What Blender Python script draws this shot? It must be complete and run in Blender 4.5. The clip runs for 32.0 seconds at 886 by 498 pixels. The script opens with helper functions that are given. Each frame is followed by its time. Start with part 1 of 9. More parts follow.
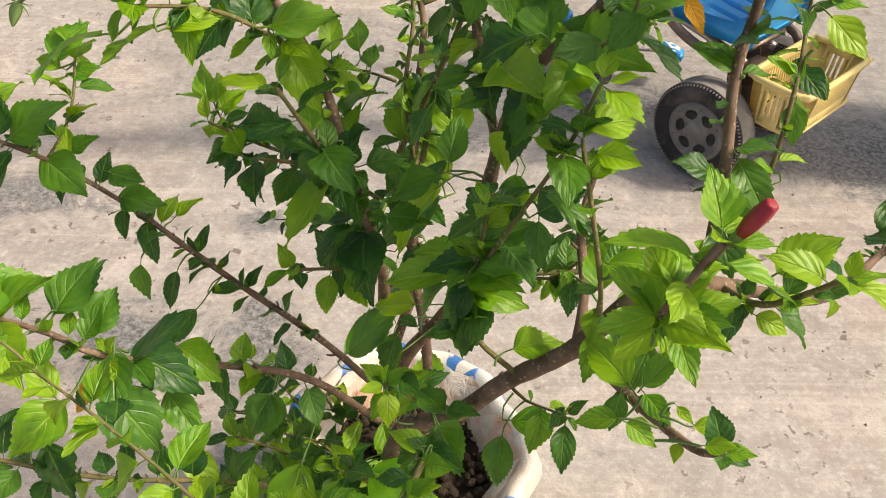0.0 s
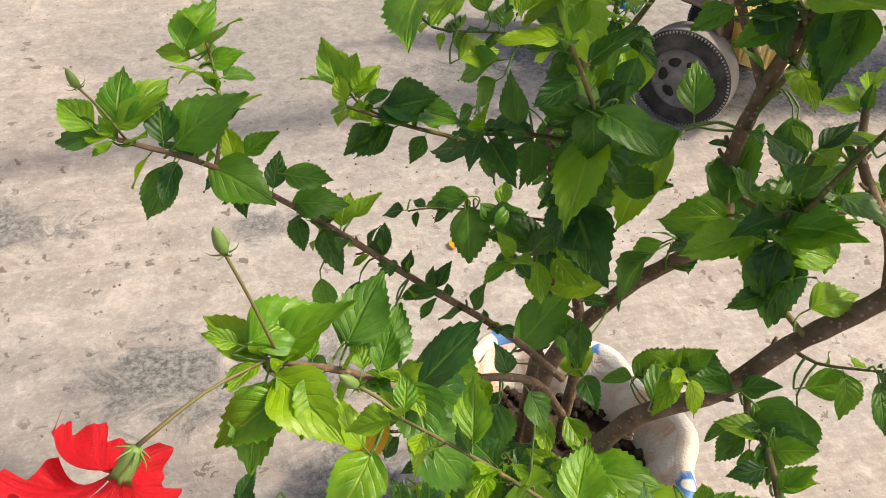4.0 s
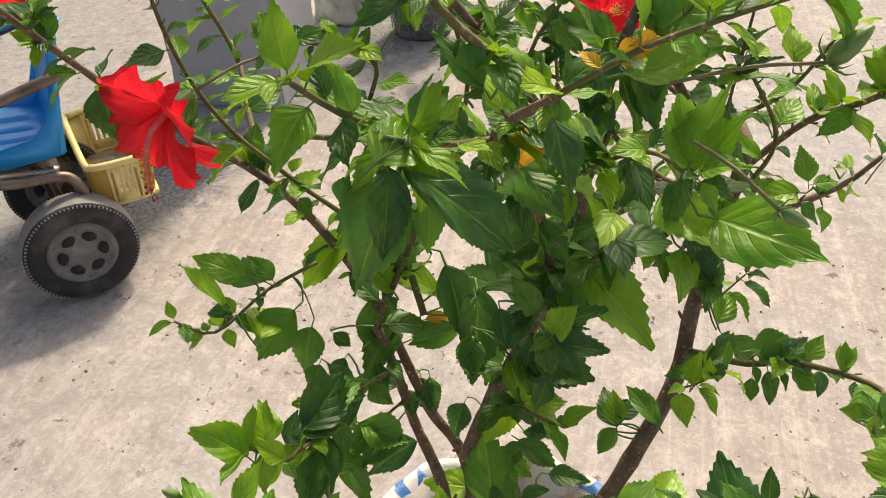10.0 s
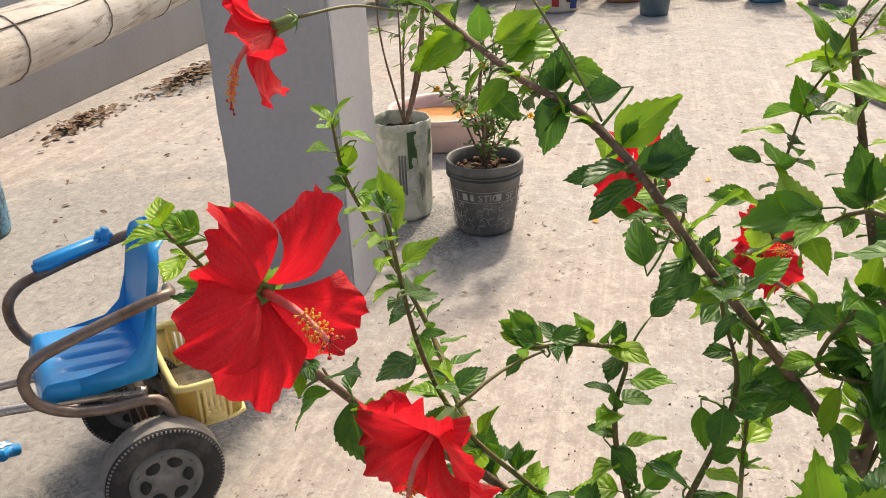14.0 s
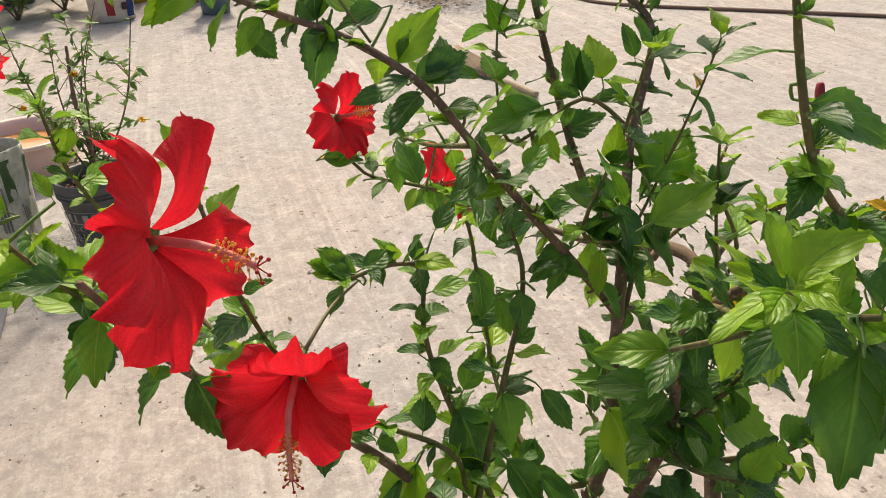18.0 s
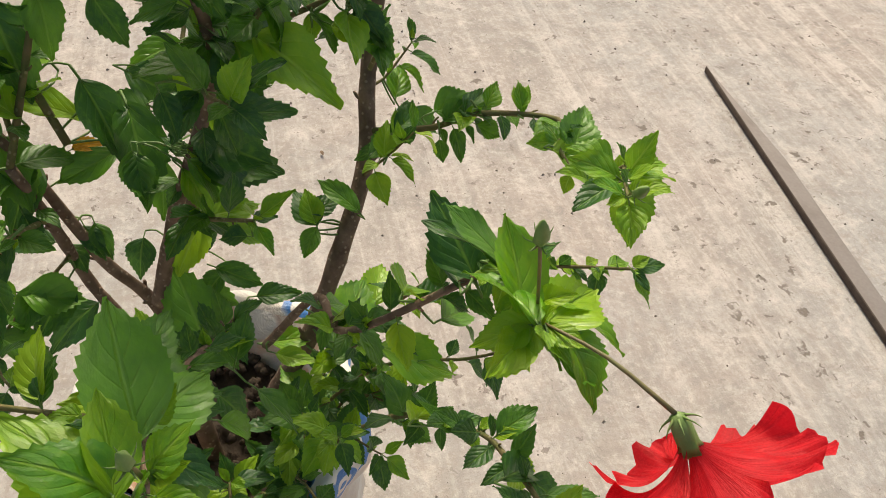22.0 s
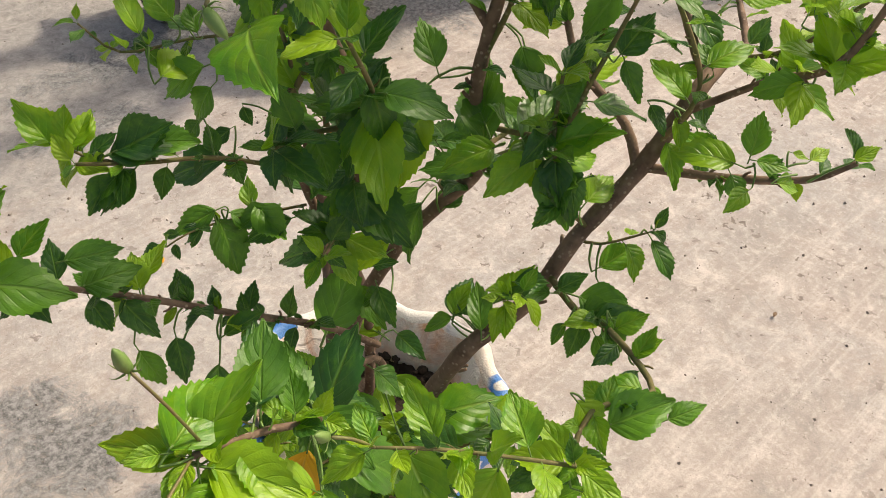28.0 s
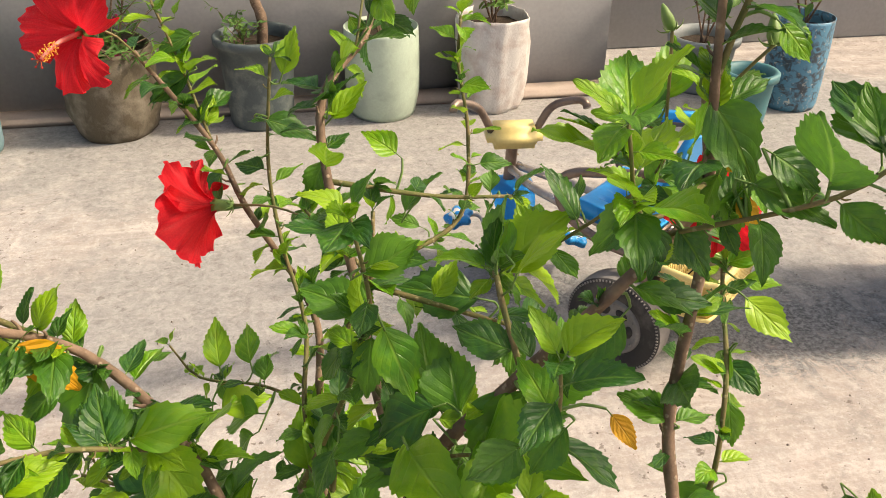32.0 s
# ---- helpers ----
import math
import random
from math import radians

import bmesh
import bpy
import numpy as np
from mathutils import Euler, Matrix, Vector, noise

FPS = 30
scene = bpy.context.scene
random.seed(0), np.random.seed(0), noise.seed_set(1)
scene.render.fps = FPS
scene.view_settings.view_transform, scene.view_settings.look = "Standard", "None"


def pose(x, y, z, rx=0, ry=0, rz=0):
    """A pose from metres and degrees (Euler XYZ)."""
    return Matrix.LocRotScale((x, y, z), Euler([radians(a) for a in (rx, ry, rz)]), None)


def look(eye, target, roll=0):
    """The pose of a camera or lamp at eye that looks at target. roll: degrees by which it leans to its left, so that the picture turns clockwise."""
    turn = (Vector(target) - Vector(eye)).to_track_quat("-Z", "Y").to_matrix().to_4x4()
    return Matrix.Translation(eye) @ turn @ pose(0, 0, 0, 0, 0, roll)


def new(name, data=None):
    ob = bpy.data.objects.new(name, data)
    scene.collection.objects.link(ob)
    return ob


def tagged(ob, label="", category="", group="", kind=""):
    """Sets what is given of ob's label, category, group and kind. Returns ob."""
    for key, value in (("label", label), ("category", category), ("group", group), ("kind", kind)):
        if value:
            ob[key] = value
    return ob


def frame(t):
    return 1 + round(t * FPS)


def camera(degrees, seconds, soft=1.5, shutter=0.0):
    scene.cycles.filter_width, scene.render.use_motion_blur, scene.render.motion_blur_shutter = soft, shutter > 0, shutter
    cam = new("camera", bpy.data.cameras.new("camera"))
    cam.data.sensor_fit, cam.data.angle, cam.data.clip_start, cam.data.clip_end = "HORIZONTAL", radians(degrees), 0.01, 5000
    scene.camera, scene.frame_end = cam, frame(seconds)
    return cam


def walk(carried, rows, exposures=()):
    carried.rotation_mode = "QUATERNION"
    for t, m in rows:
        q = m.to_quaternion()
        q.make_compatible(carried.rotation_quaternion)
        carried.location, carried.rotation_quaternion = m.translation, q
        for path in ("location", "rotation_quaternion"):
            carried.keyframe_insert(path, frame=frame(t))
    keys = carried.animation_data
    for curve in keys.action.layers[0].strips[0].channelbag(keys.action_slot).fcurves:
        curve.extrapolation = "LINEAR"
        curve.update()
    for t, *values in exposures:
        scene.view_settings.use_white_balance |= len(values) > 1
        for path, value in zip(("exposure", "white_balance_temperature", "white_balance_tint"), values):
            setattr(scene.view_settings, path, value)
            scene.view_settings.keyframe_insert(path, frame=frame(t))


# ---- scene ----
cam = camera(54.7, 32.0, 0.55)
PATH = [
    (0, (-0.039, 0.091, 1.114), (0.053, 1.593, -0.204), 3.5),
    (0.5, (-0.047, 0.097, 1.102), (0.03, 1.598, -0.217), 3.9),
    (1, (-0.102, 0.099, 1.099), (-0.024, 1.601, -0.219), 3.8),
    (1.5, (-0.181, 0.092, 1.094), (-0.042, 1.596, -0.218), 2.8),
    (2, (-0.226, 0.08, 1.075), (0.044, 1.57, -0.232), 2.3),
    (2.5, (-0.272, 0.066, 1.059), (0.043, 1.546, -0.248), 2.8),
    (4.5, (-0.361, 0.232, 1.041), (0.141, 1.625, -0.303), 4.6),
    (5, (-0.455, 0.245, 1.045), (0.361, 1.497, -0.284), 3.6),
    (5.5, (-0.508, 0.247, 1.049), (0.51, 1.351, -0.271), 4.0),
    (6, (-0.532, 0.261, 1.048), (0.521, 1.323, -0.28), 4.7),
    (6.5, (-0.535, 0.255, 1.046), (0.555, 1.278, -0.284), 4.1),
    (7, (-0.564, 0.271, 1.022), (0.523, 1.285, -0.316), 3.9),
    (7.5, (-0.57, 0.303, 1.005), (0.504, 1.314, -0.346), 3.8),
    (8, (-0.563, 0.402, 1.006), (0.503, 1.4, -0.361), 3.7),
    (8.5, (-0.543, 0.486, 1.023), (0.552, 1.428, -0.361), 2.0),
    (9, (-0.532, 0.517, 1.042), (0.73, 1.239, -0.332), 1.1),
    (9.5, (-0.569, 0.572, 1.074), (0.869, 1.038, -0.236), -1.2),
    (10, (-0.594, 0.62, 1.102), (0.977, 0.994, -0.079), -1.9),
    (10.5, (-0.614, 0.634, 1.117), (1.018, 0.967, 0.01), -1.8),
    (11, (-0.639, 0.656, 1.138), (1.05, 1.016, 0.129), -1.5),
    (11.5, (-0.655, 0.679, 1.148), (1.06, 1.064, 0.193), -1.6),
    (12, (-0.663, 0.709, 1.152), (1.069, 1.111, 0.237), -1.5),
    (12.5, (-0.645, 0.739, 1.152), (1.107, 1.15, 0.279), -1.3),
    (13, (-0.585, 0.772, 1.162), (1.175, 1.193, 0.312), -1.8),
    (13.5, (-0.542, 0.79, 1.163), (1.216, 1.219, 0.312), -2.2),
    (14, (-0.523, 0.817, 1.16), (1.235, 1.245, 0.308), -2.5),
    (14.5, (-0.515, 0.848, 1.181), (1.257, 1.224, 0.335), -4.3),
    (15, (-0.516, 0.877, 1.208), (1.307, 0.98, 0.391), -7.2),
    (15.5, (-0.532, 0.896, 1.225), (1.311, 0.878, 0.449), -7.9),
    (17.5, (-0.544, 0.974, 1.145), (1.268, 0.696, 0.344), -4.3),
    (18, (-0.539, 0.952, 1.121), (1.19, 0.478, 0.236), -3.3),
    (18.5, (-0.541, 0.92, 1.105), (1.098, 0.314, 0.134), -2.4),
    (19, (-0.546, 0.884, 1.1), (1.055, 0.266, 0.073), -1.8),
    (19.5, (-0.55, 0.798, 1.102), (1.041, 0.197, 0.051), -1.4),
    (20, (-0.569, 0.765, 1.062), (1.005, 0.272, -0.069), 1.1),
    (20.5, (-0.587, 0.73, 1.031), (0.925, 0.29, -0.203), 2.4),
    (21, (-0.597, 0.686, 1.018), (0.868, 0.265, -0.277), 3.0),
    (21.5, (-0.601, 0.653, 0.998), (0.814, 0.251, -0.358), 3.8),
    (22, (-0.59, 0.637, 1.0), (0.806, 0.241, -0.376), 4.4),
    (22.5, (-0.546, 0.65, 1.018), (0.848, 0.275, -0.366), 7.6),
    (23, (-0.486, 0.662, 1.037), (0.939, 0.431, -0.347), 11.2),
    (23.5, (-0.447, 0.617, 1.059), (1.045, 0.783, -0.263), 7.7),
    (24, (-0.434, 0.553, 1.075), (0.979, 1.093, -0.234), 8.1),
    (24.5, (-0.429, 0.553, 1.094), (0.979, 1.171, -0.185), 6.7),
    (26.5, (-0.443, 0.351, 1.091), (0.826, 1.251, -0.166), 0.7),
    (27, (-0.454, 0.306, 1.048), (0.668, 1.277, -0.293), 4.0),
    (27.5, (-0.44, 0.282, 1.049), (0.648, 1.252, -0.32), 4.3),
    (28, (-0.419, 0.261, 1.065), (0.649, 1.236, -0.317), 4.4),
    (28.5, (-0.375, 0.259, 1.088), (0.676, 1.243, -0.3), 4.4),
    (29, (-0.299, 0.267, 1.091), (0.743, 1.262, -0.296), 4.9),
    (29.5, (-0.195, 0.28, 1.111), (0.773, 1.334, -0.286), 3.8),
    (30, (-0.149, 0.278, 1.129), (0.575, 1.541, -0.242), 1.1),
    (30.5, (-0.091, 0.233, 1.151), (0.354, 1.719, -0.111), 0.6),
    (31, (-0.056, 0.211, 1.157), (0.252, 1.791, -0.03), 0.5),
    (31.5, (-0.026, 0.225, 1.166), (0.264, 1.849, 0.036), 0.2),
    (32, (-0.018, 0.243, 1.191), (0.271, 1.928, 0.154), 0.4),
]
walk(cam, [(t, look(eye, target, roll)) for t, eye, target, roll in PATH], [(0.0, 0.17, 7100, 9), (5.0, 0.22, 7100, 9), (6.5, 0.10, 7100, 9), (8.0, 0.05, 7100, 9), (9.0, 0.12, 7100, 9), (10.5, 0.26, 7100, 9), (12.5, 0.36, 7100, 9), (15.0, 0.18, 7100, 9), (18.5, 0.08, 7100, 9), (20.0, 0.04, 7000, 5), (22.0, 0.00, 7000, 5), (23.0, 0.08, 7000, 5), (24.0, 0.30, 7100, 9), (27.0, 0.32, 7100, 9), (28.0, 0.14, 7100, 9), (29.5, 0.12, 7100, 9), (30.0, 0.20, 7100, 9), (32.0, 0.40, 7400, 9)])


# ---- world, sun and exposure ----
SUN_ELEV, SUN_AZ = 47.0, -7.0  # degrees: height, and direction towards the sun from +x
world = bpy.data.worlds.new("sky")
scene.world = world
world.use_nodes = True
wt = world.node_tree
wt.nodes.clear()
sky = wt.nodes.new("ShaderNodeTexSky")
sky.sky_type, sky.sun_disc = "NISHITA", False
sky.sun_elevation, sky.sun_rotation = radians(SUN_ELEV), radians(90 - SUN_AZ)
sky.air_density, sky.dust_density, sky.ozone_density = 1.0, 6.0, 1.0
bg = wt.nodes.new("ShaderNodeBackground")
bg.inputs[1].default_value = 0.15
wo = wt.nodes.new("ShaderNodeOutputWorld")
wt.links.new(sky.outputs[0], bg.inputs[0])
wt.links.new(bg.outputs[0], wo.inputs[0])
sun = new("sun", bpy.data.lights.new("sun", "SUN"))
sun.data.energy, sun.data.angle, sun.data.color = 3.1, radians(4.0), (1.0, 0.90, 0.77)
_e, _a = radians(SUN_ELEV), radians(SUN_AZ)
sun.matrix_world = look((math.cos(_e) * math.cos(_a) * 20, math.cos(_e) * math.sin(_a) * 20, math.sin(_e) * 20), (0, 0, 0))
scene.view_settings.exposure = 0.15


# ---- materials ----
class Nodes:
    """Short hands for building a node material."""

    def __init__(self, name):
        self.mat = bpy.data.materials.new(name)
        self.mat.use_nodes = True
        self.t = self.mat.node_tree
        self.t.nodes.clear()
        self.out = self.t.nodes.new("ShaderNodeOutputMaterial")

    def add(self, kind):
        return self.t.nodes.new(kind)

    def link(self, a, b):
        self.t.links.new(a, b)

    def put(self, socket, value):
        if isinstance(value, bpy.types.NodeSocket):
            self.link(value, socket)
        else:
            socket.default_value = value

    def coords(self, kind="Object"):
        if kind == "World":
            return self.add("ShaderNodeNewGeometry").outputs["Position"]
        return self.add("ShaderNodeTexCoord").outputs[kind]

    def noise(self, vec, scale, detail=4.0, rough=0.55, warp=0.0):
        n = self.add("ShaderNodeTexNoise")
        self.link(vec, n.inputs["Vector"])
        n.inputs["Scale"].default_value, n.inputs["Detail"].default_value = scale, detail
        n.inputs["Roughness"].default_value, n.inputs["Distortion"].default_value = rough, warp
        return n.outputs["Fac"]

    def voro(self, vec, scale, feature="F1"):
        n = self.add("ShaderNodeTexVoronoi")
        n.feature = feature
        self.link(vec, n.inputs["Vector"])
        n.inputs["Scale"].default_value = scale
        return n.outputs["Distance"]

    def ramp(self, fac, stops):
        n = self.add("ShaderNodeValToRGB")
        self.link(fac, n.inputs[0])
        el = n.color_ramp.elements
        while len(el) < len(stops):
            el.new(0.5)
        for e, (p, c) in zip(el, stops):
            e.position = p
            e.color = (c, c, c, 1) if isinstance(c, (int, float)) else (*c, 1)
        return n.outputs[0]

    def mix(self, fac, a, b, blend="MIX"):
        n = self.add("ShaderNodeMix")
        n.data_type, n.blend_type = "RGBA", blend
        self.put(n.inputs[0], fac)
        for s, v in ((n.inputs[6], a), (n.inputs[7], b)):
            self.put(s, (*v, 1) if isinstance(v, tuple) and len(v) == 3 else v)
        return n.outputs[2]

    def maths(self, op, a, b=0.0, c=0.0):
        n = self.add("ShaderNodeMath")
        n.operation = op
        for s, v in zip(n.inputs, (a, b, c)):
            self.put(s, v)
        return n.outputs[0]

    def bump(self, height, strength=0.3, dist=0.01):
        n = self.add("ShaderNodeBump")
        n.inputs["Strength"].default_value, n.inputs["Distance"].default_value = strength, dist
        self.link(height, n.inputs["Height"])
        return n.outputs[0]

    def principled(self, colour, rough=0.6, metal=0.0, normal=None, spec=0.5, **more):
        n = self.add("ShaderNodeBsdfPrincipled")
        self.put(n.inputs["Base Color"], (*colour, 1) if isinstance(colour, tuple) and len(colour) == 3 else colour)
        self.put(n.inputs["Roughness"], rough)
        self.put(n.inputs["Metallic"], metal)
        n.inputs["Specular IOR Level"].default_value = spec
        if normal is not None:
            self.link(normal, n.inputs["Normal"])
        for k, v in more.items():
            self.put(n.inputs[k.replace("_", " ")], v)
        return n

    def done(self, shader):
        self.link(shader.outputs[0], self.out.inputs[0])
        return self.mat


def worn(name, colour, dirt, rough=0.55, metal=0.0, scale=12.0, amount=0.5, bump=0.15, grain=140.0, spec=0.5, cover=(0.45, 0.72)):
    """A plain coloured surface with dirt in patches, fine grain and a little relief."""
    n = Nodes(name)
    v = n.coords()
    big, fine = n.noise(v, scale, 6, 0.6, 0.3), n.noise(v, grain, 3)
    patch = n.ramp(big, ((cover[0], 0.0), (cover[1], amount)))
    c = n.mix(patch, colour, dirt)
    c = n.mix(n.ramp(fine, ((0.3, 0.25), (0.7, 0.0))), c, tuple(x * 0.6 for x in colour))
    r = n.maths("ADD", rough, n.maths("MULTIPLY", n.maths("SUBTRACT", big, 0.5), 0.3))
    h = n.maths("ADD", n.maths("MULTIPLY", big, 0.6), n.maths("MULTIPLY", fine, 0.4))
    return n.done(n.principled(c, r, metal, n.bump(h, bump, 0.004), spec))


def concrete():
    """Trowelled terrace screed: pale pinkish cream, broad trowel sweeps along x, worn grey film, pits, dark specks,
    mossy stains and painted post shadow.
    """
    n = Nodes("terrace_screed")
    p = n.coords("World")
    sep = n.add("ShaderNodeSeparateXYZ")
    n.link(p, sep.inputs[0])
    big, mid = n.noise(p, 1.1, 5, 0.6, 0.5), n.noise(p, 5.0, 6, 0.7, 0.7)
    small, fine, grit = n.noise(p, 26.0, 6, 0.72, 0.3), n.noise(p, 90.0, 5, 0.75), n.noise(p, 320.0, 3, 0.7)

    def brushed(turn, long, across, scale, warp, detail=6):
        m = n.add("ShaderNodeMapping")
        m.inputs["Rotation"].default_value, m.inputs["Scale"].default_value = (0, 0, radians(turn)), (long, across, 1)
        n.link(p, m.inputs["Vector"])
        return n.noise(m.outputs[0], scale, detail, 0.62, warp)

    # trowel sweeps: broad bands, narrow ridges and hair lines
    band, ridge, hair = brushed(-8, 0.35, 6.0, 1.6, 0.5), brushed(-5, 0.22, 14.0, 1.5, 0.35), brushed(-9, 0.3, 60.0, 1.5, 0.2, 3)
    cross = brushed(14, 0.6, 9.0, 1.5, 0.8)
    swept = n.maths("MULTIPLY", n.ramp(sep.outputs[1], ((0.15, 1.0), (1.0, 0.62))), n.ramp(n.noise(p, 0.9, 3, 0.6, 0.4), ((0.38, 0.55), (0.58, 1.0))))
    lines = lambda f, stops: n.maths("MULTIPLY", swept, n.ramp(f, stops))
    c = n.mix(n.ramp(big, ((0.40, 0.0), (0.60, 1.0))), (0.412, 0.350, 0.315), (0.345, 0.327, 0.310))
    c = n.mix(n.ramp(mid, ((0.40, 0.0), (0.66, 0.55))), c, (0.355, 0.315, 0.288))
    c = n.mix(lines(band, ((0.40, 0.75), (0.51, 0.0))), c, (0.340, 0.312, 0.290))
    c = n.mix(lines(band, ((0.52, 0.0), (0.62, 0.6))), c, (0.540, 0.500, 0.465))
    c = n.mix(n.ramp(cross, ((0.54, 0.0), (0.66, 0.3))), c, (0.375, 0.335, 0.305))
    c = n.mix(lines(ridge, ((0.38, 0.85), (0.475, 0.0))), c, (0.325, 0.285, 0.258))
    c = n.mix(lines(ridge, ((0.54, 0.0), (0.62, 0.75))), c, (0.58, 0.535, 0.495))
    c = n.mix(lines(hair, ((0.36, 0.7), (0.47, 0.0))), c, (0.35, 0.31, 0.28))
    c = n.mix(lines(hair, ((0.53, 0.0), (0.64, 0.45))), c, (0.60, 0.55, 0.51))
    # worn grey film in ragged patches
    film = n.maths("ADD", n.noise(p, 1.0, 5, 0.6, 0.8), n.maths("MULTIPLY", n.maths("SUBTRACT", small, 0.5), 0.5))
    c = n.mix(n.ramp(film, ((0.43, 0.0), (0.58, 0.75))), c, (0.370, 0.356, 0.345))
    # mottling and grain: scuffed pale laitance, dark bare cement in ragged flecks
    mott, flake = n.noise(p, 10.0, 9, 0.82, 0.5), n.noise(p, 38.0, 7, 0.85, 0.6)
    c = n.mix(n.ramp(mott, ((0.37, 0.85), (0.48, 0.0))), c, (0.285, 0.262, 0.243))
    c = n.mix(n.ramp(mott, ((0.52, 0.0), (0.62, 0.75))), c, (0.530, 0.482, 0.445))
    c = n.mix(n.ramp(flake, ((0.31, 0.60), (0.40, 0.0))), c, (0.215, 0.195, 0.178))
    c = n.mix(n.ramp(small, ((0.36, 0.65), (0.47, 0.0))), c, (0.315, 0.278, 0.250))
    c = n.mix(n.ramp(small, ((0.54, 0.0), (0.67, 0.45))), c, (0.62, 0.565, 0.52))
    c = n.mix(n.ramp(fine, ((0.36, 0.5), (0.46, 0.0))), c, (0.30, 0.262, 0.236))
    c = n.mix(n.ramp(fine, ((0.54, 0.0), (0.66, 0.35))), c, (0.66, 0.61, 0.565))
    c = n.mix(n.ramp(grit, ((0.28, 0.55), (0.42, 0.0))), c, (0.26, 0.23, 0.205))
    # ragged pits, in drifts
    warp = n.add("ShaderNodeVectorMath")
    warp.operation = "MULTIPLY_ADD"
    tex = n.add("ShaderNodeTexNoise")
    tex.inputs["Scale"].default_value, tex.inputs["Detail"].default_value = 70.0, 5.0
    n.link(p, tex.inputs["Vector"])
    n.link(tex.outputs["Color"], warp.inputs[0])
    warp.inputs[1].default_value = (0.045, 0.045, 0.0)
    n.link(p, warp.inputs[2])

    def pitted(scale, r, drift, lo, hi):
        return n.maths("MULTIPLY", n.ramp(n.voro(warp.outputs[0], scale), ((r, 1.0), (r * 1.5, 0.0))), n.ramp(n.noise(p, drift, 3), ((lo, 0.0), (hi, 1.0))))

    specks = pitted(15.0, 0.10, 1.9, 0.44, 0.54)
    pits = pitted(34.0, 0.13, 2.6, 0.42, 0.55)
    dots = pitted(80.0, 0.11, 4.0, 0.44, 0.64)
    hole = n.maths("MAXIMUM", n.maths("MULTIPLY", specks, 0.85), n.maths("MAXIMUM", n.maths("MULTIPLY", pits, 0.75), n.maths("MULTIPLY", dots, 0.6)))
    c = n.mix(hole, c, (0.155, 0.128, 0.108))

    # mossy dark stains and the post's painted shadow, round their own centres
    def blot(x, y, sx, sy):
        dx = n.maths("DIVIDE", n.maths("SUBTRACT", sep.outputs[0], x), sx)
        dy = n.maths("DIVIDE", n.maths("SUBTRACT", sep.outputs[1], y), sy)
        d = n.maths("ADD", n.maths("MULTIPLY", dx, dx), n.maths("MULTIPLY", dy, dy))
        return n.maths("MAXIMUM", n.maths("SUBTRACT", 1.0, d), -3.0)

    stain_shade = blot(-0.29, 1.07, 0.13, 0.12)
    # the blots at x 0.12, 0.42 and 1.05 paint in the post's shadow
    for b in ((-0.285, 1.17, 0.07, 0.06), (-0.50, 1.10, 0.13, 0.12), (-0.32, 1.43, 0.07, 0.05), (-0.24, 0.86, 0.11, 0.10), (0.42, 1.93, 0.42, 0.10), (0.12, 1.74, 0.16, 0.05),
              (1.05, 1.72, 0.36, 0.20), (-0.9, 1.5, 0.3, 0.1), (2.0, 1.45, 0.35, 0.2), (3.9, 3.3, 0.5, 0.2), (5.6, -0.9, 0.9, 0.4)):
        stain_shade = n.maths("MAXIMUM", stain_shade, blot(*b))
    # flecked grey zones near the tricycle, the wall pots and the nursery pot
    grey_zone = blot(0.55, 2.05, 1.0, 0.55)
    for b in ((-0.15, 2.0, 0.75, 0.45), (0.3, 2.95, 2.2, 0.50), (1.75, 2.7, 0.9, 0.8), (1.75, 1.25, 0.35, 0.14)):
        grey_zone = n.maths("MAXIMUM", grey_zone, blot(*b))
    patchy = n.maths("ADD", n.maths("MULTIPLY", grey_zone, 0.45), n.maths("MULTIPLY", n.maths("SUBTRACT", n.noise(p, 4.5, 6, 0.72, 0.8), 0.50), 1.6))
    c = n.mix(n.ramp(patchy, ((0.0, 0.0), (0.26, 0.65))), c, n.mix(n.ramp(flake, ((0.38, 0.0), (0.60, 1.0))), (0.150, 0.149, 0.146), (0.345, 0.335, 0.322)))
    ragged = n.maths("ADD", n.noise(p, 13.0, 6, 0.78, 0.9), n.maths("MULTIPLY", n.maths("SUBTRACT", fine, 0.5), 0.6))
    dark_cover = n.maths("ADD", n.maths("MULTIPLY", stain_shade, 0.46), n.maths("MULTIPLY", n.maths("SUBTRACT", ragged, 0.50), 2.0))
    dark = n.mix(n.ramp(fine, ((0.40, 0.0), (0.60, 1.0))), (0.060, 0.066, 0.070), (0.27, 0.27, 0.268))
    c = n.mix(n.ramp(dark_cover, ((0.05, 0.0), (0.30, 0.85))), c, dark)
    h = n.maths("ADD", n.maths("MULTIPLY", fine, 0.5), n.maths("MULTIPLY", n.maths("MULTIPLY", ridge, swept), 0.9))
    h = n.maths("ADD", h, n.maths("ADD", n.maths("MULTIPLY", grit, 0.25), n.maths("MULTIPLY", small, 0.7)))
    h = n.maths("SUBTRACT", h, n.maths("MULTIPLY", hole, 0.7))
    return n.done(n.principled(c, n.maths("ADD", 0.78, n.maths("MULTIPLY", mid, 0.15)), 0.0, n.bump(h, 0.36, 0.005), 0.3))


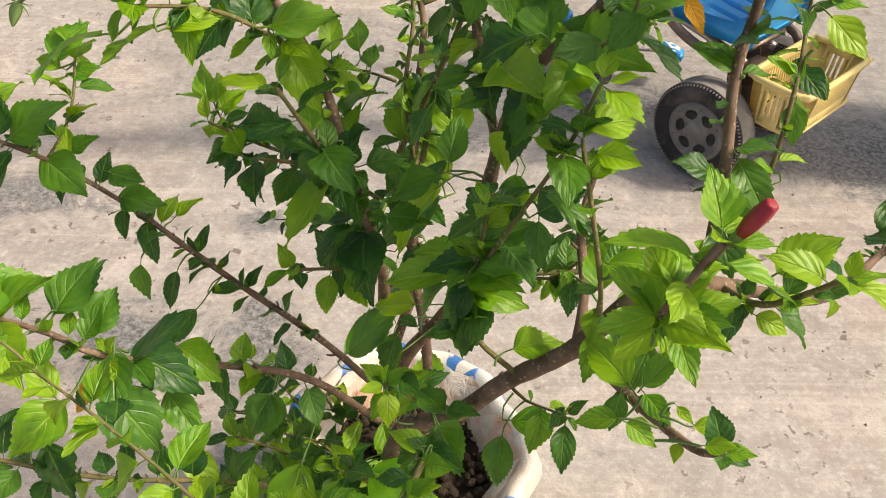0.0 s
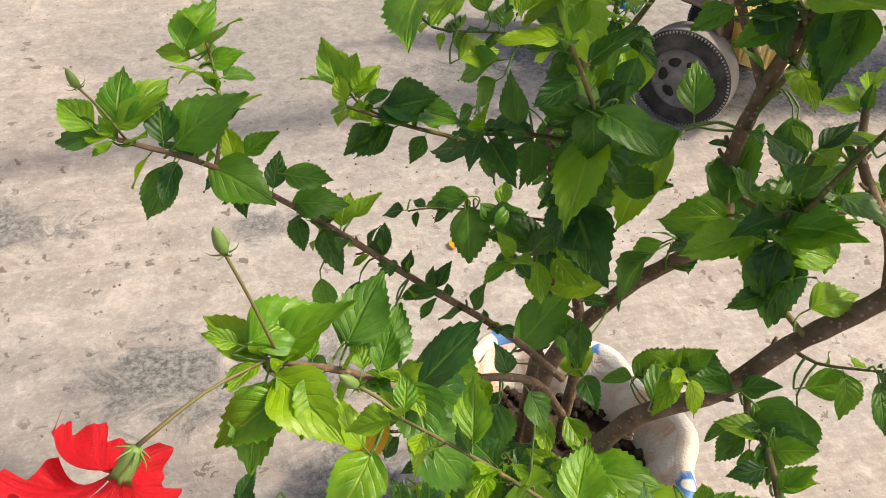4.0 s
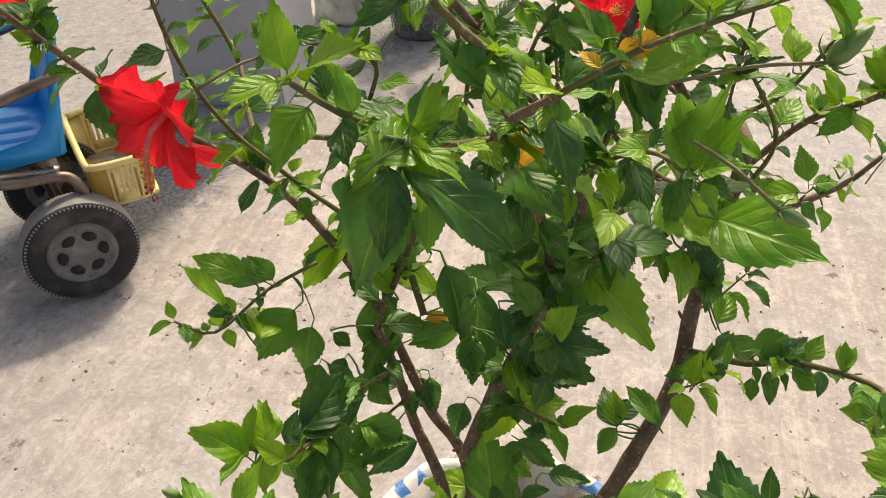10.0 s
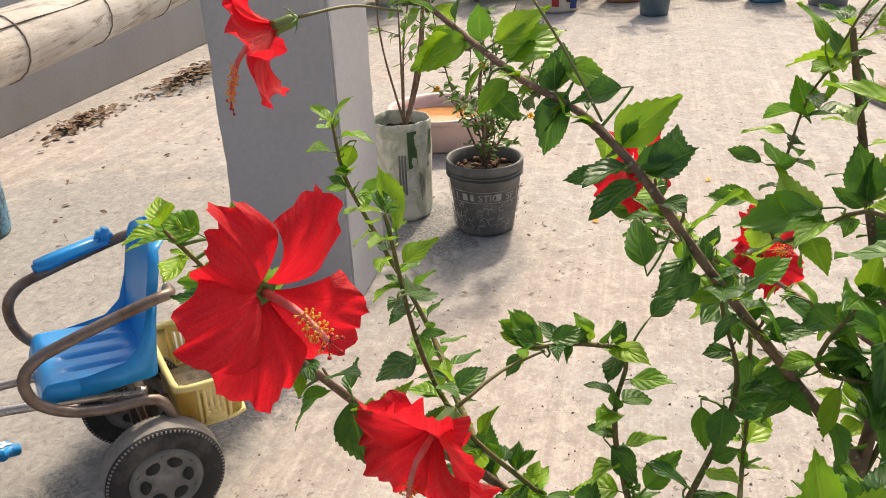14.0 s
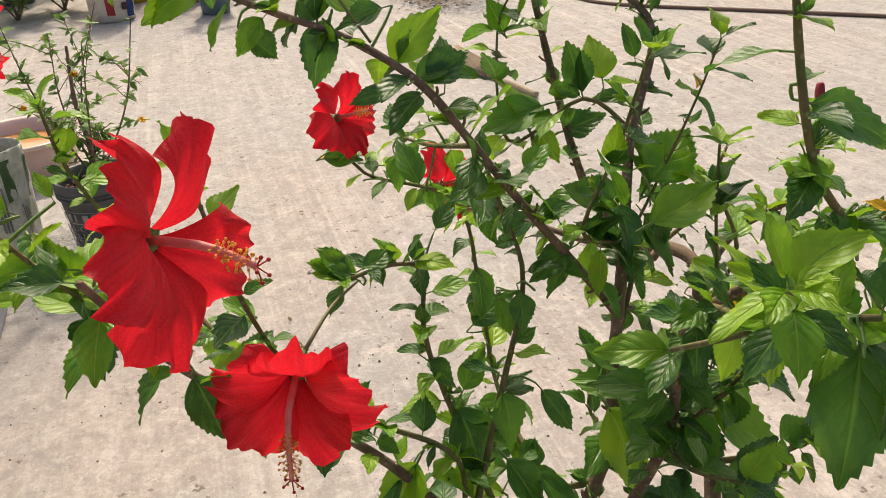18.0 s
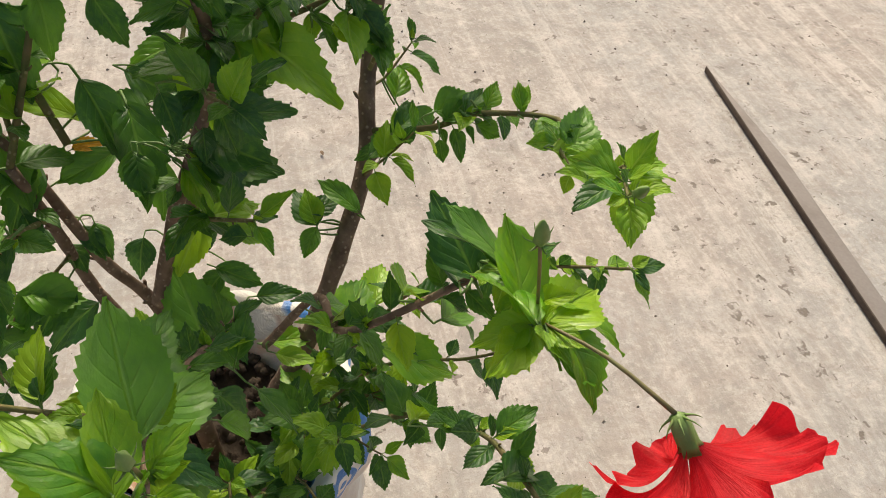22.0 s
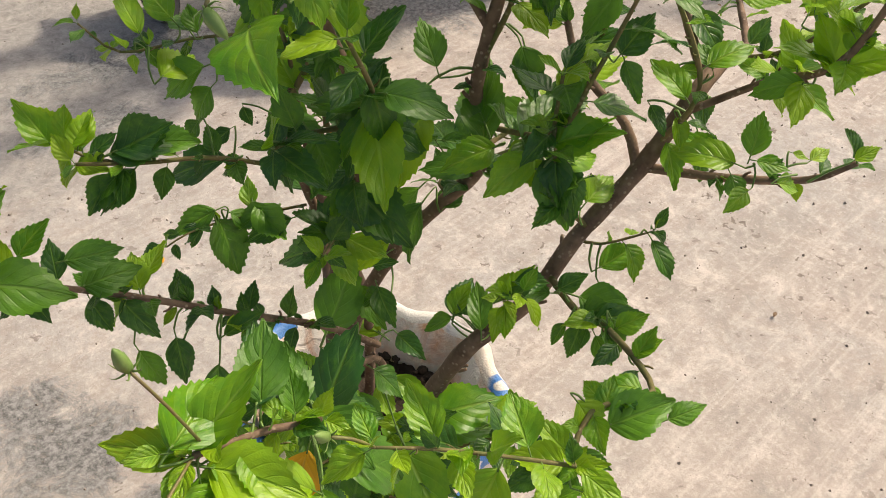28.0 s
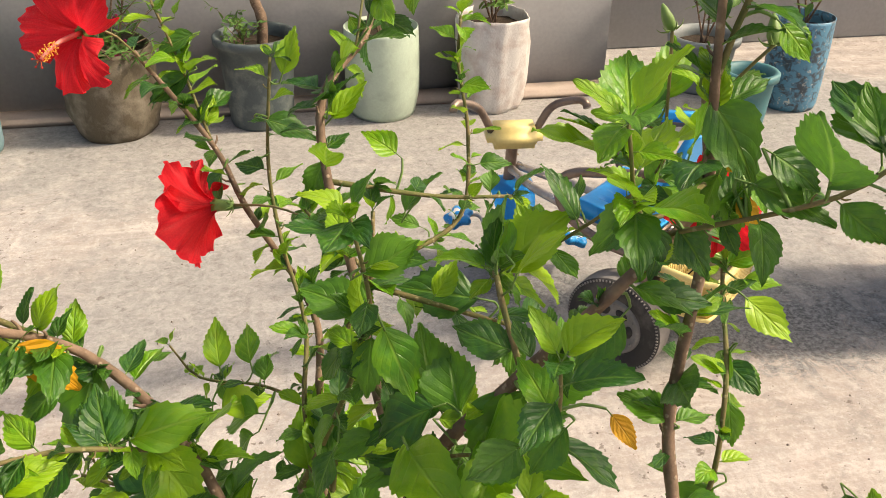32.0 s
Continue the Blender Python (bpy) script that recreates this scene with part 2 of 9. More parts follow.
def leaf_material(name, dark, light, vein, gloss=0.36, glow=0.30):
    """Hibiscus leaf: midrib and side veins from the leaf's own UVs, blotches, waxy gloss, light through the blade."""
    n = Nodes(name)
    uv = n.add("ShaderNodeUVMap").outputs[0]
    sep = n.add("ShaderNodeSeparateXYZ")
    n.link(uv, sep.inputs[0])
    u, v = sep.outputs[0], sep.outputs[1]
    side = n.maths("ABSOLUTE", n.maths("SUBTRACT", u, 0.5))
    mid = n.ramp(side, ((0.012, 1.0), (0.045, 0.0)))
    wave = n.maths("FRACT", n.maths("SUBTRACT", n.maths("MULTIPLY", v, 5.0), n.maths("MULTIPLY", side, 4.4)))
    ridge = n.maths("ABSOLUTE", n.maths("SUBTRACT", wave, 0.5))
    rib = n.ramp(ridge, ((0.0, 1.0), (0.09, 0.0)))
    rib = n.maths("MULTIPLY", rib, n.ramp(side, ((0.0, 0.8), (0.40, 0.05))))
    lines = n.maths("MAXIMUM", mid, n.maths("MULTIPLY", rib, 0.5))
    rnd = n.maths("ADD", n.maths("MULTIPLY", n.add("ShaderNodeObjectInfo").outputs["Random"], 0.5), n.maths("MULTIPLY", n.add("ShaderNodeNewGeometry").outputs["Random Per Island"], 0.5))
    place = n.add("ShaderNodeVectorMath")
    place.operation = "ADD"
    n.link(uv, place.inputs[0])
    n.link(n.maths("MULTIPLY", rnd, 53.0), place.inputs[1])
    obj = place.outputs[0]
    blotch = n.noise(obj, 3.2, 4, 0.6)
    t = n.maths("ADD", n.maths("MULTIPLY", rnd, 1.0), n.maths("MULTIPLY", n.maths("SUBTRACT", blotch, 0.5), 0.7))
    c = n.mix(n.ramp(t, ((0.26, 0.0), (0.84, 1.0))), dark, light)
    edge = n.ramp(n.noise(obj, 7.0, 3, 0.6), ((0.50, 0.0), (0.72, 0.35)))
    c = n.mix(edge, c, light)
    c = n.mix(n.maths("MULTIPLY", lines, 0.55), c, vein)
    fine = n.noise(obj, 42.0, 2)
    h = n.maths("SUBTRACT", n.maths("MULTIPLY", fine, 0.18), n.maths("MULTIPLY", lines, 0.8))
    quilt = n.maths("MULTIPLY", n.maths("ABSOLUTE", n.maths("SUBTRACT", wave, 0.5)), 0.55)
    h = n.maths("ADD", h, quilt)
    h = n.maths("ADD", h, n.maths("MULTIPLY", n.noise(obj, 3.5, 2), 1.0))
    nm = n.bump(h, 0.70, 0.0018)
    r = n.maths("ADD", gloss, n.maths("MULTIPLY", blotch, 0.18))
    face = n.principled(c, r, 0.0, nm, 0.60)
    back = n.add("ShaderNodeBsdfTranslucent")
    n.link(n.mix(0.25, c, vein), back.inputs[0])
    m = n.add("ShaderNodeMixShader")
    m.inputs[0].default_value = glow
    n.link(face.outputs[0], m.inputs[1])
    n.link(back.outputs[0], m.inputs[2])
    return n.done(m)


def bark_material(name, base, dark, pale):
    n = Nodes(name)
    v = n.coords()
    a, b = n.noise(v, 60.0, 5, 0.6), n.noise(v, 260.0, 4, 0.6)
    spot = n.voro(v, 170.0)
    c = n.mix(n.ramp(a, ((0.35, 0.0), (0.65, 1.0))), base, dark)
    c = n.mix(n.ramp(spot, ((0.16, 0.75), (0.28, 0.0))), c, pale)
    h = n.maths("ADD", b, n.maths("MULTIPLY", n.ramp(spot, ((0.1, 1.0), (0.3, 0.0))), 0.7))
    return n.done(n.principled(c, 0.8, 0.0, n.bump(h, 0.6, 0.0012), 0.25))


def petal_material():
    n = Nodes("red_petal")
    uv = n.add("ShaderNodeUVMap").outputs[0]
    sep = n.add("ShaderNodeSeparateXYZ")
    n.link(uv, sep.inputs[0])
    mp = n.add("ShaderNodeMapping")
    mp.inputs["Scale"].default_value = (26, 1.6, 1)
    n.link(uv, mp.inputs["Vector"])
    fan = n.noise(mp.outputs[0], 1.0, 4, 0.6, 0.4)
    obj = n.coords()
    soft = n.noise(obj, 45.0, 3)
    c = n.mix(n.ramp(fan, ((0.35, 0.0), (0.66, 0.85))), (0.76, 0.014, 0.028), (0.36, 0.004, 0.012))
    c = n.mix(n.ramp(soft, ((0.42, 0.0), (0.70, 0.5))), c, (0.84, 0.055, 0.065))
    c = n.mix(n.ramp(sep.outputs[1], ((0.0, 0.8), (0.2, 0.0))), c, (0.30, 0.003, 0.012))
    face = n.principled(c, 0.5, 0.0, n.bump(n.maths("ADD", fan, n.maths("MULTIPLY", n.noise(uv, 9.0, 3), 0.8)), 0.8, 0.0022), 0.3)
    back = n.add("ShaderNodeBsdfTranslucent")
    back.inputs[0].default_value = (0.85, 0.018, 0.035, 1)
    m = n.add("ShaderNodeMixShader")
    m.inputs[0].default_value = 0.45
    n.link(face.outputs[0], m.inputs[1])
    n.link(back.outputs[0], m.inputs[2])
    return n.done(m)


M_GROUND = concrete()
M_WALL = worn("grey_wall_paint", (0.345, 0.345, 0.362), (0.25, 0.248, 0.255), 0.7, 0, 2.2, 0.6, 0.12, 70, 0.3)
# lighter copy of the wall paint: brighter light on the parapet, put into its colour
M_WALL_LIT = worn("lit_wall_paint", (0.44, 0.45, 0.475), (0.33, 0.33, 0.345), 0.7, 0, 2.2, 0.45, 0.12, 70, 0.3)
M_POST = worn("grey_post_paint", (0.45, 0.45, 0.475), (0.36, 0.355, 0.37), 0.65, 0, 3.0, 0.4, 0.10, 60, 0.3)


def bamboo():
    """Sun-bleached bamboo: long grey grain, brown weathered skin, orange-brown patches."""
    n = Nodes("weathered_bamboo")
    v = n.coords()
    m = n.add("ShaderNodeMapping")
    m.inputs["Scale"].default_value = (4, 70, 70)
    n.link(v, m.inputs["Vector"])
    grain, big = n.noise(m.outputs[0], 1.2, 6, 0.7, 0.4), n.noise(v, 5.0, 5, 0.65, 0.8)
    c = n.mix(n.ramp(big, ((0.38, 0.0), (0.62, 1.0))), (0.60, 0.58, 0.55), (0.45, 0.41, 0.37))
    c = n.mix(n.ramp(n.noise(v, 8.0, 4, 0.6), ((0.58, 0.0), (0.70, 0.6))), c, (0.50, 0.33, 0.19))
    c = n.mix(n.ramp(grain, ((0.36, 0.85), (0.48, 0.0))), c, (0.19, 0.15, 0.12))
    c = n.mix(n.ramp(grain, ((0.54, 0.0), (0.68, 0.6))), c, (0.66, 0.64, 0.60))
    return n.done(n.principled(c, 0.7, 0.0, n.bump(grain, 0.6, 0.003), 0.25))


M_BAMBOO = bamboo()
M_SOIL = worn("dark_soil", (0.045, 0.034, 0.026), (0.10, 0.075, 0.055), 0.95, 0, 60, 0.7, 0.9, 300, 0.15)
M_LEAF = leaf_material("mature_leaf", (0.022, 0.104, 0.016), (0.140, 0.345, 0.018), (0.21, 0.40, 0.06), 0.26, 0.37)
M_YOUNG = leaf_material("young_leaf", (0.085, 0.290, 0.008), (0.310, 0.510, 0.012), (0.38, 0.60, 0.08), 0.26, 0.36)
M_YELLOW = leaf_material("yellowed_leaf", (0.78, 0.36, 0.012), (0.92, 0.52, 0.02), (0.85, 0.55, 0.10), 0.5, 0.30)
M_BARK = bark_material("hibiscus_bark", (0.255, 0.170, 0.120), (0.130, 0.085, 0.058), (0.38, 0.29, 0.215))
M_TWIG = bark_material("young_twig", (0.20, 0.15, 0.07), (0.11, 0.13, 0.04), (0.30, 0.26, 0.14))
M_SHOOT = worn("green_shoot", (0.13, 0.24, 0.045), (0.20, 0.26, 0.08), 0.5, 0, 60, 0.5, 0.1, 300)
M_STALK = worn("reddish_stalk", (0.19, 0.155, 0.060), (0.15, 0.21, 0.055), 0.55, 0, 40, 0.7, 0.15, 300)
M_PETAL = petal_material()
M_STAMEN = worn("pink_stamen_tube", (0.72, 0.16, 0.14), (0.85, 0.42, 0.36), 0.5, 0, 80, 0.7, 0.05)
M_ANTHER = worn("pollen_yellow", (0.86, 0.44, 0.05), (0.65, 0.10, 0.04), 0.7, 0, 200, 0.9, 0.3)
M_STIGMA = worn("stigma_red", (0.42, 0.015, 0.012), (0.30, 0.01, 0.01), 0.6)
M_CALYX = worn("green_calyx", (0.16, 0.27, 0.06), (0.26, 0.32, 0.12), 0.5, 0, 70, 0.6, 0.2, 300)


# ---- mesh helpers ----
def part(name, bm, material, parent=None, label="", smooth=True):
    """One mesh object out of a bmesh, under a thing or a part."""
    me = bpy.data.meshes.new(name)
    if smooth:
        for f in bm.faces:
            f.smooth = True
    bm.to_mesh(me)
    bm.free()
    for m in material if isinstance(material, (list, tuple)) else (material,):
        me.materials.append(m)
    ob = new(name, me)
    if parent is not None:
        ob.parent = parent
    if label:
        tagged(ob, label)
    return ob


def thing(name, label, category, m=None, group="", kind=""):
    ob = new(name)
    if m is not None:
        ob.matrix_basis = m
    return tagged(ob, label, category, group, kind)


def box(size, at=(0, 0, 0), bevel=0.0, seg=2, bm=None, turn=None):
    """A bevelled box, centred at `at`."""
    b = bmesh.new()
    bmesh.ops.create_cube(b, size=1.0)
    bmesh.ops.scale(b, vec=size, verts=b.verts)
    if bevel:
        bmesh.ops.bevel(b, geom=b.edges[:], offset=bevel, segments=seg, affect="EDGES")
    if turn is not None:
        bmesh.ops.transform(b, matrix=turn, verts=b.verts)
    bmesh.ops.translate(b, vec=at, verts=b.verts)
    return join(bm, b)


def join(bm, b):
    if bm is None:
        return b
    me = bpy.data.meshes.new("tmp")
    b.to_mesh(me)
    b.free()
    bm.from_mesh(me)
    bpy.data.meshes.remove(me)
    return bm


def revolve(profile, seg=32, wob=None, bm=None):
    """A turned body: (radius, z) from the bottom centre round to the inside. wob(angle, z) scales the radius."""
    bm = bm or bmesh.new()
    rings = []
    for r, z in profile:
        if r < 1e-5:
            rings.append([bm.verts.new((0, 0, z))])
        else:
            ring = []
            for i in range(seg):
                a = 2 * math.pi * i / seg
                k = r * (wob(a, z) if wob else 1.0)
                ring.append(bm.verts.new((k * math.cos(a), k * math.sin(a), z)))
            rings.append(ring)
    for lo, hi in zip(rings, rings[1:]):
        for i in range(seg):
            j = (i + 1) % seg
            if len(lo) == 1 and len(hi) == 1:
                continue
            if len(lo) == 1:
                bm.faces.new((lo[0], hi[j], hi[i]))
            elif len(hi) == 1:
                bm.faces.new((lo[i], lo[j], hi[0]))
            else:
                bm.faces.new((lo[i], lo[j], hi[j], hi[i]))
    bmesh.ops.recalc_face_normals(bm, faces=bm.faces)
    return bm


def spline(points, step=0.012):
    """Points of a smooth curve through the given ones."""
    P = [Vector(p) for p in points]
    if len(P) == 2:
        P = [P[0], (P[0] + P[1]) / 2, P[1]]
    Q = [2 * P[0] - P[1]] + P + [2 * P[-1] - P[-2]]
    out = []
    for i in range(1, len(Q) - 2):
        a, b, c, d = Q[i - 1 : i + 3]
        n = max(2, int((c - b).length / step))
        for k in range(n):
            t = k / n
            out.append(0.5 * ((2 * b) + (c - a) * t + (2 * a - 5 * b + 4 * c - d) * t * t + (3 * b - a - 3 * c + d) * t * t * t))
    out.append(P[-1])
    return out


def tube(points, radius, sides=8, bm=None, caps=True, knots=0.0, step=0.012, seed=0, smooth=True):
    """A tube along a curve; radius: a number or a function of 0..1. knots: uneven thickness."""
    bm = bm or bmesh.new()
    pts = spline(points, step) if smooth else [Vector(p) for p in points]
    n, rng = len(pts), random.Random(seed)
    up = Vector((0.3, 0.2, 1)).normalized()
    rings, prev = [], None
    for i, p in enumerate(pts):
        d = (pts[min(i + 1, n - 1)] - pts[max(i - 1, 0)]).normalized()
        x = prev - d * prev.dot(d) if prev is not None else d.cross(up)
        if x.length < 1e-4:
            x = d.orthogonal()
        x.normalize()
        prev, y = x, d.cross(x)
        r = radius(i / (n - 1)) if callable(radius) else radius
        if knots:
            r *= 1 + knots * (rng.random() - 0.4)
        rings.append([bm.verts.new(p + r * (math.cos(a) * x + math.sin(a) * y)) for a in (2 * math.pi * k / sides for k in range(sides))])
    for lo, hi in zip(rings, rings[1:]):
        for k in range(sides):
            j = (k + 1) % sides
            bm.faces.new((lo[k], lo[j], hi[j], hi[k]))
    if caps:
        bm.faces.new(rings[0][::-1])
        bm.faces.new(rings[-1])
    return bm


def ball(r, at, bm, sub=1):
    b = bmesh.new()
    bmesh.ops.create_icosphere(b, subdivisions=sub, radius=r)
    bmesh.ops.translate(b, vec=at, verts=b.verts)
    return join(bm, b)


def frame_to(direction, normal=(0, 0, 1)):
    """A turn whose +Y is the direction and whose +Z leans to the normal."""
    y = Vector(direction).normalized()
    z = Vector(normal) - y * Vector(normal).dot(y)
    if z.length < 1e-4:
        z = y.orthogonal()
    z.normalize()
    x = y.cross(z)
    return Matrix((x, y, z)).transposed().to_4x4()


# ---- ground, walls, post and rail ----
def ground_sheet():
    bm = bmesh.new()
    cuts = [-400, -120, -40, -16, -8, -4, -2] + [-1 + 0.25 * i for i in range(33)] + [9, 12, 20, 50, 140, 400]
    cols = [[bm.verts.new((x, y, 0.0 if abs(x - 1) > 4 or abs(y - 1) > 4 else 0.0025 * noise.noise((x * 1.3, y * 1.3, 0)))) for y in cuts] for x in cuts]
    for a, b in zip(cols, cols[1:]):
        for i in range(len(cuts) - 1):
            bm.faces.new((a[i], b[i], b[i + 1], a[i + 1]))
    return tagged(part("ground", bm, M_GROUND), "pale pinkish-grey trowelled cement terrace floor with dark stains and painted post shadow", "floor", kind="structure")


ground_sheet()

wall = part("wall_north", box((9.0, 0.15, 0.86), (5.55, 3.80, 0.43), 0.006), M_WALL_LIT)
tagged(wall, "low grey painted parapet wall along the terrace", "wall", kind="structure")
wall = part("wall_bay", box((6.0, 0.22, 1.0), (-1.86, 3.41, 0.5), 0.006), M_WALL)
tagged(wall, "grey painted wall behind the row of pots", "wall", kind="structure")
wall = part("wall_return", box((0.15, 0.43, 0.98), (1.07, 3.722, 0.49), 0.006), M_WALL)
tagged(wall, "short grey return of the parapet wall", "wall", kind="structure")
ledge = part("trim_ledge", box((6.0, 0.10, 0.03), (-1.86, 3.248, 0.015), 0.006), worn("pinkish_ledge", (0.42, 0.34, 0.29), (0.25, 0.21, 0.19), 0.8, 0, 8, 0.6))
tagged(ledge, "narrow pinkish cement ledge at the foot of the wall", "ledge", kind="structure")


def post():
    """Square rendered post with chipped arrises and a sloping worn top."""
    b = bmesh.new()
    bmesh.ops.create_cube(b, size=1.0)
    bmesh.ops.scale(b, vec=(0.335, 0.325, 0.89), verts=b.verts)
    bmesh.ops.bevel(b, geom=b.edges[:], offset=0.007, segments=2, affect="EDGES")
    bmesh.ops.subdivide_edges(b, edges=[e for e in b.edges if e.calc_length() > 0.2], cuts=24, use_grid_fill=True)
    bmesh.ops.translate(b, vec=(0, 0, 0.445), verts=b.verts)
    for v in b.verts:
        edge = sorted((abs(abs(v.co.x) - 0.1675), abs(abs(v.co.y) - 0.1625), abs(v.co.z - 0.89)))
        if edge[1] < 0.012:
            v.co -= Vector((v.co.x, v.co.y, max(v.co.z - 0.8, 0))).normalized() * 0.007 * max(0, noise.noise(v.co * 28))
        v.co += Vector((noise.noise(v.co * 5), noise.noise(v.co * 5 + Vector((9, 0, 0))), 0)) * 0.0022
    ob = part("post", b, M_POST, smooth=False)
    ob.matrix_basis = pose(1.60, 1.717, 0, 0, 0, 2)
    return tagged(ob, "square grey cement post with chipped edges on the terrace", "post", kind="structure")


post()


def rail():
    root = thing("bamboo_rail", "thick weathered whitish bamboo pole resting on the grey post", "pole")
    ends = Vector((1.70, 1.80, 0.938)), Vector((-3.6, 1.10, 0.965))

    def girth(t):
        k = abs(((t * 22 + 0.35) % 1.0) - 0.5)
        return 0.046 + 0.004 * max(0, 1 - k * 14) - 0.004 * t

    part("pole", tube([ends[0].lerp(ends[1], i / 130) for i in range(131)], girth, 18, smooth=False, knots=0.02), M_BAMBOO, root)
    d = (ends[1] - ends[0]).normalized()
    dark = worn("dark_node", (0.24, 0.20, 0.165), (0.36, 0.31, 0.26), 0.8)
    across = d.cross(Vector((0, 0, 1))).normalized()
    for k in range(5):
        s = ends[0] + d * (0.31 + 0.242 * k)
        part("node_ring", tube([s + 0.0467 * (across * math.cos(a) + Vector((0, 0, math.sin(a)))) for a in (2 * math.pi * i / 18 for i in range(19))], 0.0012, 5, smooth=False, caps=False), dark, root)
    crack = worn("split_dark", (0.05, 0.04, 0.03), (0.1, 0.08, 0.06), 0.9)
    side = Vector((0.1, -0.75, 0.66)).normalized() * 0.0456
    for a, b in ((0.25, 0.86), (0.95, 1.5), (1.7, 2.3)):
        part("split", tube([ends[0] + d * (a + (b - a) * k / 6) + side + Vector((0, 0, 0.002 * math.sin(k * 2.2))) for k in range(7)], 0.0010, 4, smooth=False), crack, root)
    return root


rail()
straw = thing("dry_twigs", "small heap of dry brown twigs on the post top", "twigs")
rng = random.Random(4)
for k in range(9):
    a = rng.random() * 6.3
    p = Vector((1.60 + rng.uniform(-0.05, 0.06), 1.68 + rng.uniform(-0.03, 0.03), 0.896 + 0.004 * (k % 3)))
    q = p + 0.06 * Vector((math.cos(a), math.sin(a), 0.08))
    part("twig", tube([p, (p + q) / 2 + Vector((0, 0, 0.008)), q], 0.0035, 5, knots=0.3, seed=k), M_BARK, straw)


# ---- hibiscus: pot, stems, leaves, flowers ----
def blade(seed, wide=0.62, teeth=9):
    """A toothed ovate leaf of length 1 along +Y from the blade's foot, folded at the midrib, with a short stalk behind it."""
    rng = random.Random(seed)
    bm = bmesh.new()
    uvl = bm.loops.layers.uv.new("UVMap")
    fold, arch, twist = rng.uniform(0.08, 0.46), rng.uniform(-0.55, 0.02), rng.uniform(-0.45, 0.45)
    bend, peak = rng.uniform(-0.10, 0.10), rng.uniform(0.33, 0.44)
    rows = 2 * teeth + 3
    cols = (-1.0, -0.78, -0.52, -0.26, 0.0, 0.26, 0.52, 0.78, 1.0)
    bite = [[rng.uniform(0.35, 1.25) for _ in range(rows)] for _ in (0, 1)]
    ph = rng.uniform(0, 6.3)
    grid = []
    for i in range(rows):
        v = i / (rows - 1)
        w = 0.5 * wide * (max(0.0, math.sin(math.pi * min(1, v / (2 * peak)))) ** 0.80 if v < peak else max(0.0, math.cos(0.5 * math.pi * (v - peak) / (1 - peak))) ** 1.12)
        line = []
        for c in cols:
            x, y = c * w, v - 0.035 * abs(c) * (1 - v)
            if abs(c) == 1.0 and v > 0.24 and i < rows - 1:
                k = bite[0 if c < 0 else 1][i]
                k *= min(1.0, 0.4 + 1.2 * (v - 0.24))
                x *= 1.0 + (0.070 * k if i % 2 else -0.050 * k)
                y += 0.034 * k if i % 2 else -0.012
            z = fold * abs(x) + arch * v * v * 0.9 + twist * x * v
            z += 0.050 * math.sin(8 * v + 1.6 * c + ph) * abs(c) ** 1.5
            z += 0.026 * (abs(math.sin(math.pi * (5 * v - 2.2 * abs(c) * w / (0.5 * wide)))) - 0.6) * abs(c) * (1.15 - abs(c)) * min(1, 4 * v) * min(1, 3 * (1 - v))
            line.append(bm.verts.new((x + bend * v * v, y, z)))
        grid.append(line)
    for i in range(rows - 1):
        for j in range(len(cols) - 1):
            f = bm.faces.new((grid[i][j], grid[i][j + 1], grid[i + 1][j + 1], grid[i + 1][j]))
            for lp, (ii, jj) in zip(f.loops, ((i, j), (i, j + 1), (i + 1, j + 1), (i + 1, j))):
                lp[uvl].uv = (0.5 + 0.5 * cols[jj], ii / (rows - 1))
            f.smooth = True
    # stalk
    first = len(bm.faces)
    tube([(0, -0.22, -0.03), (0, -0.10, -0.006), (0, 0.03, 0.004)], 0.017, 4, bm, step=0.2)
    bm.faces.ensure_lookup_table()
    for f in bm.faces[first:]:
        f.material_index = 1
        f.smooth = True
    return bm


def leaf_mesh(k, material):
    bm = blade(k, (0.56, 0.64, 0.70, 0.60, 0.76, 0.52)[k % 6], (9, 10, 11, 8, 10, 8)[k % 6])
    me = bpy.data.meshes.new("leaf")
    bm.to_mesh(me)
    bm.free()
    me.materials.append(material)
    me.materials.append(M_SHOOT)
    return me


LEAVES = {"m": [leaf_mesh(k, M_LEAF) for k in range(16)], "y": [leaf_mesh(k + 20, M_YOUNG) for k in range(9)], "f": [leaf_mesh(k + 40, M_YELLOW) for k in range(3)]}
POT = Vector((-0.033, 0.704, 0.0))
LEAF, WOOD = 0.62, 0.80  # overall leaf and stem size

hibiscus = thing("hibiscus_shrub", "bushy green hibiscus with glossy toothed leaves and red flowers", "shrub")
rest = {"m": [], "y": [], "f": []}  # leaves past the ones kept as parts
kept = [0]
RNG = random.Random(11)


def set_leaf(at, toward, normal, size, kind="m", own=True):
    """One leaf: foot of its stalk at `at`, pointing toward, blade facing normal."""
    stalk = 0.22
    m = Matrix.Translation(Vector(at)) @ frame_to(toward, normal) @ Matrix.Scale(size, 4) @ Matrix.Translation((0, stalk, 0.03))
    k = RNG.randrange(len(LEAVES[kind]))
    if (own and kept[0] < 290) or kind == "f":
        kept[0] += 1
        ob = new("leaf" if kind != "f" else "yellow_leaf", LEAVES[kind][k])
        ob.parent = hibiscus
        ob.matrix_basis = m
        if kind == "f":
            tagged(ob, "yellowed old leaf")
    else:
        rest[kind].append((k, m))


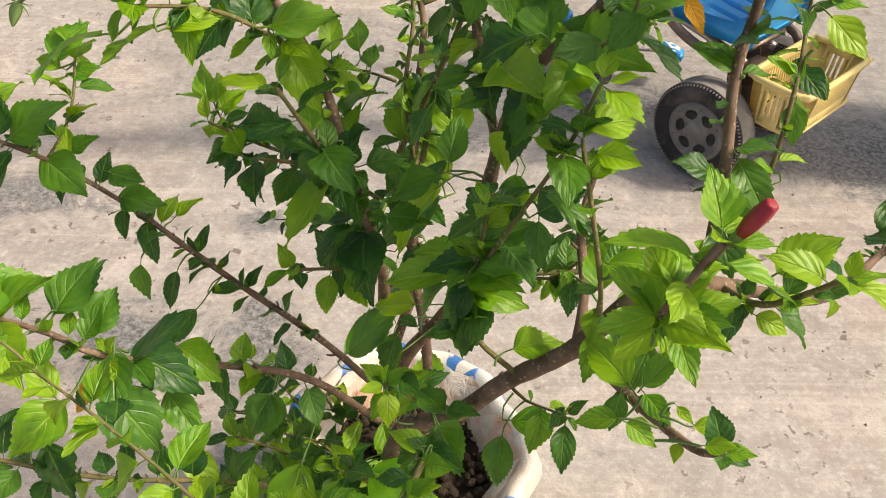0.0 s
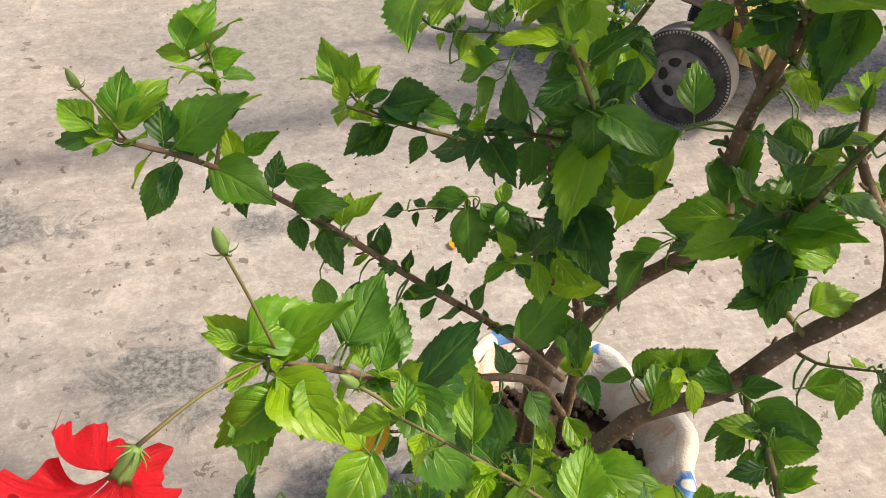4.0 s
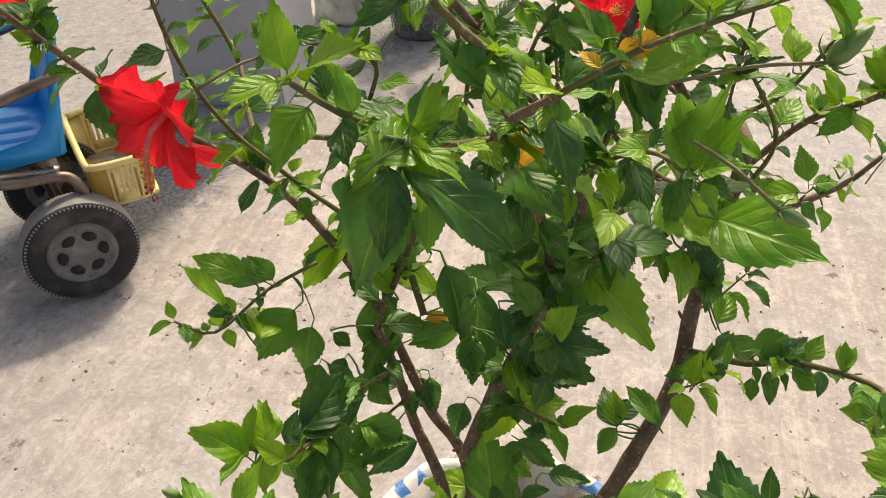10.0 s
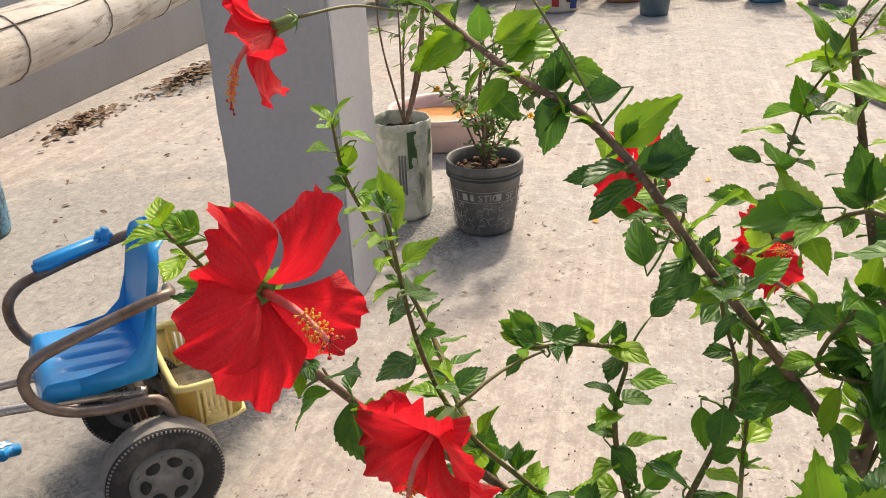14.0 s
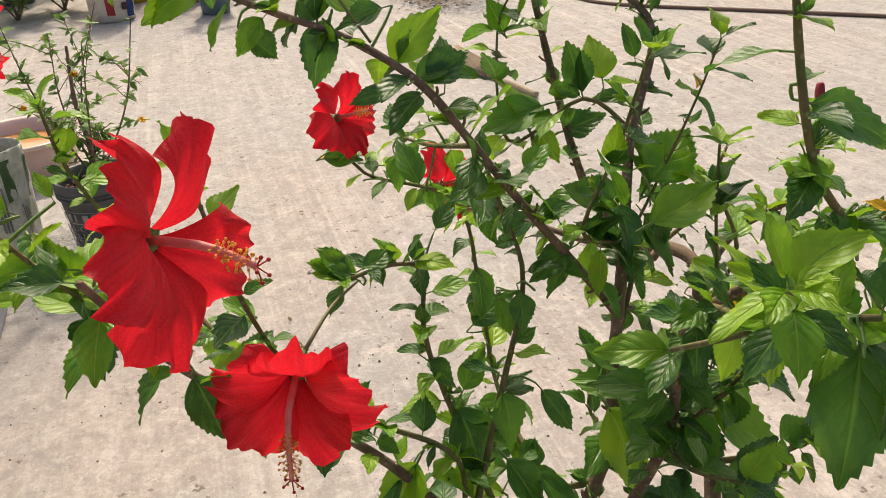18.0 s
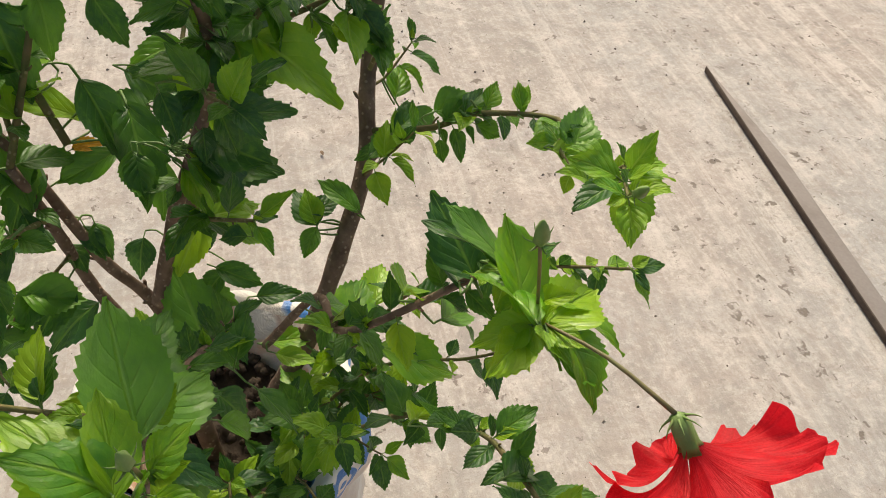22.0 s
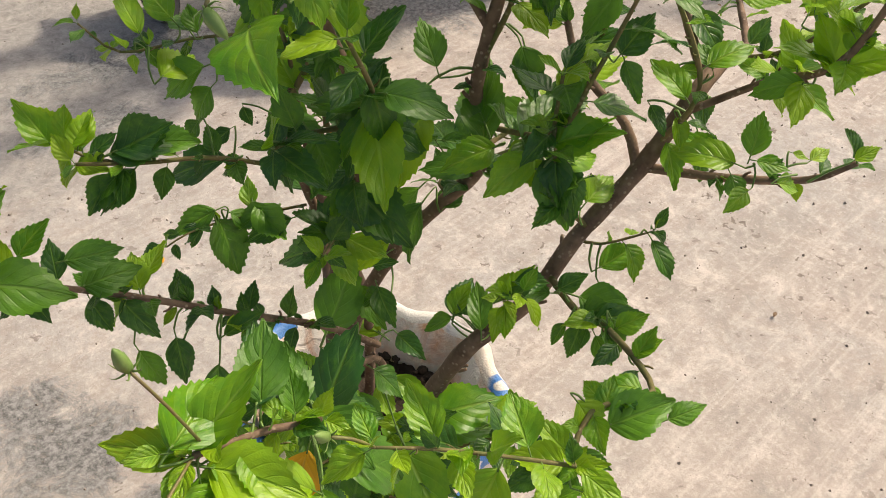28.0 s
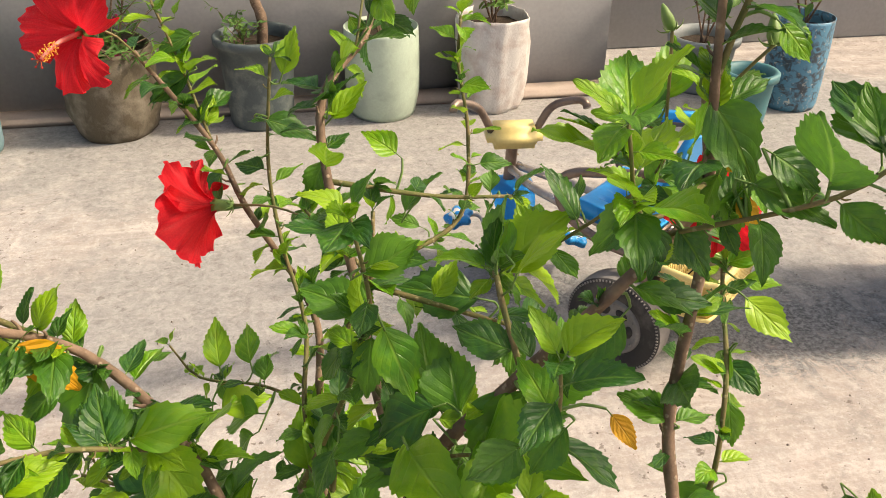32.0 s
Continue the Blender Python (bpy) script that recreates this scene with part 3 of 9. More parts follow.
def leafy(pts, size=(0.045, 0.065), every=0.024, young=0.15, start=0.1, droop=0.25, own=False, seed=0, tip=3, lift=0.35):
    """Leaves in turn round a twig, and a tuft at its end."""
    rng = random.Random(seed * 7 + 3)
    size, every = (size[0] * LEAF, size[1] * LEAF), every * 0.60
    P = spline(pts, 0.006)
    total = sum((b - a).length for a, b in zip(P, P[1:]))
    run, nextp, turn = 0.0, total * start, rng.random() * 6.3
    for a, b in zip(P, P[1:]):
        run += (b - a).length
        if run < nextp:
            continue
        nextp += every * rng.uniform(0.7, 1.3)
        d = (b - a).normalized()
        x = d.orthogonal().normalized()
        y = d.cross(x)
        turn += 2.4 + rng.uniform(-0.5, 0.5)
        out = math.cos(turn) * x + math.sin(turn) * y
        out = (out + d * lift + Vector((0, 0, 0.18 - droop * rng.random() * 2))).normalized()
        nrm = (Vector((0, 0, 1.0)) + d * 0.3 + Vector((rng.uniform(-0.5, 0.5), rng.uniform(-0.5, 0.5), 0)) - 0.3 * out)
        s = rng.uniform(*size) * (rng.uniform(0.5, 0.75) if rng.random() < 0.3 else rng.uniform(0.9, 1.1))
        fresh = rng.random() < young * (0.4 + 1.6 * run / total)
        set_leaf(b, out, nrm, s, "y" if fresh else "m", own)
        if rng.random() < 0.27:  # tuft of small leaves in the axil
            for k in range(rng.choice((2, 2, 3))):
                way = (out + d * rng.uniform(0.1, 1.1) + Vector((rng.uniform(-0.9, 0.9), rng.uniform(-0.9, 0.9), rng.uniform(-0.3, 0.9)))).normalized()
                set_leaf(b, way, nrm + Vector((rng.uniform(-0.5, 0.5), rng.uniform(-0.5, 0.5), 0)), s * rng.uniform(0.45, 0.85), "y" if rng.random() < young + 0.12 else "m", own)
    d = (P[-1] - P[-4]).normalized()
    for k in range(tip):
        x = d.orthogonal().normalized()
        y = d.cross(x)
        turn += 2.3
        out = (d * rng.uniform(0.5, 1.2) + math.cos(turn) * x + math.sin(turn) * y).normalized()
        set_leaf(P[-1], out, Vector((0, 0, 1)) - out * 0.4 + d * 0.5, rng.uniform(*size) * rng.uniform(0.5, 0.9), "y" if rng.random() < 0.35 + young else "m", own)


def stem(pts, r0, r1, material=None, name="stem", seed=0):
    """A woody stem with uneven girth and the stubs of lost side shoots."""
    bm = tube(pts, lambda t: WOOD * (r0 + (r1 - r0) * t), 9 if r0 > 0.006 else 6, knots=0.16, seed=seed)
    rng = random.Random(seed * 31 + len(pts))
    P = spline(pts, 0.012)
    for k in range(3, len(P) - 2):
        if rng.random() < 0.28:
            r = WOOD * (r0 + (r1 - r0) * k / len(P))
            d = (P[k + 1] - P[k]).normalized()
            side = (d.orthogonal() @ Matrix.Rotation(0, 3, "X")).normalized()
            side.rotate(Matrix.Rotation(rng.random() * 6.28, 3, d))
            long = r + rng.uniform(0.0015, 0.006)
            tube([P[k], P[k] + (side + 0.5 * d) * long * 0.7, P[k] + (side + 0.8 * d) * long], lambda t, r=r: min(r * 0.42, 0.0022) * (1.1 - 0.45 * t), 5, bm, step=0.01)
    return part(name, bm, material or (M_BARK if r0 > 0.0042 else M_TWIG), hibiscus)


def shoot(pts, r0=0.003, r1=0.0015, **more):
    """A leafy twig."""
    stem(pts, r0, r1, name="twig", seed=len(pts))
    leafy(pts, **more)


# single leaves whose place and look stand out
petioles = bmesh.new()


def near_leaf(foot, tip, normal, kind="m", joint=None):
    """A leaf by the two ends of its blade, with a longer stalk where it stands off its stem."""
    a, b = Vector(foot), Vector(tip)
    size = (b - a).length
    base = a - (b - a) * 0.22 - Vector(normal) * 0.03 * size
    set_leaf(base, b - a, normal, size, kind)
    if joint:
        j = Vector(joint)
        tube([j, j.lerp(base, 0.55) - (b - a) * 0.08 + Vector((0, 0, 0.002)), base], lambda t: 0.0011 - 0.0003 * t, 4, petioles, caps=False, step=0.012)


# placed leaves
near_leaf((-0.369, 0.698, 0.696), (-0.323, 0.707, 0.734), (-0.18, -0.48, 0.86))
near_leaf((-0.349, 0.701, 0.672), (-0.306, 0.672, 0.663), (-0.19, -0.46, 0.86), joint=(-0.356, 0.699, 0.678))
near_leaf((-0.375, 0.690, 0.683), (-0.395, 0.671, 0.654), (-0.17, -0.47, 0.87))
near_leaf((-0.405, 0.704, 0.712), (-0.399, 0.725, 0.745), (-0.14, -0.50, 0.85), "y", joint=(-0.395, 0.693, 0.702))
near_leaf((-0.406, 0.703, 0.711), (-0.368, 0.704, 0.729), (-0.14, -0.50, 0.85), "y", joint=(-0.395, 0.693, 0.702))
near_leaf((-0.422, 0.706, 0.710), (-0.445, 0.722, 0.726), (-0.12, -0.50, 0.85), "y", joint=(-0.395, 0.693, 0.702))
near_leaf((-0.415, 0.701, 0.705), (-0.451, 0.711, 0.708), (-0.13, -0.50, 0.86), joint=(-0.395, 0.693, 0.702))
near_leaf((-0.361, 0.805, 0.710), (-0.343, 0.820, 0.745), (-0.17, -0.54, 0.82), "y", joint=(-0.343, 0.800, 0.710))
near_leaf((-0.345, 0.790, 0.703), (-0.316, 0.787, 0.715), (-0.19, -0.53, 0.83), "y", joint=(-0.342, 0.790, 0.705))
near_leaf((-0.358, 0.801, 0.704), (-0.383, 0.812, 0.709), (-0.17, -0.54, 0.83), "y", joint=(-0.343, 0.800, 0.710))
near_leaf((-0.324, 0.705, 0.678), (-0.301, 0.708, 0.696), (-0.22, -0.46, 0.86), "y", joint=(-0.337, 0.700, 0.665))
near_leaf((-0.293, 0.704, 0.630), (-0.258, 0.691, 0.638), (-0.23, -0.43, 0.87), joint=(-0.295, 0.703, 0.627))
near_leaf((-0.292, 0.703, 0.616), (-0.292, 0.684, 0.598), (-0.23, -0.42, 0.88), joint=(-0.286, 0.703, 0.620))
near_leaf((-0.298, 0.706, 0.656), (-0.265, 0.689, 0.658), (-0.23, -0.45, 0.86), joint=(-0.312, 0.702, 0.642))
near_leaf((-0.273, 0.698, 0.605), (-0.266, 0.669, 0.582), (-0.24, -0.41, 0.88), joint=(-0.277, 0.700, 0.613))
near_leaf((-0.241, 0.850, 0.641), (-0.248, 0.876, 0.676), (-0.25, -0.50, 0.83), "y", joint=(-0.230, 0.841, 0.636))
near_leaf((-0.224, 0.839, 0.638), (-0.209, 0.848, 0.662), (-0.26, -0.49, 0.83), "y")
near_leaf((-0.219, 0.829, 0.633), (-0.197, 0.825, 0.645), (-0.27, -0.48, 0.83))
near_leaf((-0.203, 0.820, 0.633), (-0.158, 0.801, 0.647), (-0.28, -0.48, 0.83))
near_leaf((-0.214, 0.814, 0.618), (-0.243, 0.811, 0.594), (-0.27, -0.47, 0.84))
near_leaf((-0.095, 0.699, 0.434), (-0.042, 0.714, 0.487), (-0.31, -0.31, 0.90), joint=(-0.084, 0.665, 0.444))
near_leaf((-0.321, 0.515, 0.678), (-0.273, 0.511, 0.708), (-0.26, -0.32, 0.91), "y", joint=(-0.314, 0.507, 0.677))
near_leaf((-0.328, 0.514, 0.674), (-0.354, 0.547, 0.684), (-0.25, -0.31, 0.91), "y", joint=(-0.314, 0.507, 0.677))
near_leaf((-0.320, 0.502, 0.671), (-0.288, 0.461, 0.666), (-0.26, -0.30, 0.92), "y", joint=(-0.314, 0.507, 0.677))
near_leaf((-0.327, 0.502, 0.667), (-0.345, 0.467, 0.638), (-0.25, -0.30, 0.92), "y", joint=(-0.314, 0.507, 0.677))
near_leaf((-0.129, 0.554, 0.439), (-0.146, 0.490, 0.402), (-0.31, -0.23, 0.92), "y", joint=(-0.107, 0.614, 0.474))
near_leaf((-0.244, 0.506, 0.644), (-0.236, 0.465, 0.627), (-0.32, -0.27, 0.91), joint=(-0.247, 0.505, 0.641))
near_leaf((-0.057, 0.646, 0.380), (-0.046, 0.601, 0.364), (-0.32, -0.26, 0.91), "y", joint=(-0.060, 0.650, 0.380))
near_leaf((-0.065, 0.578, 0.395), (-0.015, 0.541, 0.415), (-0.33, -0.23, 0.92), "y", joint=(-0.054, 0.605, 0.387))
near_leaf((-0.065, 0.582, 0.375), (-0.026, 0.534, 0.382), (-0.33, -0.22, 0.92), joint=(-0.058, 0.612, 0.369))
near_leaf((-0.249, 0.679, 0.562), (-0.258, 0.655, 0.537), (-0.25, -0.37, 0.89), joint=(-0.232, 0.688, 0.579))
near_leaf((-0.279, 0.676, 0.574), (-0.277, 0.652, 0.554), (-0.23, -0.38, 0.89), joint=(-0.258, 0.694, 0.601))
near_leaf((-0.046, 0.538, 0.576), (-0.024, 0.533, 0.597), (-0.42, -0.24, 0.87), "y", joint=(-0.045, 0.535, 0.575))
near_leaf((-0.003, 0.521, 0.564), (-0.022, 0.549, 0.559), (-0.44, -0.22, 0.87), joint=(-0.005, 0.515, 0.571))
near_leaf((-0.002, 0.513, 0.574), (0.015, 0.503, 0.588), (-0.45, -0.21, 0.87))
near_leaf((-0.010, 0.488, 0.590), (0.007, 0.444, 0.590), (-0.46, -0.20, 0.87), joint=(-0.012, 0.496, 0.580))
near_leaf((-0.024, 0.475, 0.580), (-0.041, 0.468, 0.559), (-0.45, -0.19, 0.88))
near_leaf((-0.030, 0.457, 0.587), (-0.035, 0.437, 0.574), (-0.45, -0.18, 0.88), joint=(-0.019, 0.466, 0.592))
near_leaf((-0.033, 0.420, 0.599), (-0.016, 0.423, 0.619), (-0.46, -0.15, 0.88), "y", joint=(-0.036, 0.425, 0.598))
near_leaf((-0.093, 0.398, 0.599), (-0.063, 0.374, 0.622), (-0.43, -0.13, 0.89), joint=(-0.109, 0.407, 0.605))
near_leaf((-0.054, 0.376, 0.591), (-0.037, 0.362, 0.605), (-0.45, -0.11, 0.89), joint=(-0.050, 0.395, 0.600))
near_leaf((-0.090, 0.407, 0.604), (-0.075, 0.413, 0.621), (-0.43, -0.14, 0.89), "y", joint=(-0.088, 0.408, 0.606))
near_leaf((-0.151, 0.388, 0.622), (-0.136, 0.373, 0.632), (-0.40, -0.13, 0.91), "y", joint=(-0.149, 0.389, 0.624))
near_leaf((-0.155, 0.376, 0.615), (-0.144, 0.348, 0.619), (-0.40, -0.12, 0.91), "y", joint=(-0.149, 0.389, 0.624))
near_leaf((-0.071, 0.427, 0.489), (-0.088, 0.418, 0.472), (-0.38, -0.14, 0.91), joint=(-0.090, 0.435, 0.475))
near_leaf((-0.075, 0.686, 0.619), (-0.071, 0.644, 0.586), (-0.39, -0.36, 0.84), "y", joint=(-0.071, 0.682, 0.620))
near_leaf((0.174, 0.699, 0.564), (0.143, 0.747, 0.565), (-0.49, -0.30, 0.82), joint=(0.183, 0.697, 0.561))
near_leaf((0.017, 0.551, 0.684), (0.044, 0.526, 0.709), (-0.51, -0.27, 0.82), "y", joint=(0.014, 0.550, 0.679))
near_leaf((0.007, 0.555, 0.673), (0.002, 0.513, 0.637), (-0.49, -0.27, 0.83), joint=(0.019, 0.568, 0.684))
near_leaf((0.108, 0.625, 0.635), (0.127, 0.628, 0.669), (-0.50, -0.29, 0.81))
near_leaf((0.019, 0.583, 0.671), (0.003, 0.587, 0.653), (-0.49, -0.29, 0.82), "y", joint=(0.017, 0.585, 0.671))
near_leaf((0.071, 0.719, 0.569), (0.092, 0.690, 0.569), (-0.44, -0.34, 0.83), joint=(0.070, 0.700, 0.550))
near_leaf((-0.068, 0.817, 0.497), (-0.105, 0.832, 0.483), (-0.33, -0.39, 0.86), joint=(-0.065, 0.812, 0.495))
near_leaf((-0.113, 0.846, 0.500), (-0.156, 0.861, 0.485), (-0.30, -0.42, 0.86), joint=(-0.106, 0.841, 0.486))
near_leaf((0.049, 0.623, 0.807), (0.039, 0.603, 0.760), (-0.28, -0.56, 0.78), joint=(0.056, 0.621, 0.818))
near_leaf((0.009, 0.781, 0.652), (-0.002, 0.812, 0.701), (-0.18, -0.55, 0.82), "y", joint=(-0.019, 0.786, 0.640))
near_leaf((0.014, 0.610, 0.651), (-0.032, 0.625, 0.647), (-0.21, -0.48, 0.85), "y", joint=(0.015, 0.610, 0.651))
near_leaf((0.010, 0.550, 0.677), (0.044, 0.547, 0.696), (-0.23, -0.46, 0.86), "y", joint=(0.014, 0.550, 0.679))
near_leaf((0.016, 0.557, 0.702), (0.048, 0.555, 0.722), (-0.24, -0.47, 0.85), joint=(0.016, 0.556, 0.700))
near_leaf((0.016, 0.547, 0.673), (0.010, 0.515, 0.635), (-0.23, -0.45, 0.86))
near_leaf((0.018, 0.662, 0.551), (0.043, 0.662, 0.563), (-0.19, -0.45, 0.87), joint=(0.018, 0.673, 0.562))
near_leaf((0.051, 0.532, 0.753), (0.051, 0.513, 0.727), (-0.29, -0.48, 0.83), joint=(0.043, 0.542, 0.760))
near_leaf((0.051, 0.536, 0.758), (0.079, 0.534, 0.781), (-0.30, -0.49, 0.82), joint=(0.043, 0.542, 0.760))
near_leaf((0.050, 0.510, 0.567), (0.085, 0.499, 0.577), (-0.24, -0.37, 0.90), "y", joint=(0.050, 0.523, 0.585))
near_leaf((0.042, 0.502, 0.556), (0.035, 0.474, 0.531), (-0.23, -0.36, 0.90), joint=(0.060, 0.520, 0.580))
near_leaf((-0.017, 0.455, 0.598), (-0.023, 0.433, 0.579), (-0.20, -0.36, 0.91), joint=(-0.021, 0.455, 0.596))
near_leaf((-0.154, 0.584, 0.503), (-0.162, 0.556, 0.478), (-0.06, -0.41, 0.91), joint=(-0.150, 0.598, 0.515))
near_leaf((-0.027, 0.542, 0.382), (0.024, 0.529, 0.391), (-0.14, -0.33, 0.93), "y", joint=(-0.030, 0.540, 0.380))
near_leaf((-0.104, 0.420, 0.612), (-0.103, 0.392, 0.593), (-0.13, -0.35, 0.93), "y", joint=(-0.098, 0.411, 0.607))
near_leaf((-0.085, 0.685, 0.619), (-0.093, 0.663, 0.589), (-0.12, -0.51, 0.85), joint=(-0.071, 0.682, 0.620))
near_leaf((-0.104, 0.623, 0.749), (-0.104, 0.601, 0.715), (-0.13, -0.56, 0.82), joint=(-0.105, 0.623, 0.750))
near_leaf((-0.090, 0.664, 0.721), (-0.072, 0.677, 0.751), (-0.13, -0.56, 0.82), "y", joint=(-0.090, 0.664, 0.720))
near_leaf((-0.121, 0.906, 0.655), (-0.108, 0.893, 0.635), (-0.08, -0.60, 0.80), joint=(-0.129, 0.910, 0.656))
near_leaf((0.080, 0.523, 0.815), (0.103, 0.509, 0.821), (-0.35, -0.50, 0.79), "y")
near_leaf((0.094, 0.503, 0.701), (0.091, 0.488, 0.682), (-0.32, -0.42, 0.85), "y", joint=(0.097, 0.500, 0.700))
near_leaf((0.135, 0.508, 0.703), (0.130, 0.492, 0.680), (-0.35, -0.42, 0.84), joint=(0.138, 0.499, 0.695))
near_leaf((0.129, 0.464, 0.743), (0.119, 0.482, 0.754), (-0.38, -0.41, 0.83), "y")
near_leaf((-0.216, 0.556, 0.596), (-0.180, 0.540, 0.583), (-0.01, -0.44, 0.90), "y", joint=(-0.218, 0.547, 0.588))
near_leaf((-0.223, 0.530, 0.573), (-0.195, 0.500, 0.548), (-0.00, -0.41, 0.91), joint=(-0.218, 0.547, 0.588))
near_leaf((-0.279, 0.514, 0.678), (-0.257, 0.541, 0.708), (0.06, -0.46, 0.88), joint=(-0.282, 0.503, 0.667))
near_leaf((-0.262, 0.508, 0.658), (-0.249, 0.528, 0.678), (0.04, -0.45, 0.89))
near_leaf((-0.320, 0.494, 0.665), (-0.355, 0.473, 0.655), (0.10, -0.44, 0.89), "y", joint=(-0.314, 0.507, 0.677))
near_leaf((-0.320, 0.501, 0.672), (-0.297, 0.487, 0.654), (0.10, -0.45, 0.89), "y", joint=(-0.314, 0.507, 0.677))
near_leaf((-0.332, 0.514, 0.689), (-0.288, 0.531, 0.700), (0.11, -0.47, 0.88), "y", joint=(-0.314, 0.507, 0.677))
near_leaf((-0.339, 0.513, 0.691), (-0.356, 0.516, 0.700), (0.12, -0.46, 0.88), "y", joint=(-0.314, 0.507, 0.677))
near_leaf((-0.100, 0.840, 0.494), (-0.080, 0.820, 0.472), (-0.08, -0.51, 0.86), joint=(-0.106, 0.841, 0.486))
near_leaf((-0.377, 0.480, 0.532), (-0.342, 0.491, 0.532), (0.13, -0.35, 0.93), joint=(-0.383, 0.490, 0.541))
near_leaf((-0.353, 0.511, 0.549), (-0.340, 0.524, 0.557), (0.11, -0.38, 0.92), joint=(-0.361, 0.492, 0.536))
near_leaf((-0.322, 0.510, 0.530), (-0.299, 0.476, 0.501), (0.08, -0.38, 0.92), joint=(-0.332, 0.494, 0.522))
near_leaf((0.007, 0.828, 0.984), (0.018, 0.795, 1.018), (-0.68, -0.06, 0.73), "y", joint=(0.005, 0.829, 0.980))
near_leaf((-0.004, 0.835, 0.968), (-0.009, 0.862, 0.966), (-0.67, -0.07, 0.74), joint=(-0.000, 0.822, 0.976))
near_leaf((-0.005, 0.816, 0.974), (0.000, 0.784, 0.987), (-0.67, -0.05, 0.74), joint=(-0.000, 0.822, 0.976))
near_leaf((0.099, 0.686, 0.909), (0.099, 0.744, 0.896), (-0.65, 0.08, 0.75), joint=(0.092, 0.671, 0.905))
near_leaf((-0.244, 0.720, 1.061), (-0.243, 0.693, 1.085), (-0.68, 0.10, 0.73), "y", joint=(-0.244, 0.721, 1.060))
near_leaf((0.005, 0.654, 0.968), (0.013, 0.657, 0.991), (-0.66, 0.13, 0.74), joint=(0.001, 0.647, 0.960))
near_leaf((-0.250, 0.709, 1.009), (-0.266, 0.673, 0.995), (-0.61, 0.11, 0.78), joint=(-0.249, 0.714, 1.018))
near_leaf((0.189, 0.685, 0.954), (0.198, 0.698, 0.983), (-0.69, 0.08, 0.72), "y", joint=(0.190, 0.690, 0.955))
near_leaf((-0.243, 0.723, 1.080), (-0.241, 0.710, 1.097), (-0.70, 0.10, 0.70), "y")
near_leaf((0.077, 0.918, 1.033), (0.088, 0.879, 1.054), (-0.71, -0.16, 0.68), "y")
near_leaf((0.097, 0.944, 1.030), (0.082, 0.985, 1.016), (-0.71, -0.18, 0.68), "y", joint=(0.097, 0.943, 1.032))
near_leaf((-0.006, 0.773, 0.900), (-0.014, 0.801, 0.886), (-0.62, -0.00, 0.78))
near_leaf((0.001, 0.762, 0.794), (-0.015, 0.759, 0.769), (-0.56, 0.01, 0.83), joint=(-0.003, 0.737, 0.787))
near_leaf((-0.098, 0.985, 0.841), (-0.117, 0.973, 0.808), (-0.52, -0.23, 0.83), joint=(-0.097, 0.984, 0.843))
near_leaf((-0.022, 0.874, 0.846), (-0.015, 0.899, 0.869), (-0.57, -0.10, 0.81), "y", joint=(-0.021, 0.869, 0.847))
near_leaf((-0.018, 0.866, 0.851), (-0.011, 0.839, 0.857), (-0.58, -0.10, 0.81))
near_leaf((-0.251, 0.711, 0.988), (-0.264, 0.708, 0.966), (-0.59, 0.11, 0.80), "y")
near_leaf((0.053, 0.918, 1.004), (0.051, 0.900, 0.983), (-0.69, -0.16, 0.71), joint=(0.059, 0.909, 1.020))
near_leaf((0.041, 0.868, 1.025), (0.043, 0.834, 1.017), (-0.71, -0.11, 0.70), "y", joint=(0.040, 0.885, 1.011))
near_leaf((0.132, 0.730, 0.902), (0.134, 0.763, 0.904), (-0.66, 0.04, 0.75), joint=(0.130, 0.706, 0.900))
near_leaf((-0.003, 0.797, 0.969), (0.006, 0.791, 0.999), (-0.67, -0.03, 0.74), joint=(-0.006, 0.808, 0.961))
near_leaf((0.483, 0.673, 0.690), (0.478, 0.715, 0.673), (-0.62, 0.06, 0.78), joint=(0.478, 0.657, 0.684))
near_leaf((0.155, 0.722, 0.925), (0.160, 0.746, 0.935), (-0.67, 0.05, 0.74), joint=(0.153, 0.700, 0.921))
near_leaf((0.177, 0.621, 1.005), (0.182, 0.613, 1.041), (-0.71, 0.14, 0.69), "y", joint=(0.171, 0.593, 1.005))
near_leaf((-0.009, 0.751, 0.758), (-0.003, 0.734, 0.767), (-0.53, 0.02, 0.85))
near_leaf((-0.034, 0.878, 0.744), (-0.026, 0.874, 0.754), (-0.51, -0.10, 0.86), "y")
near_leaf((-0.121, 1.006, 0.860), (-0.113, 0.992, 0.862), (-0.51, -0.26, 0.82), joint=(-0.111, 0.998, 0.868))
near_leaf((0.059, 0.952, 0.747), (0.075, 0.929, 0.764), (-0.54, -0.15, 0.83))
near_leaf((0.102, 0.605, 0.905), (0.110, 0.634, 0.910), (-0.64, 0.16, 0.75), joint=(0.102, 0.594, 0.907))
near_leaf((-0.245, 0.676, 0.952), (-0.248, 0.695, 0.940), (-0.55, 0.15, 0.82), "y", joint=(-0.245, 0.680, 0.950))
near_leaf((-0.195, 0.670, 0.886), (-0.183, 0.692, 0.896), (-0.52, 0.14, 0.84), joint=(-0.192, 0.672, 0.889))
near_leaf((-0.265, 0.711, 0.914), (-0.259, 0.749, 0.916), (-0.50, 0.10, 0.86), "y", joint=(-0.265, 0.712, 0.914))
near_leaf((0.019, 0.626, 0.664), (0.044, 0.675, 0.684), (-0.48, 0.12, 0.87), joint=(0.031, 0.645, 0.654))
near_leaf((-0.035, 0.967, 0.937), (-0.018, 0.979, 0.973), (0.02, -0.66, 0.75), "y", joint=(-0.047, 0.966, 0.930))
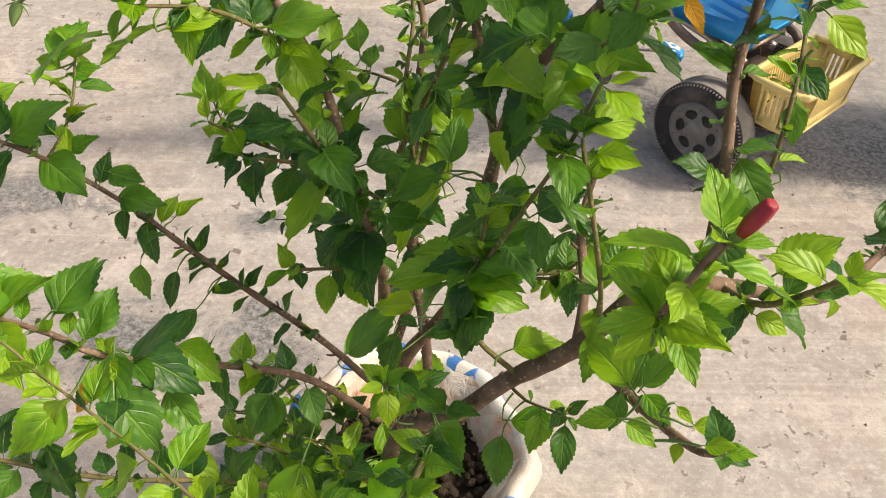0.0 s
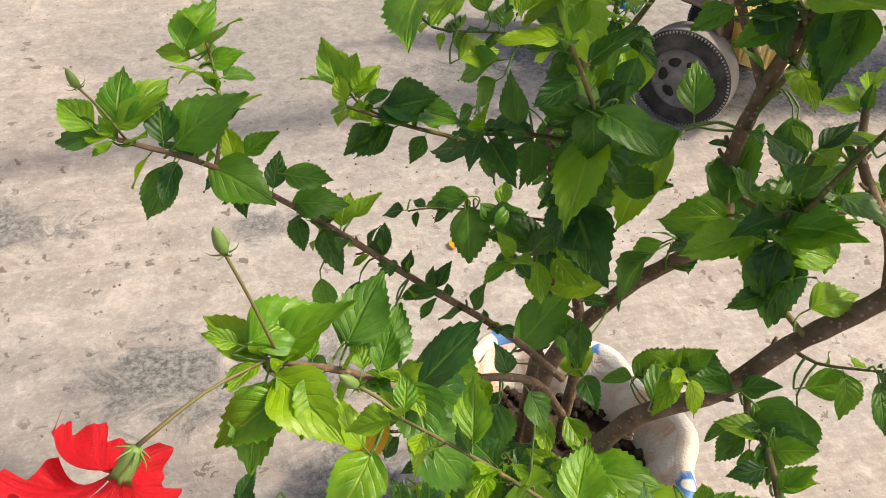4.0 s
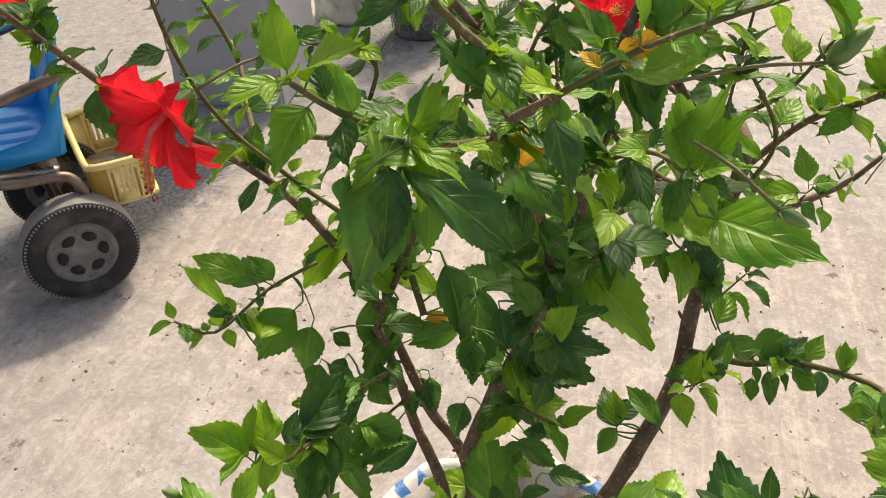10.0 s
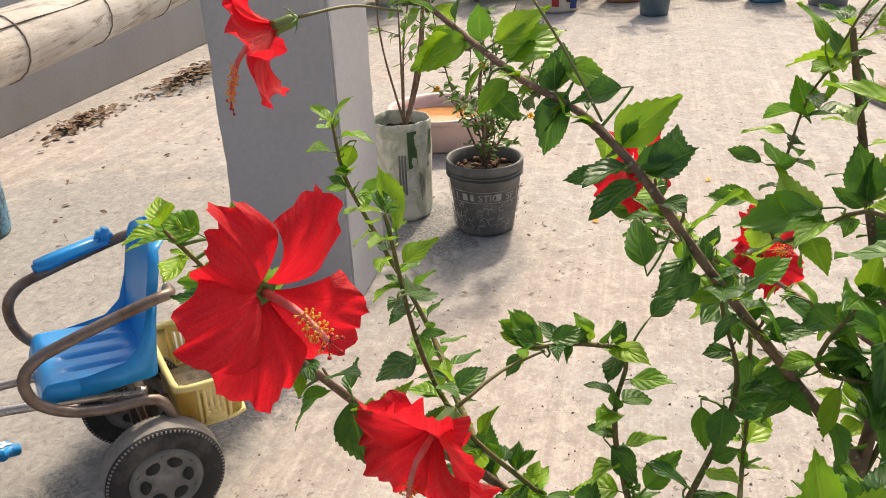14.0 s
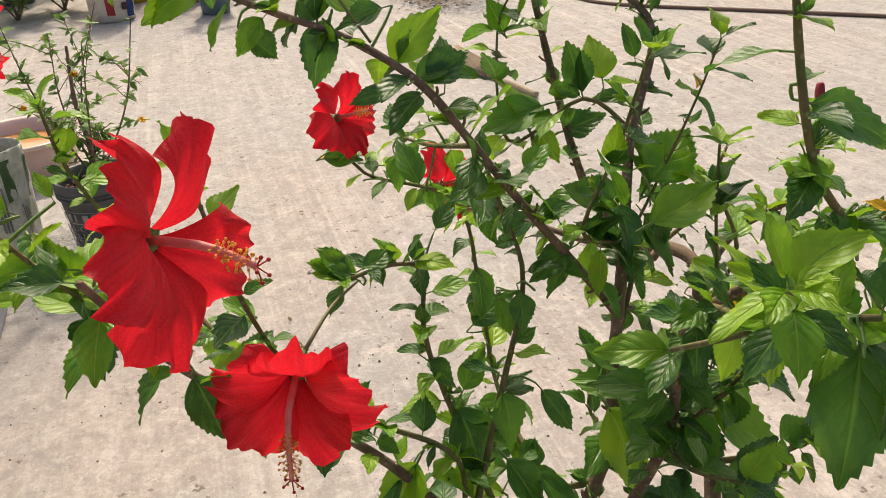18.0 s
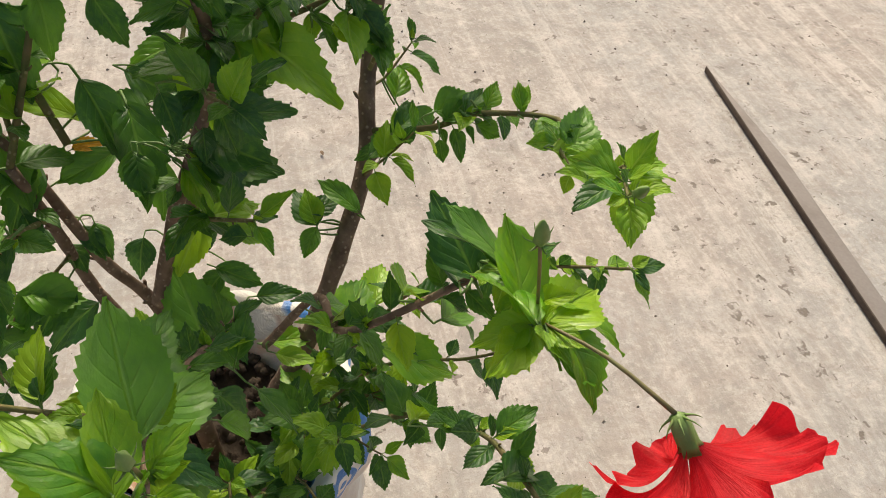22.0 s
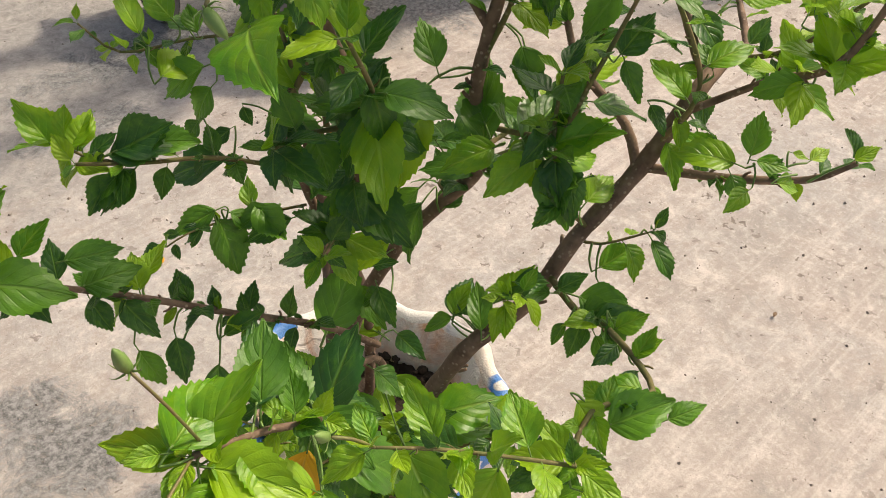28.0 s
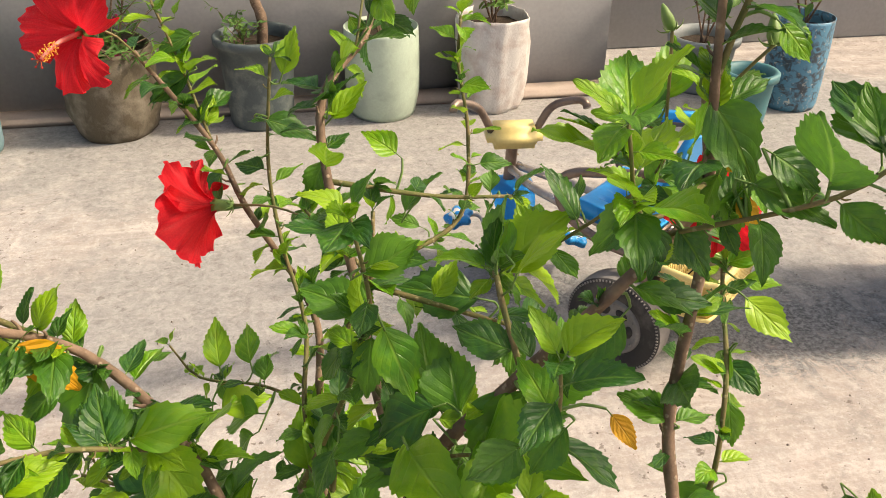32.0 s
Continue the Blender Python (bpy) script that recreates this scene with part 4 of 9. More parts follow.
near_leaf((-0.000, 0.807, 0.959), (0.027, 0.813, 0.980), (-0.02, -0.64, 0.77), "y")
near_leaf((-0.053, 0.958, 0.898), (-0.008, 0.953, 0.884), (0.03, -0.64, 0.77), joint=(-0.051, 0.959, 0.900))
near_leaf((-0.123, 1.029, 0.918), (-0.162, 1.016, 0.898), (0.09, -0.66, 0.75), joint=(-0.127, 1.030, 0.921))
near_leaf((-0.116, 1.045, 0.950), (-0.150, 1.037, 0.940), (0.08, -0.68, 0.73), joint=(-0.134, 1.040, 0.940))
near_leaf((-0.009, 0.788, 0.934), (-0.024, 0.776, 0.911), (-0.01, -0.61, 0.79))
near_leaf((0.007, 0.652, 0.928), (0.041, 0.657, 0.941), (-0.03, -0.55, 0.83), joint=(0.006, 0.654, 0.930))
near_leaf((0.092, 0.742, 0.840), (0.033, 0.756, 0.847), (-0.12, -0.52, 0.84), joint=(0.100, 0.735, 0.826))
near_leaf((0.010, 0.727, 0.872), (-0.005, 0.712, 0.851), (-0.03, -0.54, 0.84), joint=(0.009, 0.727, 0.873))
near_leaf((0.011, 0.677, 0.862), (0.005, 0.654, 0.833), (-0.03, -0.51, 0.86), joint=(0.007, 0.677, 0.862))
near_leaf((0.018, 0.665, 0.878), (0.033, 0.635, 0.843), (-0.04, -0.52, 0.86), "y", joint=(0.009, 0.669, 0.881))
near_leaf((0.101, 0.698, 0.893), (0.142, 0.709, 0.932), (-0.14, -0.54, 0.83), "y", joint=(0.101, 0.696, 0.890))
near_leaf((0.120, 0.735, 0.817), (0.114, 0.713, 0.788), (-0.14, -0.50, 0.85), joint=(0.120, 0.735, 0.817))
near_leaf((0.081, 0.613, 0.862), (0.056, 0.590, 0.832), (-0.12, -0.46, 0.88), joint=(0.085, 0.610, 0.870))
near_leaf((0.044, 0.658, 0.817), (-0.000, 0.650, 0.804), (-0.07, -0.47, 0.88), joint=(0.026, 0.651, 0.806))
near_leaf((0.094, 0.601, 0.876), (0.126, 0.591, 0.877), (-0.14, -0.46, 0.87))
near_leaf((0.128, 0.570, 0.941), (0.104, 0.560, 0.917), (-0.22, -0.48, 0.85), joint=(0.123, 0.573, 0.954))
near_leaf((0.136, 0.572, 1.001), (0.105, 0.575, 0.985), (-0.25, -0.54, 0.80))
near_leaf((0.172, 0.599, 1.041), (0.193, 0.572, 1.011), (-0.31, -0.58, 0.76), joint=(0.172, 0.600, 1.050))
near_leaf((0.197, 0.594, 1.078), (0.208, 0.582, 1.066), (-0.36, -0.59, 0.72), "y", joint=(0.182, 0.604, 1.080))
near_leaf((0.180, 0.562, 1.015), (0.210, 0.538, 1.009), (-0.32, -0.52, 0.79), joint=(0.177, 0.559, 1.000))
near_leaf((0.206, 0.535, 1.017), (0.218, 0.517, 1.005), (-0.37, -0.49, 0.79))
near_leaf((0.186, 0.562, 1.030), (0.203, 0.545, 1.021), (-0.34, -0.53, 0.77), joint=(0.191, 0.548, 1.010))
near_leaf((0.227, 0.547, 1.036), (0.226, 0.561, 1.064), (-0.40, -0.50, 0.76), joint=(0.223, 0.540, 1.028))
near_leaf((0.179, 0.591, 1.019), (0.189, 0.579, 1.007), (-0.31, -0.55, 0.78), "f", joint=(0.171, 0.595, 1.016))
near_leaf((0.175, 0.565, 1.007), (0.183, 0.553, 0.996), (-0.31, -0.52, 0.79), "f", joint=(0.177, 0.559, 1.000))
near_leaf((0.114, 0.533, 0.912), (0.123, 0.519, 0.903), (-0.20, -0.43, 0.88), "f", joint=(0.089, 0.542, 0.910))
near_leaf((-0.193, 0.670, 0.886), (-0.160, 0.662, 0.859), (0.21, -0.50, 0.84), "f")
near_leaf((-0.171, 0.695, 0.868), (-0.168, 0.711, 0.890), (0.17, -0.51, 0.84), "y")
near_leaf((-0.143, 0.632, 0.840), (-0.143, 0.653, 0.865), (0.15, -0.46, 0.88))
near_leaf((-0.132, 0.640, 0.835), (-0.088, 0.653, 0.837), (0.13, -0.46, 0.88), joint=(-0.135, 0.635, 0.830))
near_leaf((-0.135, 0.636, 0.832), (-0.134, 0.623, 0.817), (0.14, -0.46, 0.88), "y", joint=(-0.135, 0.635, 0.830))
near_leaf((-0.187, 0.583, 0.860), (-0.158, 0.599, 0.864), (0.21, -0.43, 0.88), "y", joint=(-0.192, 0.590, 0.870))
near_leaf((-0.179, 0.670, 0.852), (-0.198, 0.653, 0.842), (0.18, -0.48, 0.86), joint=(-0.172, 0.686, 0.869))
near_leaf((-0.120, 0.915, 0.668), (-0.125, 0.942, 0.706), (0.08, -0.50, 0.86), "y")
near_leaf((-0.119, 0.888, 0.635), (-0.074, 0.901, 0.644), (0.07, -0.48, 0.88), "y", joint=(-0.118, 0.906, 0.656))
near_leaf((-0.026, 0.860, 0.678), (-0.016, 0.835, 0.649), (0.01, -0.49, 0.87), "y")
near_leaf((0.288, 0.706, 0.745), (0.283, 0.684, 0.720), (-0.27, -0.42, 0.87))
near_leaf((0.301, 0.732, 0.764), (0.314, 0.708, 0.748), (-0.28, -0.44, 0.85))
near_leaf((0.323, 0.805, 0.809), (0.348, 0.799, 0.823), (-0.30, -0.49, 0.82), "y")
near_leaf((0.042, 0.798, 0.933), (0.020, 0.806, 0.949), (-0.07, -0.62, 0.79), "y", joint=(0.041, 0.786, 0.909))
near_leaf((0.153, 1.017, 0.813), (0.184, 1.012, 0.819), (-0.13, -0.60, 0.79), joint=(0.137, 1.019, 0.810))
near_leaf((0.083, 0.980, 0.767), (0.056, 0.989, 0.777), (-0.08, -0.57, 0.82), joint=(0.093, 0.973, 0.757))
near_leaf((0.187, 0.681, 1.012), (0.192, 0.690, 1.045), (-0.28, -0.59, 0.76), "y", joint=(0.178, 0.676, 0.991))
near_leaf((0.131, 0.575, 0.959), (0.140, 0.582, 0.976), (-0.23, -0.50, 0.83), joint=(0.123, 0.573, 0.954))
near_leaf((0.187, 0.613, 0.827), (0.162, 0.634, 0.836), (-0.23, -0.42, 0.88), joint=(0.189, 0.611, 0.820))
near_leaf((0.019, 0.869, 1.011), (0.027, 0.864, 0.995), (-0.04, -0.69, 0.72), "y", joint=(0.032, 0.866, 1.003))
near_leaf((0.178, 0.676, 0.990), (0.171, 0.670, 0.972), (-0.26, -0.58, 0.77), "y")
near_leaf((0.085, 0.619, 0.889), (0.054, 0.633, 0.898), (-0.13, -0.49, 0.86))
near_leaf((0.095, 0.542, 0.898), (0.073, 0.533, 0.883), (-0.16, -0.43, 0.89), joint=(0.090, 0.545, 0.900))
near_leaf((0.047, 0.627, 0.768), (0.058, 0.646, 0.788), (-0.07, -0.41, 0.91), joint=(0.040, 0.637, 0.771))
near_leaf((0.213, 0.646, 0.984), (0.191, 0.650, 0.969), (-0.31, -0.54, 0.78), joint=(0.203, 0.650, 0.980))
near_leaf((0.177, 0.590, 1.007), (0.166, 0.583, 0.983), (-0.30, -0.54, 0.79), joint=(0.171, 0.595, 1.016))
near_leaf((0.176, 0.567, 1.012), (0.170, 0.558, 0.991), (-0.32, -0.53, 0.79), joint=(0.177, 0.559, 1.000))
near_leaf((0.224, 0.639, 0.983), (0.230, 0.623, 0.962), (-0.33, -0.53, 0.78), joint=(0.203, 0.650, 0.980))
near_leaf((-0.017, 0.768, 0.719), (-0.042, 0.761, 0.681), (-0.53, -0.14, 0.83), joint=(-0.014, 0.762, 0.729))
near_leaf((-0.019, 0.734, 0.714), (-0.038, 0.716, 0.683), (-0.53, -0.11, 0.84), joint=(-0.014, 0.762, 0.729))
near_leaf((-0.105, 0.665, 0.768), (-0.121, 0.647, 0.744), (-0.54, -0.05, 0.84))
near_leaf((0.130, 0.746, 0.564), (0.115, 0.700, 0.537), (-0.51, -0.09, 0.85), joint=(0.130, 0.700, 0.554))
near_leaf((0.009, 0.570, 0.665), (-0.004, 0.539, 0.653), (-0.52, 0.04, 0.85), "y", joint=(0.017, 0.585, 0.671))
near_leaf((-0.085, 0.649, 0.711), (-0.116, 0.639, 0.673), (-0.51, -0.03, 0.86), joint=(-0.091, 0.643, 0.715))
near_leaf((-0.087, 0.661, 0.711), (-0.103, 0.662, 0.691), (-0.51, -0.04, 0.86), joint=(-0.088, 0.662, 0.710))
near_leaf((-0.087, 0.871, 0.640), (-0.124, 0.897, 0.618), (-0.44, -0.22, 0.87), joint=(-0.068, 0.876, 0.661))
near_leaf((-0.092, 0.855, 0.628), (-0.120, 0.859, 0.602), (-0.44, -0.20, 0.88), joint=(-0.068, 0.876, 0.661))
near_leaf((-0.090, 0.909, 0.673), (-0.095, 0.947, 0.695), (-0.45, -0.26, 0.86), "y", joint=(-0.096, 0.897, 0.657))
near_leaf((-0.077, 0.891, 0.663), (-0.071, 0.908, 0.682), (-0.45, -0.24, 0.86))
near_leaf((-0.028, 0.821, 0.612), (-0.061, 0.799, 0.569), (-0.46, -0.17, 0.87), joint=(-0.029, 0.824, 0.620))
near_leaf((-0.022, 0.788, 0.564), (-0.002, 0.749, 0.574), (-0.45, -0.13, 0.88))
near_leaf((-0.063, 0.721, 0.612), (-0.090, 0.721, 0.585), (-0.46, -0.09, 0.88), joint=(-0.069, 0.686, 0.610))
near_leaf((-0.074, 0.679, 0.616), (-0.081, 0.616, 0.605), (-0.46, -0.05, 0.89), joint=(-0.071, 0.682, 0.620))
near_leaf((-0.172, 0.824, 0.623), (-0.147, 0.794, 0.634), (-0.39, -0.19, 0.90), joint=(-0.176, 0.811, 0.613))
near_leaf((-0.205, 0.820, 0.628), (-0.182, 0.817, 0.646), (-0.37, -0.19, 0.91), joint=(-0.207, 0.815, 0.625))
near_leaf((-0.075, 0.828, 0.498), (-0.079, 0.784, 0.481), (-0.39, -0.16, 0.91), joint=(-0.081, 0.824, 0.491))
near_leaf((-0.232, 0.853, 0.640), (-0.237, 0.890, 0.657), (-0.35, -0.23, 0.91), "y")
near_leaf((-0.233, 0.845, 0.636), (-0.204, 0.846, 0.660), (-0.35, -0.22, 0.91), "y", joint=(-0.230, 0.841, 0.636))
near_leaf((-0.232, 0.832, 0.626), (-0.216, 0.812, 0.630), (-0.35, -0.21, 0.91), "y", joint=(-0.230, 0.841, 0.636))
near_leaf((-0.211, 0.810, 0.619), (-0.237, 0.812, 0.600), (-0.37, -0.18, 0.91))
near_leaf((-0.047, 0.709, 0.453), (-0.057, 0.666, 0.441), (-0.39, -0.06, 0.92), joint=(-0.058, 0.730, 0.462))
near_leaf((-0.045, 0.682, 0.472), (-0.059, 0.645, 0.457), (-0.40, -0.05, 0.91))
near_leaf((-0.020, 0.774, 0.514), (-0.042, 0.765, 0.491), (-0.43, -0.12, 0.90), joint=(-0.027, 0.788, 0.520))
near_leaf((-0.006, 0.531, 0.555), (-0.008, 0.558, 0.549), (-0.46, 0.07, 0.89), joint=(-0.001, 0.524, 0.567))
near_leaf((-0.032, 0.595, 0.500), (-0.010, 0.603, 0.521), (-0.42, 0.02, 0.91), "y", joint=(-0.024, 0.567, 0.485))
near_leaf((-0.036, 0.595, 0.497), (-0.053, 0.610, 0.481), (-0.42, 0.02, 0.91), joint=(-0.024, 0.567, 0.485))
near_leaf((-0.016, 0.482, 0.584), (-0.010, 0.459, 0.598), (-0.46, 0.11, 0.88))
near_leaf((-0.026, 0.487, 0.572), (-0.039, 0.488, 0.558), (-0.45, 0.11, 0.88), joint=(-0.015, 0.487, 0.584))
near_leaf((-0.223, 0.632, 0.936), (-0.220, 0.641, 0.944), (-0.62, -0.02, 0.78), "f")
near_leaf((-0.223, 0.624, 0.939), (-0.219, 0.610, 0.948), (-0.63, -0.01, 0.78), "f")
near_leaf((-0.028, 0.772, 0.596), (-0.020, 0.750, 0.600), (-0.46, -0.12, 0.88), "f", joint=(-0.026, 0.775, 0.600))
near_leaf((-0.297, 0.708, 0.917), (-0.326, 0.727, 0.869), (-0.46, 0.33, 0.82))
near_leaf((-0.277, 0.708, 0.915), (-0.266, 0.698, 0.943), (-0.48, 0.32, 0.82), joint=(-0.274, 0.710, 0.919))
near_leaf((-0.291, 0.707, 0.926), (-0.304, 0.692, 0.924), (-0.48, 0.33, 0.81), "y", joint=(-0.291, 0.705, 0.927))
near_leaf((-0.200, 0.583, 0.877), (-0.188, 0.569, 0.918), (-0.46, 0.40, 0.79), "y")
near_leaf((-0.205, 0.576, 0.879), (-0.201, 0.559, 0.911), (-0.45, 0.41, 0.79), "y", joint=(-0.201, 0.585, 0.872))
near_leaf((-0.199, 0.594, 0.854), (-0.231, 0.567, 0.846), (-0.45, 0.38, 0.81), "y", joint=(-0.183, 0.595, 0.867))
near_leaf((-0.225, 0.569, 0.861), (-0.258, 0.531, 0.873), (-0.42, 0.41, 0.81), "y", joint=(-0.201, 0.585, 0.872))
near_leaf((-0.105, 0.680, 0.792), (-0.086, 0.725, 0.793), (-0.50, 0.23, 0.83), "y")
near_leaf((-0.098, 0.672, 0.748), (-0.094, 0.705, 0.735), (-0.48, 0.23, 0.85))
near_leaf((-0.088, 0.644, 0.717), (-0.121, 0.634, 0.688), (-0.46, 0.24, 0.86), "y", joint=(-0.091, 0.643, 0.715))
near_leaf((-0.086, 0.665, 0.634), (-0.113, 0.629, 0.626), (-0.42, 0.20, 0.89), joint=(-0.074, 0.676, 0.640))
near_leaf((0.002, 0.675, 0.557), (-0.038, 0.673, 0.519), (-0.43, 0.16, 0.89), joint=(0.018, 0.673, 0.562))
near_leaf((0.040, 0.718, 0.526), (0.004, 0.727, 0.490), (-0.44, 0.12, 0.89), joint=(0.058, 0.695, 0.552))
near_leaf((0.092, 0.728, 0.545), (0.110, 0.777, 0.555), (-0.47, 0.11, 0.87), joint=(0.090, 0.700, 0.551))
near_leaf((0.121, 0.707, 0.552), (0.094, 0.694, 0.525), (-0.48, 0.13, 0.87), "y", joint=(0.130, 0.700, 0.554))
near_leaf((-0.023, 0.842, 0.675), (-0.051, 0.881, 0.640), (-0.49, 0.04, 0.87), "y", joint=(-0.027, 0.852, 0.669))
near_leaf((-0.081, 0.896, 0.663), (-0.073, 0.940, 0.674), (-0.46, -0.01, 0.89), joint=(-0.076, 0.884, 0.660))
near_leaf((-0.039, 0.872, 0.721), (-0.048, 0.859, 0.711), (-0.52, 0.01, 0.86), joint=(-0.035, 0.868, 0.728))
near_leaf((0.271, 0.698, 0.642), (0.255, 0.698, 0.614), (-0.57, 0.13, 0.81), joint=(0.274, 0.689, 0.650))
near_leaf((-0.019, 0.887, 0.852), (-0.014, 0.901, 0.863), (-0.62, -0.00, 0.79), "y", joint=(-0.021, 0.869, 0.847))
near_leaf((0.117, 0.809, 0.879), (0.106, 0.807, 0.850), (-0.67, 0.08, 0.74), joint=(0.120, 0.798, 0.892))
near_leaf((0.297, 0.732, 0.774), (0.283, 0.728, 0.741), (-0.64, 0.12, 0.76), joint=(0.295, 0.737, 0.766))
near_leaf((-0.006, 0.795, 0.724), (0.007, 0.771, 0.750), (-0.53, 0.09, 0.84), joint=(-0.006, 0.809, 0.720))
near_leaf((0.010, 0.735, 0.893), (0.011, 0.717, 0.911), (-0.64, 0.17, 0.75), "y", joint=(0.010, 0.734, 0.894))
near_leaf((0.009, 0.707, 0.809), (-0.002, 0.688, 0.800), (-0.58, 0.18, 0.80), joint=(0.011, 0.702, 0.815))
near_leaf((0.053, 0.601, 0.818), (0.039, 0.597, 0.793), (-0.57, 0.27, 0.77))
near_leaf((0.049, 0.657, 0.828), (0.039, 0.688, 0.863), (-0.25, -0.47, 0.85), joint=(0.056, 0.621, 0.818))
near_leaf((0.092, 0.604, 0.869), (0.064, 0.591, 0.831), (-0.33, -0.44, 0.83), joint=(0.090, 0.607, 0.880))
near_leaf((0.095, 0.594, 0.881), (0.131, 0.578, 0.898), (-0.34, -0.44, 0.83), joint=(0.089, 0.606, 0.879))
near_leaf((0.044, 0.640, 0.832), (0.003, 0.643, 0.813), (-0.25, -0.46, 0.85), joint=(0.061, 0.619, 0.826))
near_leaf((0.051, 0.617, 0.807), (0.030, 0.586, 0.766), (-0.25, -0.42, 0.87))
near_leaf((0.048, 0.634, 0.828), (0.067, 0.626, 0.831), (-0.25, -0.45, 0.86), "y", joint=(0.056, 0.621, 0.818))
near_leaf((-0.002, 0.767, 0.606), (-0.018, 0.810, 0.646), (-0.13, -0.42, 0.90), "y", joint=(-0.026, 0.775, 0.600))
near_leaf((-0.003, 0.663, 0.708), (0.003, 0.691, 0.738), (-0.15, -0.41, 0.90), joint=(0.029, 0.646, 0.700))
near_leaf((0.030, 0.640, 0.790), (-0.006, 0.641, 0.774), (-0.22, -0.44, 0.87), joint=(0.034, 0.636, 0.795))
near_leaf((0.010, 0.672, 0.785), (-0.022, 0.671, 0.771), (-0.19, -0.46, 0.87))
near_leaf((0.050, 0.620, 0.724), (0.035, 0.592, 0.695), (-0.22, -0.38, 0.90), joint=(0.035, 0.641, 0.740))
near_leaf((0.041, 0.645, 0.595), (0.005, 0.678, 0.608), (-0.17, -0.33, 0.93), joint=(0.050, 0.645, 0.600))
near_leaf((0.019, 0.585, 0.671), (0.069, 0.586, 0.694), (-0.18, -0.32, 0.93), joint=(0.017, 0.585, 0.671))
near_leaf((-0.002, 0.559, 0.680), (-0.053, 0.564, 0.669), (-0.16, -0.31, 0.94), "y", joint=(0.014, 0.550, 0.679))
near_leaf((0.011, 0.549, 0.670), (0.051, 0.539, 0.680), (-0.17, -0.29, 0.94), "y", joint=(0.013, 0.544, 0.668))
near_leaf((0.018, 0.539, 0.667), (0.005, 0.516, 0.650), (-0.18, -0.28, 0.94), joint=(0.013, 0.544, 0.668))
near_leaf((-0.006, 0.730, 0.616), (-0.073, 0.713, 0.588), (-0.13, -0.40, 0.91), joint=(-0.024, 0.778, 0.610))
near_leaf((-0.093, 0.662, 0.727), (-0.084, 0.642, 0.710), (-0.06, -0.43, 0.90))
near_leaf((-0.092, 0.686, 0.574), (-0.098, 0.659, 0.554), (-0.05, -0.36, 0.93), joint=(-0.092, 0.681, 0.570))
near_leaf((-0.134, 0.639, 0.835), (-0.086, 0.643, 0.847), (-0.02, -0.49, 0.87), "y", joint=(-0.135, 0.635, 0.830))
near_leaf((-0.144, 0.626, 0.846), (-0.150, 0.646, 0.873), (-0.01, -0.49, 0.87))
near_leaf((-0.127, 0.648, 0.812), (-0.096, 0.622, 0.787), (-0.03, -0.48, 0.88), "y", joint=(-0.125, 0.650, 0.814))
near_leaf((0.280, 0.689, 0.670), (0.235, 0.692, 0.635), (-0.37, -0.35, 0.86), joint=(0.277, 0.695, 0.681))
near_leaf((0.242, 0.687, 0.588), (0.287, 0.664, 0.605), (-0.31, -0.33, 0.89), "y")
near_leaf((0.181, 0.682, 0.550), (0.172, 0.655, 0.527), (-0.26, -0.32, 0.91), joint=(0.183, 0.697, 0.561))
near_leaf((0.047, 0.556, 0.820), (0.036, 0.567, 0.823), (-0.27, -0.38, 0.88), "y", joint=(0.062, 0.535, 0.810))
near_leaf((0.065, 0.589, 0.832), (0.088, 0.582, 0.841), (-0.29, -0.41, 0.86), joint=(0.062, 0.600, 0.830))
near_leaf((0.077, 0.517, 0.712), (0.075, 0.497, 0.699), (-0.26, -0.27, 0.93), joint=(0.094, 0.497, 0.710))
near_leaf((0.048, 0.535, 0.624), (0.082, 0.536, 0.639), (-0.20, -0.26, 0.95), "y", joint=(0.033, 0.526, 0.613))
near_leaf((0.197, 0.583, 0.771), (0.210, 0.545, 0.753), (-0.38, -0.33, 0.86))
near_leaf((0.187, 0.557, 0.733), (0.189, 0.525, 0.713), (-0.36, -0.30, 0.88))
near_leaf((0.112, 0.457, 0.677), (0.090, 0.497, 0.683), (-0.29, -0.20, 0.94), "y", joint=(0.118, 0.444, 0.681))
near_leaf((0.095, 0.488, 0.751), (0.101, 0.504, 0.765), (-0.30, -0.26, 0.92), joint=(0.088, 0.490, 0.740))
near_leaf((0.165, 0.545, 0.695), (0.183, 0.523, 0.695), (-0.32, -0.28, 0.90), "y", joint=(0.179, 0.537, 0.700))
near_leaf((0.364, 0.646, 0.693), (0.367, 0.607, 0.666), (-0.43, -0.31, 0.85), joint=(0.380, 0.611, 0.682))
near_leaf((0.343, 0.590, 0.682), (0.370, 0.554, 0.690), (-0.43, -0.27, 0.86), "y", joint=(0.341, 0.591, 0.681))
near_leaf((0.002, 0.739, 0.864), (0.017, 0.723, 0.846), (-0.18, -0.56, 0.81), "y", joint=(0.006, 0.739, 0.866))
near_leaf((0.056, 0.610, 0.815), (0.037, 0.590, 0.771), (-0.42, -0.40, 0.81))
near_leaf((0.178, 0.582, 0.745), (0.203, 0.560, 0.760), (-0.47, -0.31, 0.83), "y", joint=(0.187, 0.575, 0.751))
near_leaf((0.046, 0.620, 0.726), (0.040, 0.592, 0.696), (-0.36, -0.37, 0.86), joint=(0.035, 0.641, 0.740))
near_leaf((-0.012, 0.663, 0.693), (-0.057, 0.665, 0.666), (-0.29, -0.40, 0.87), joint=(0.029, 0.646, 0.700))
near_leaf((-0.089, 0.622, 0.744), (-0.105, 0.605, 0.718), (-0.25, -0.42, 0.87), joint=(-0.100, 0.625, 0.740))
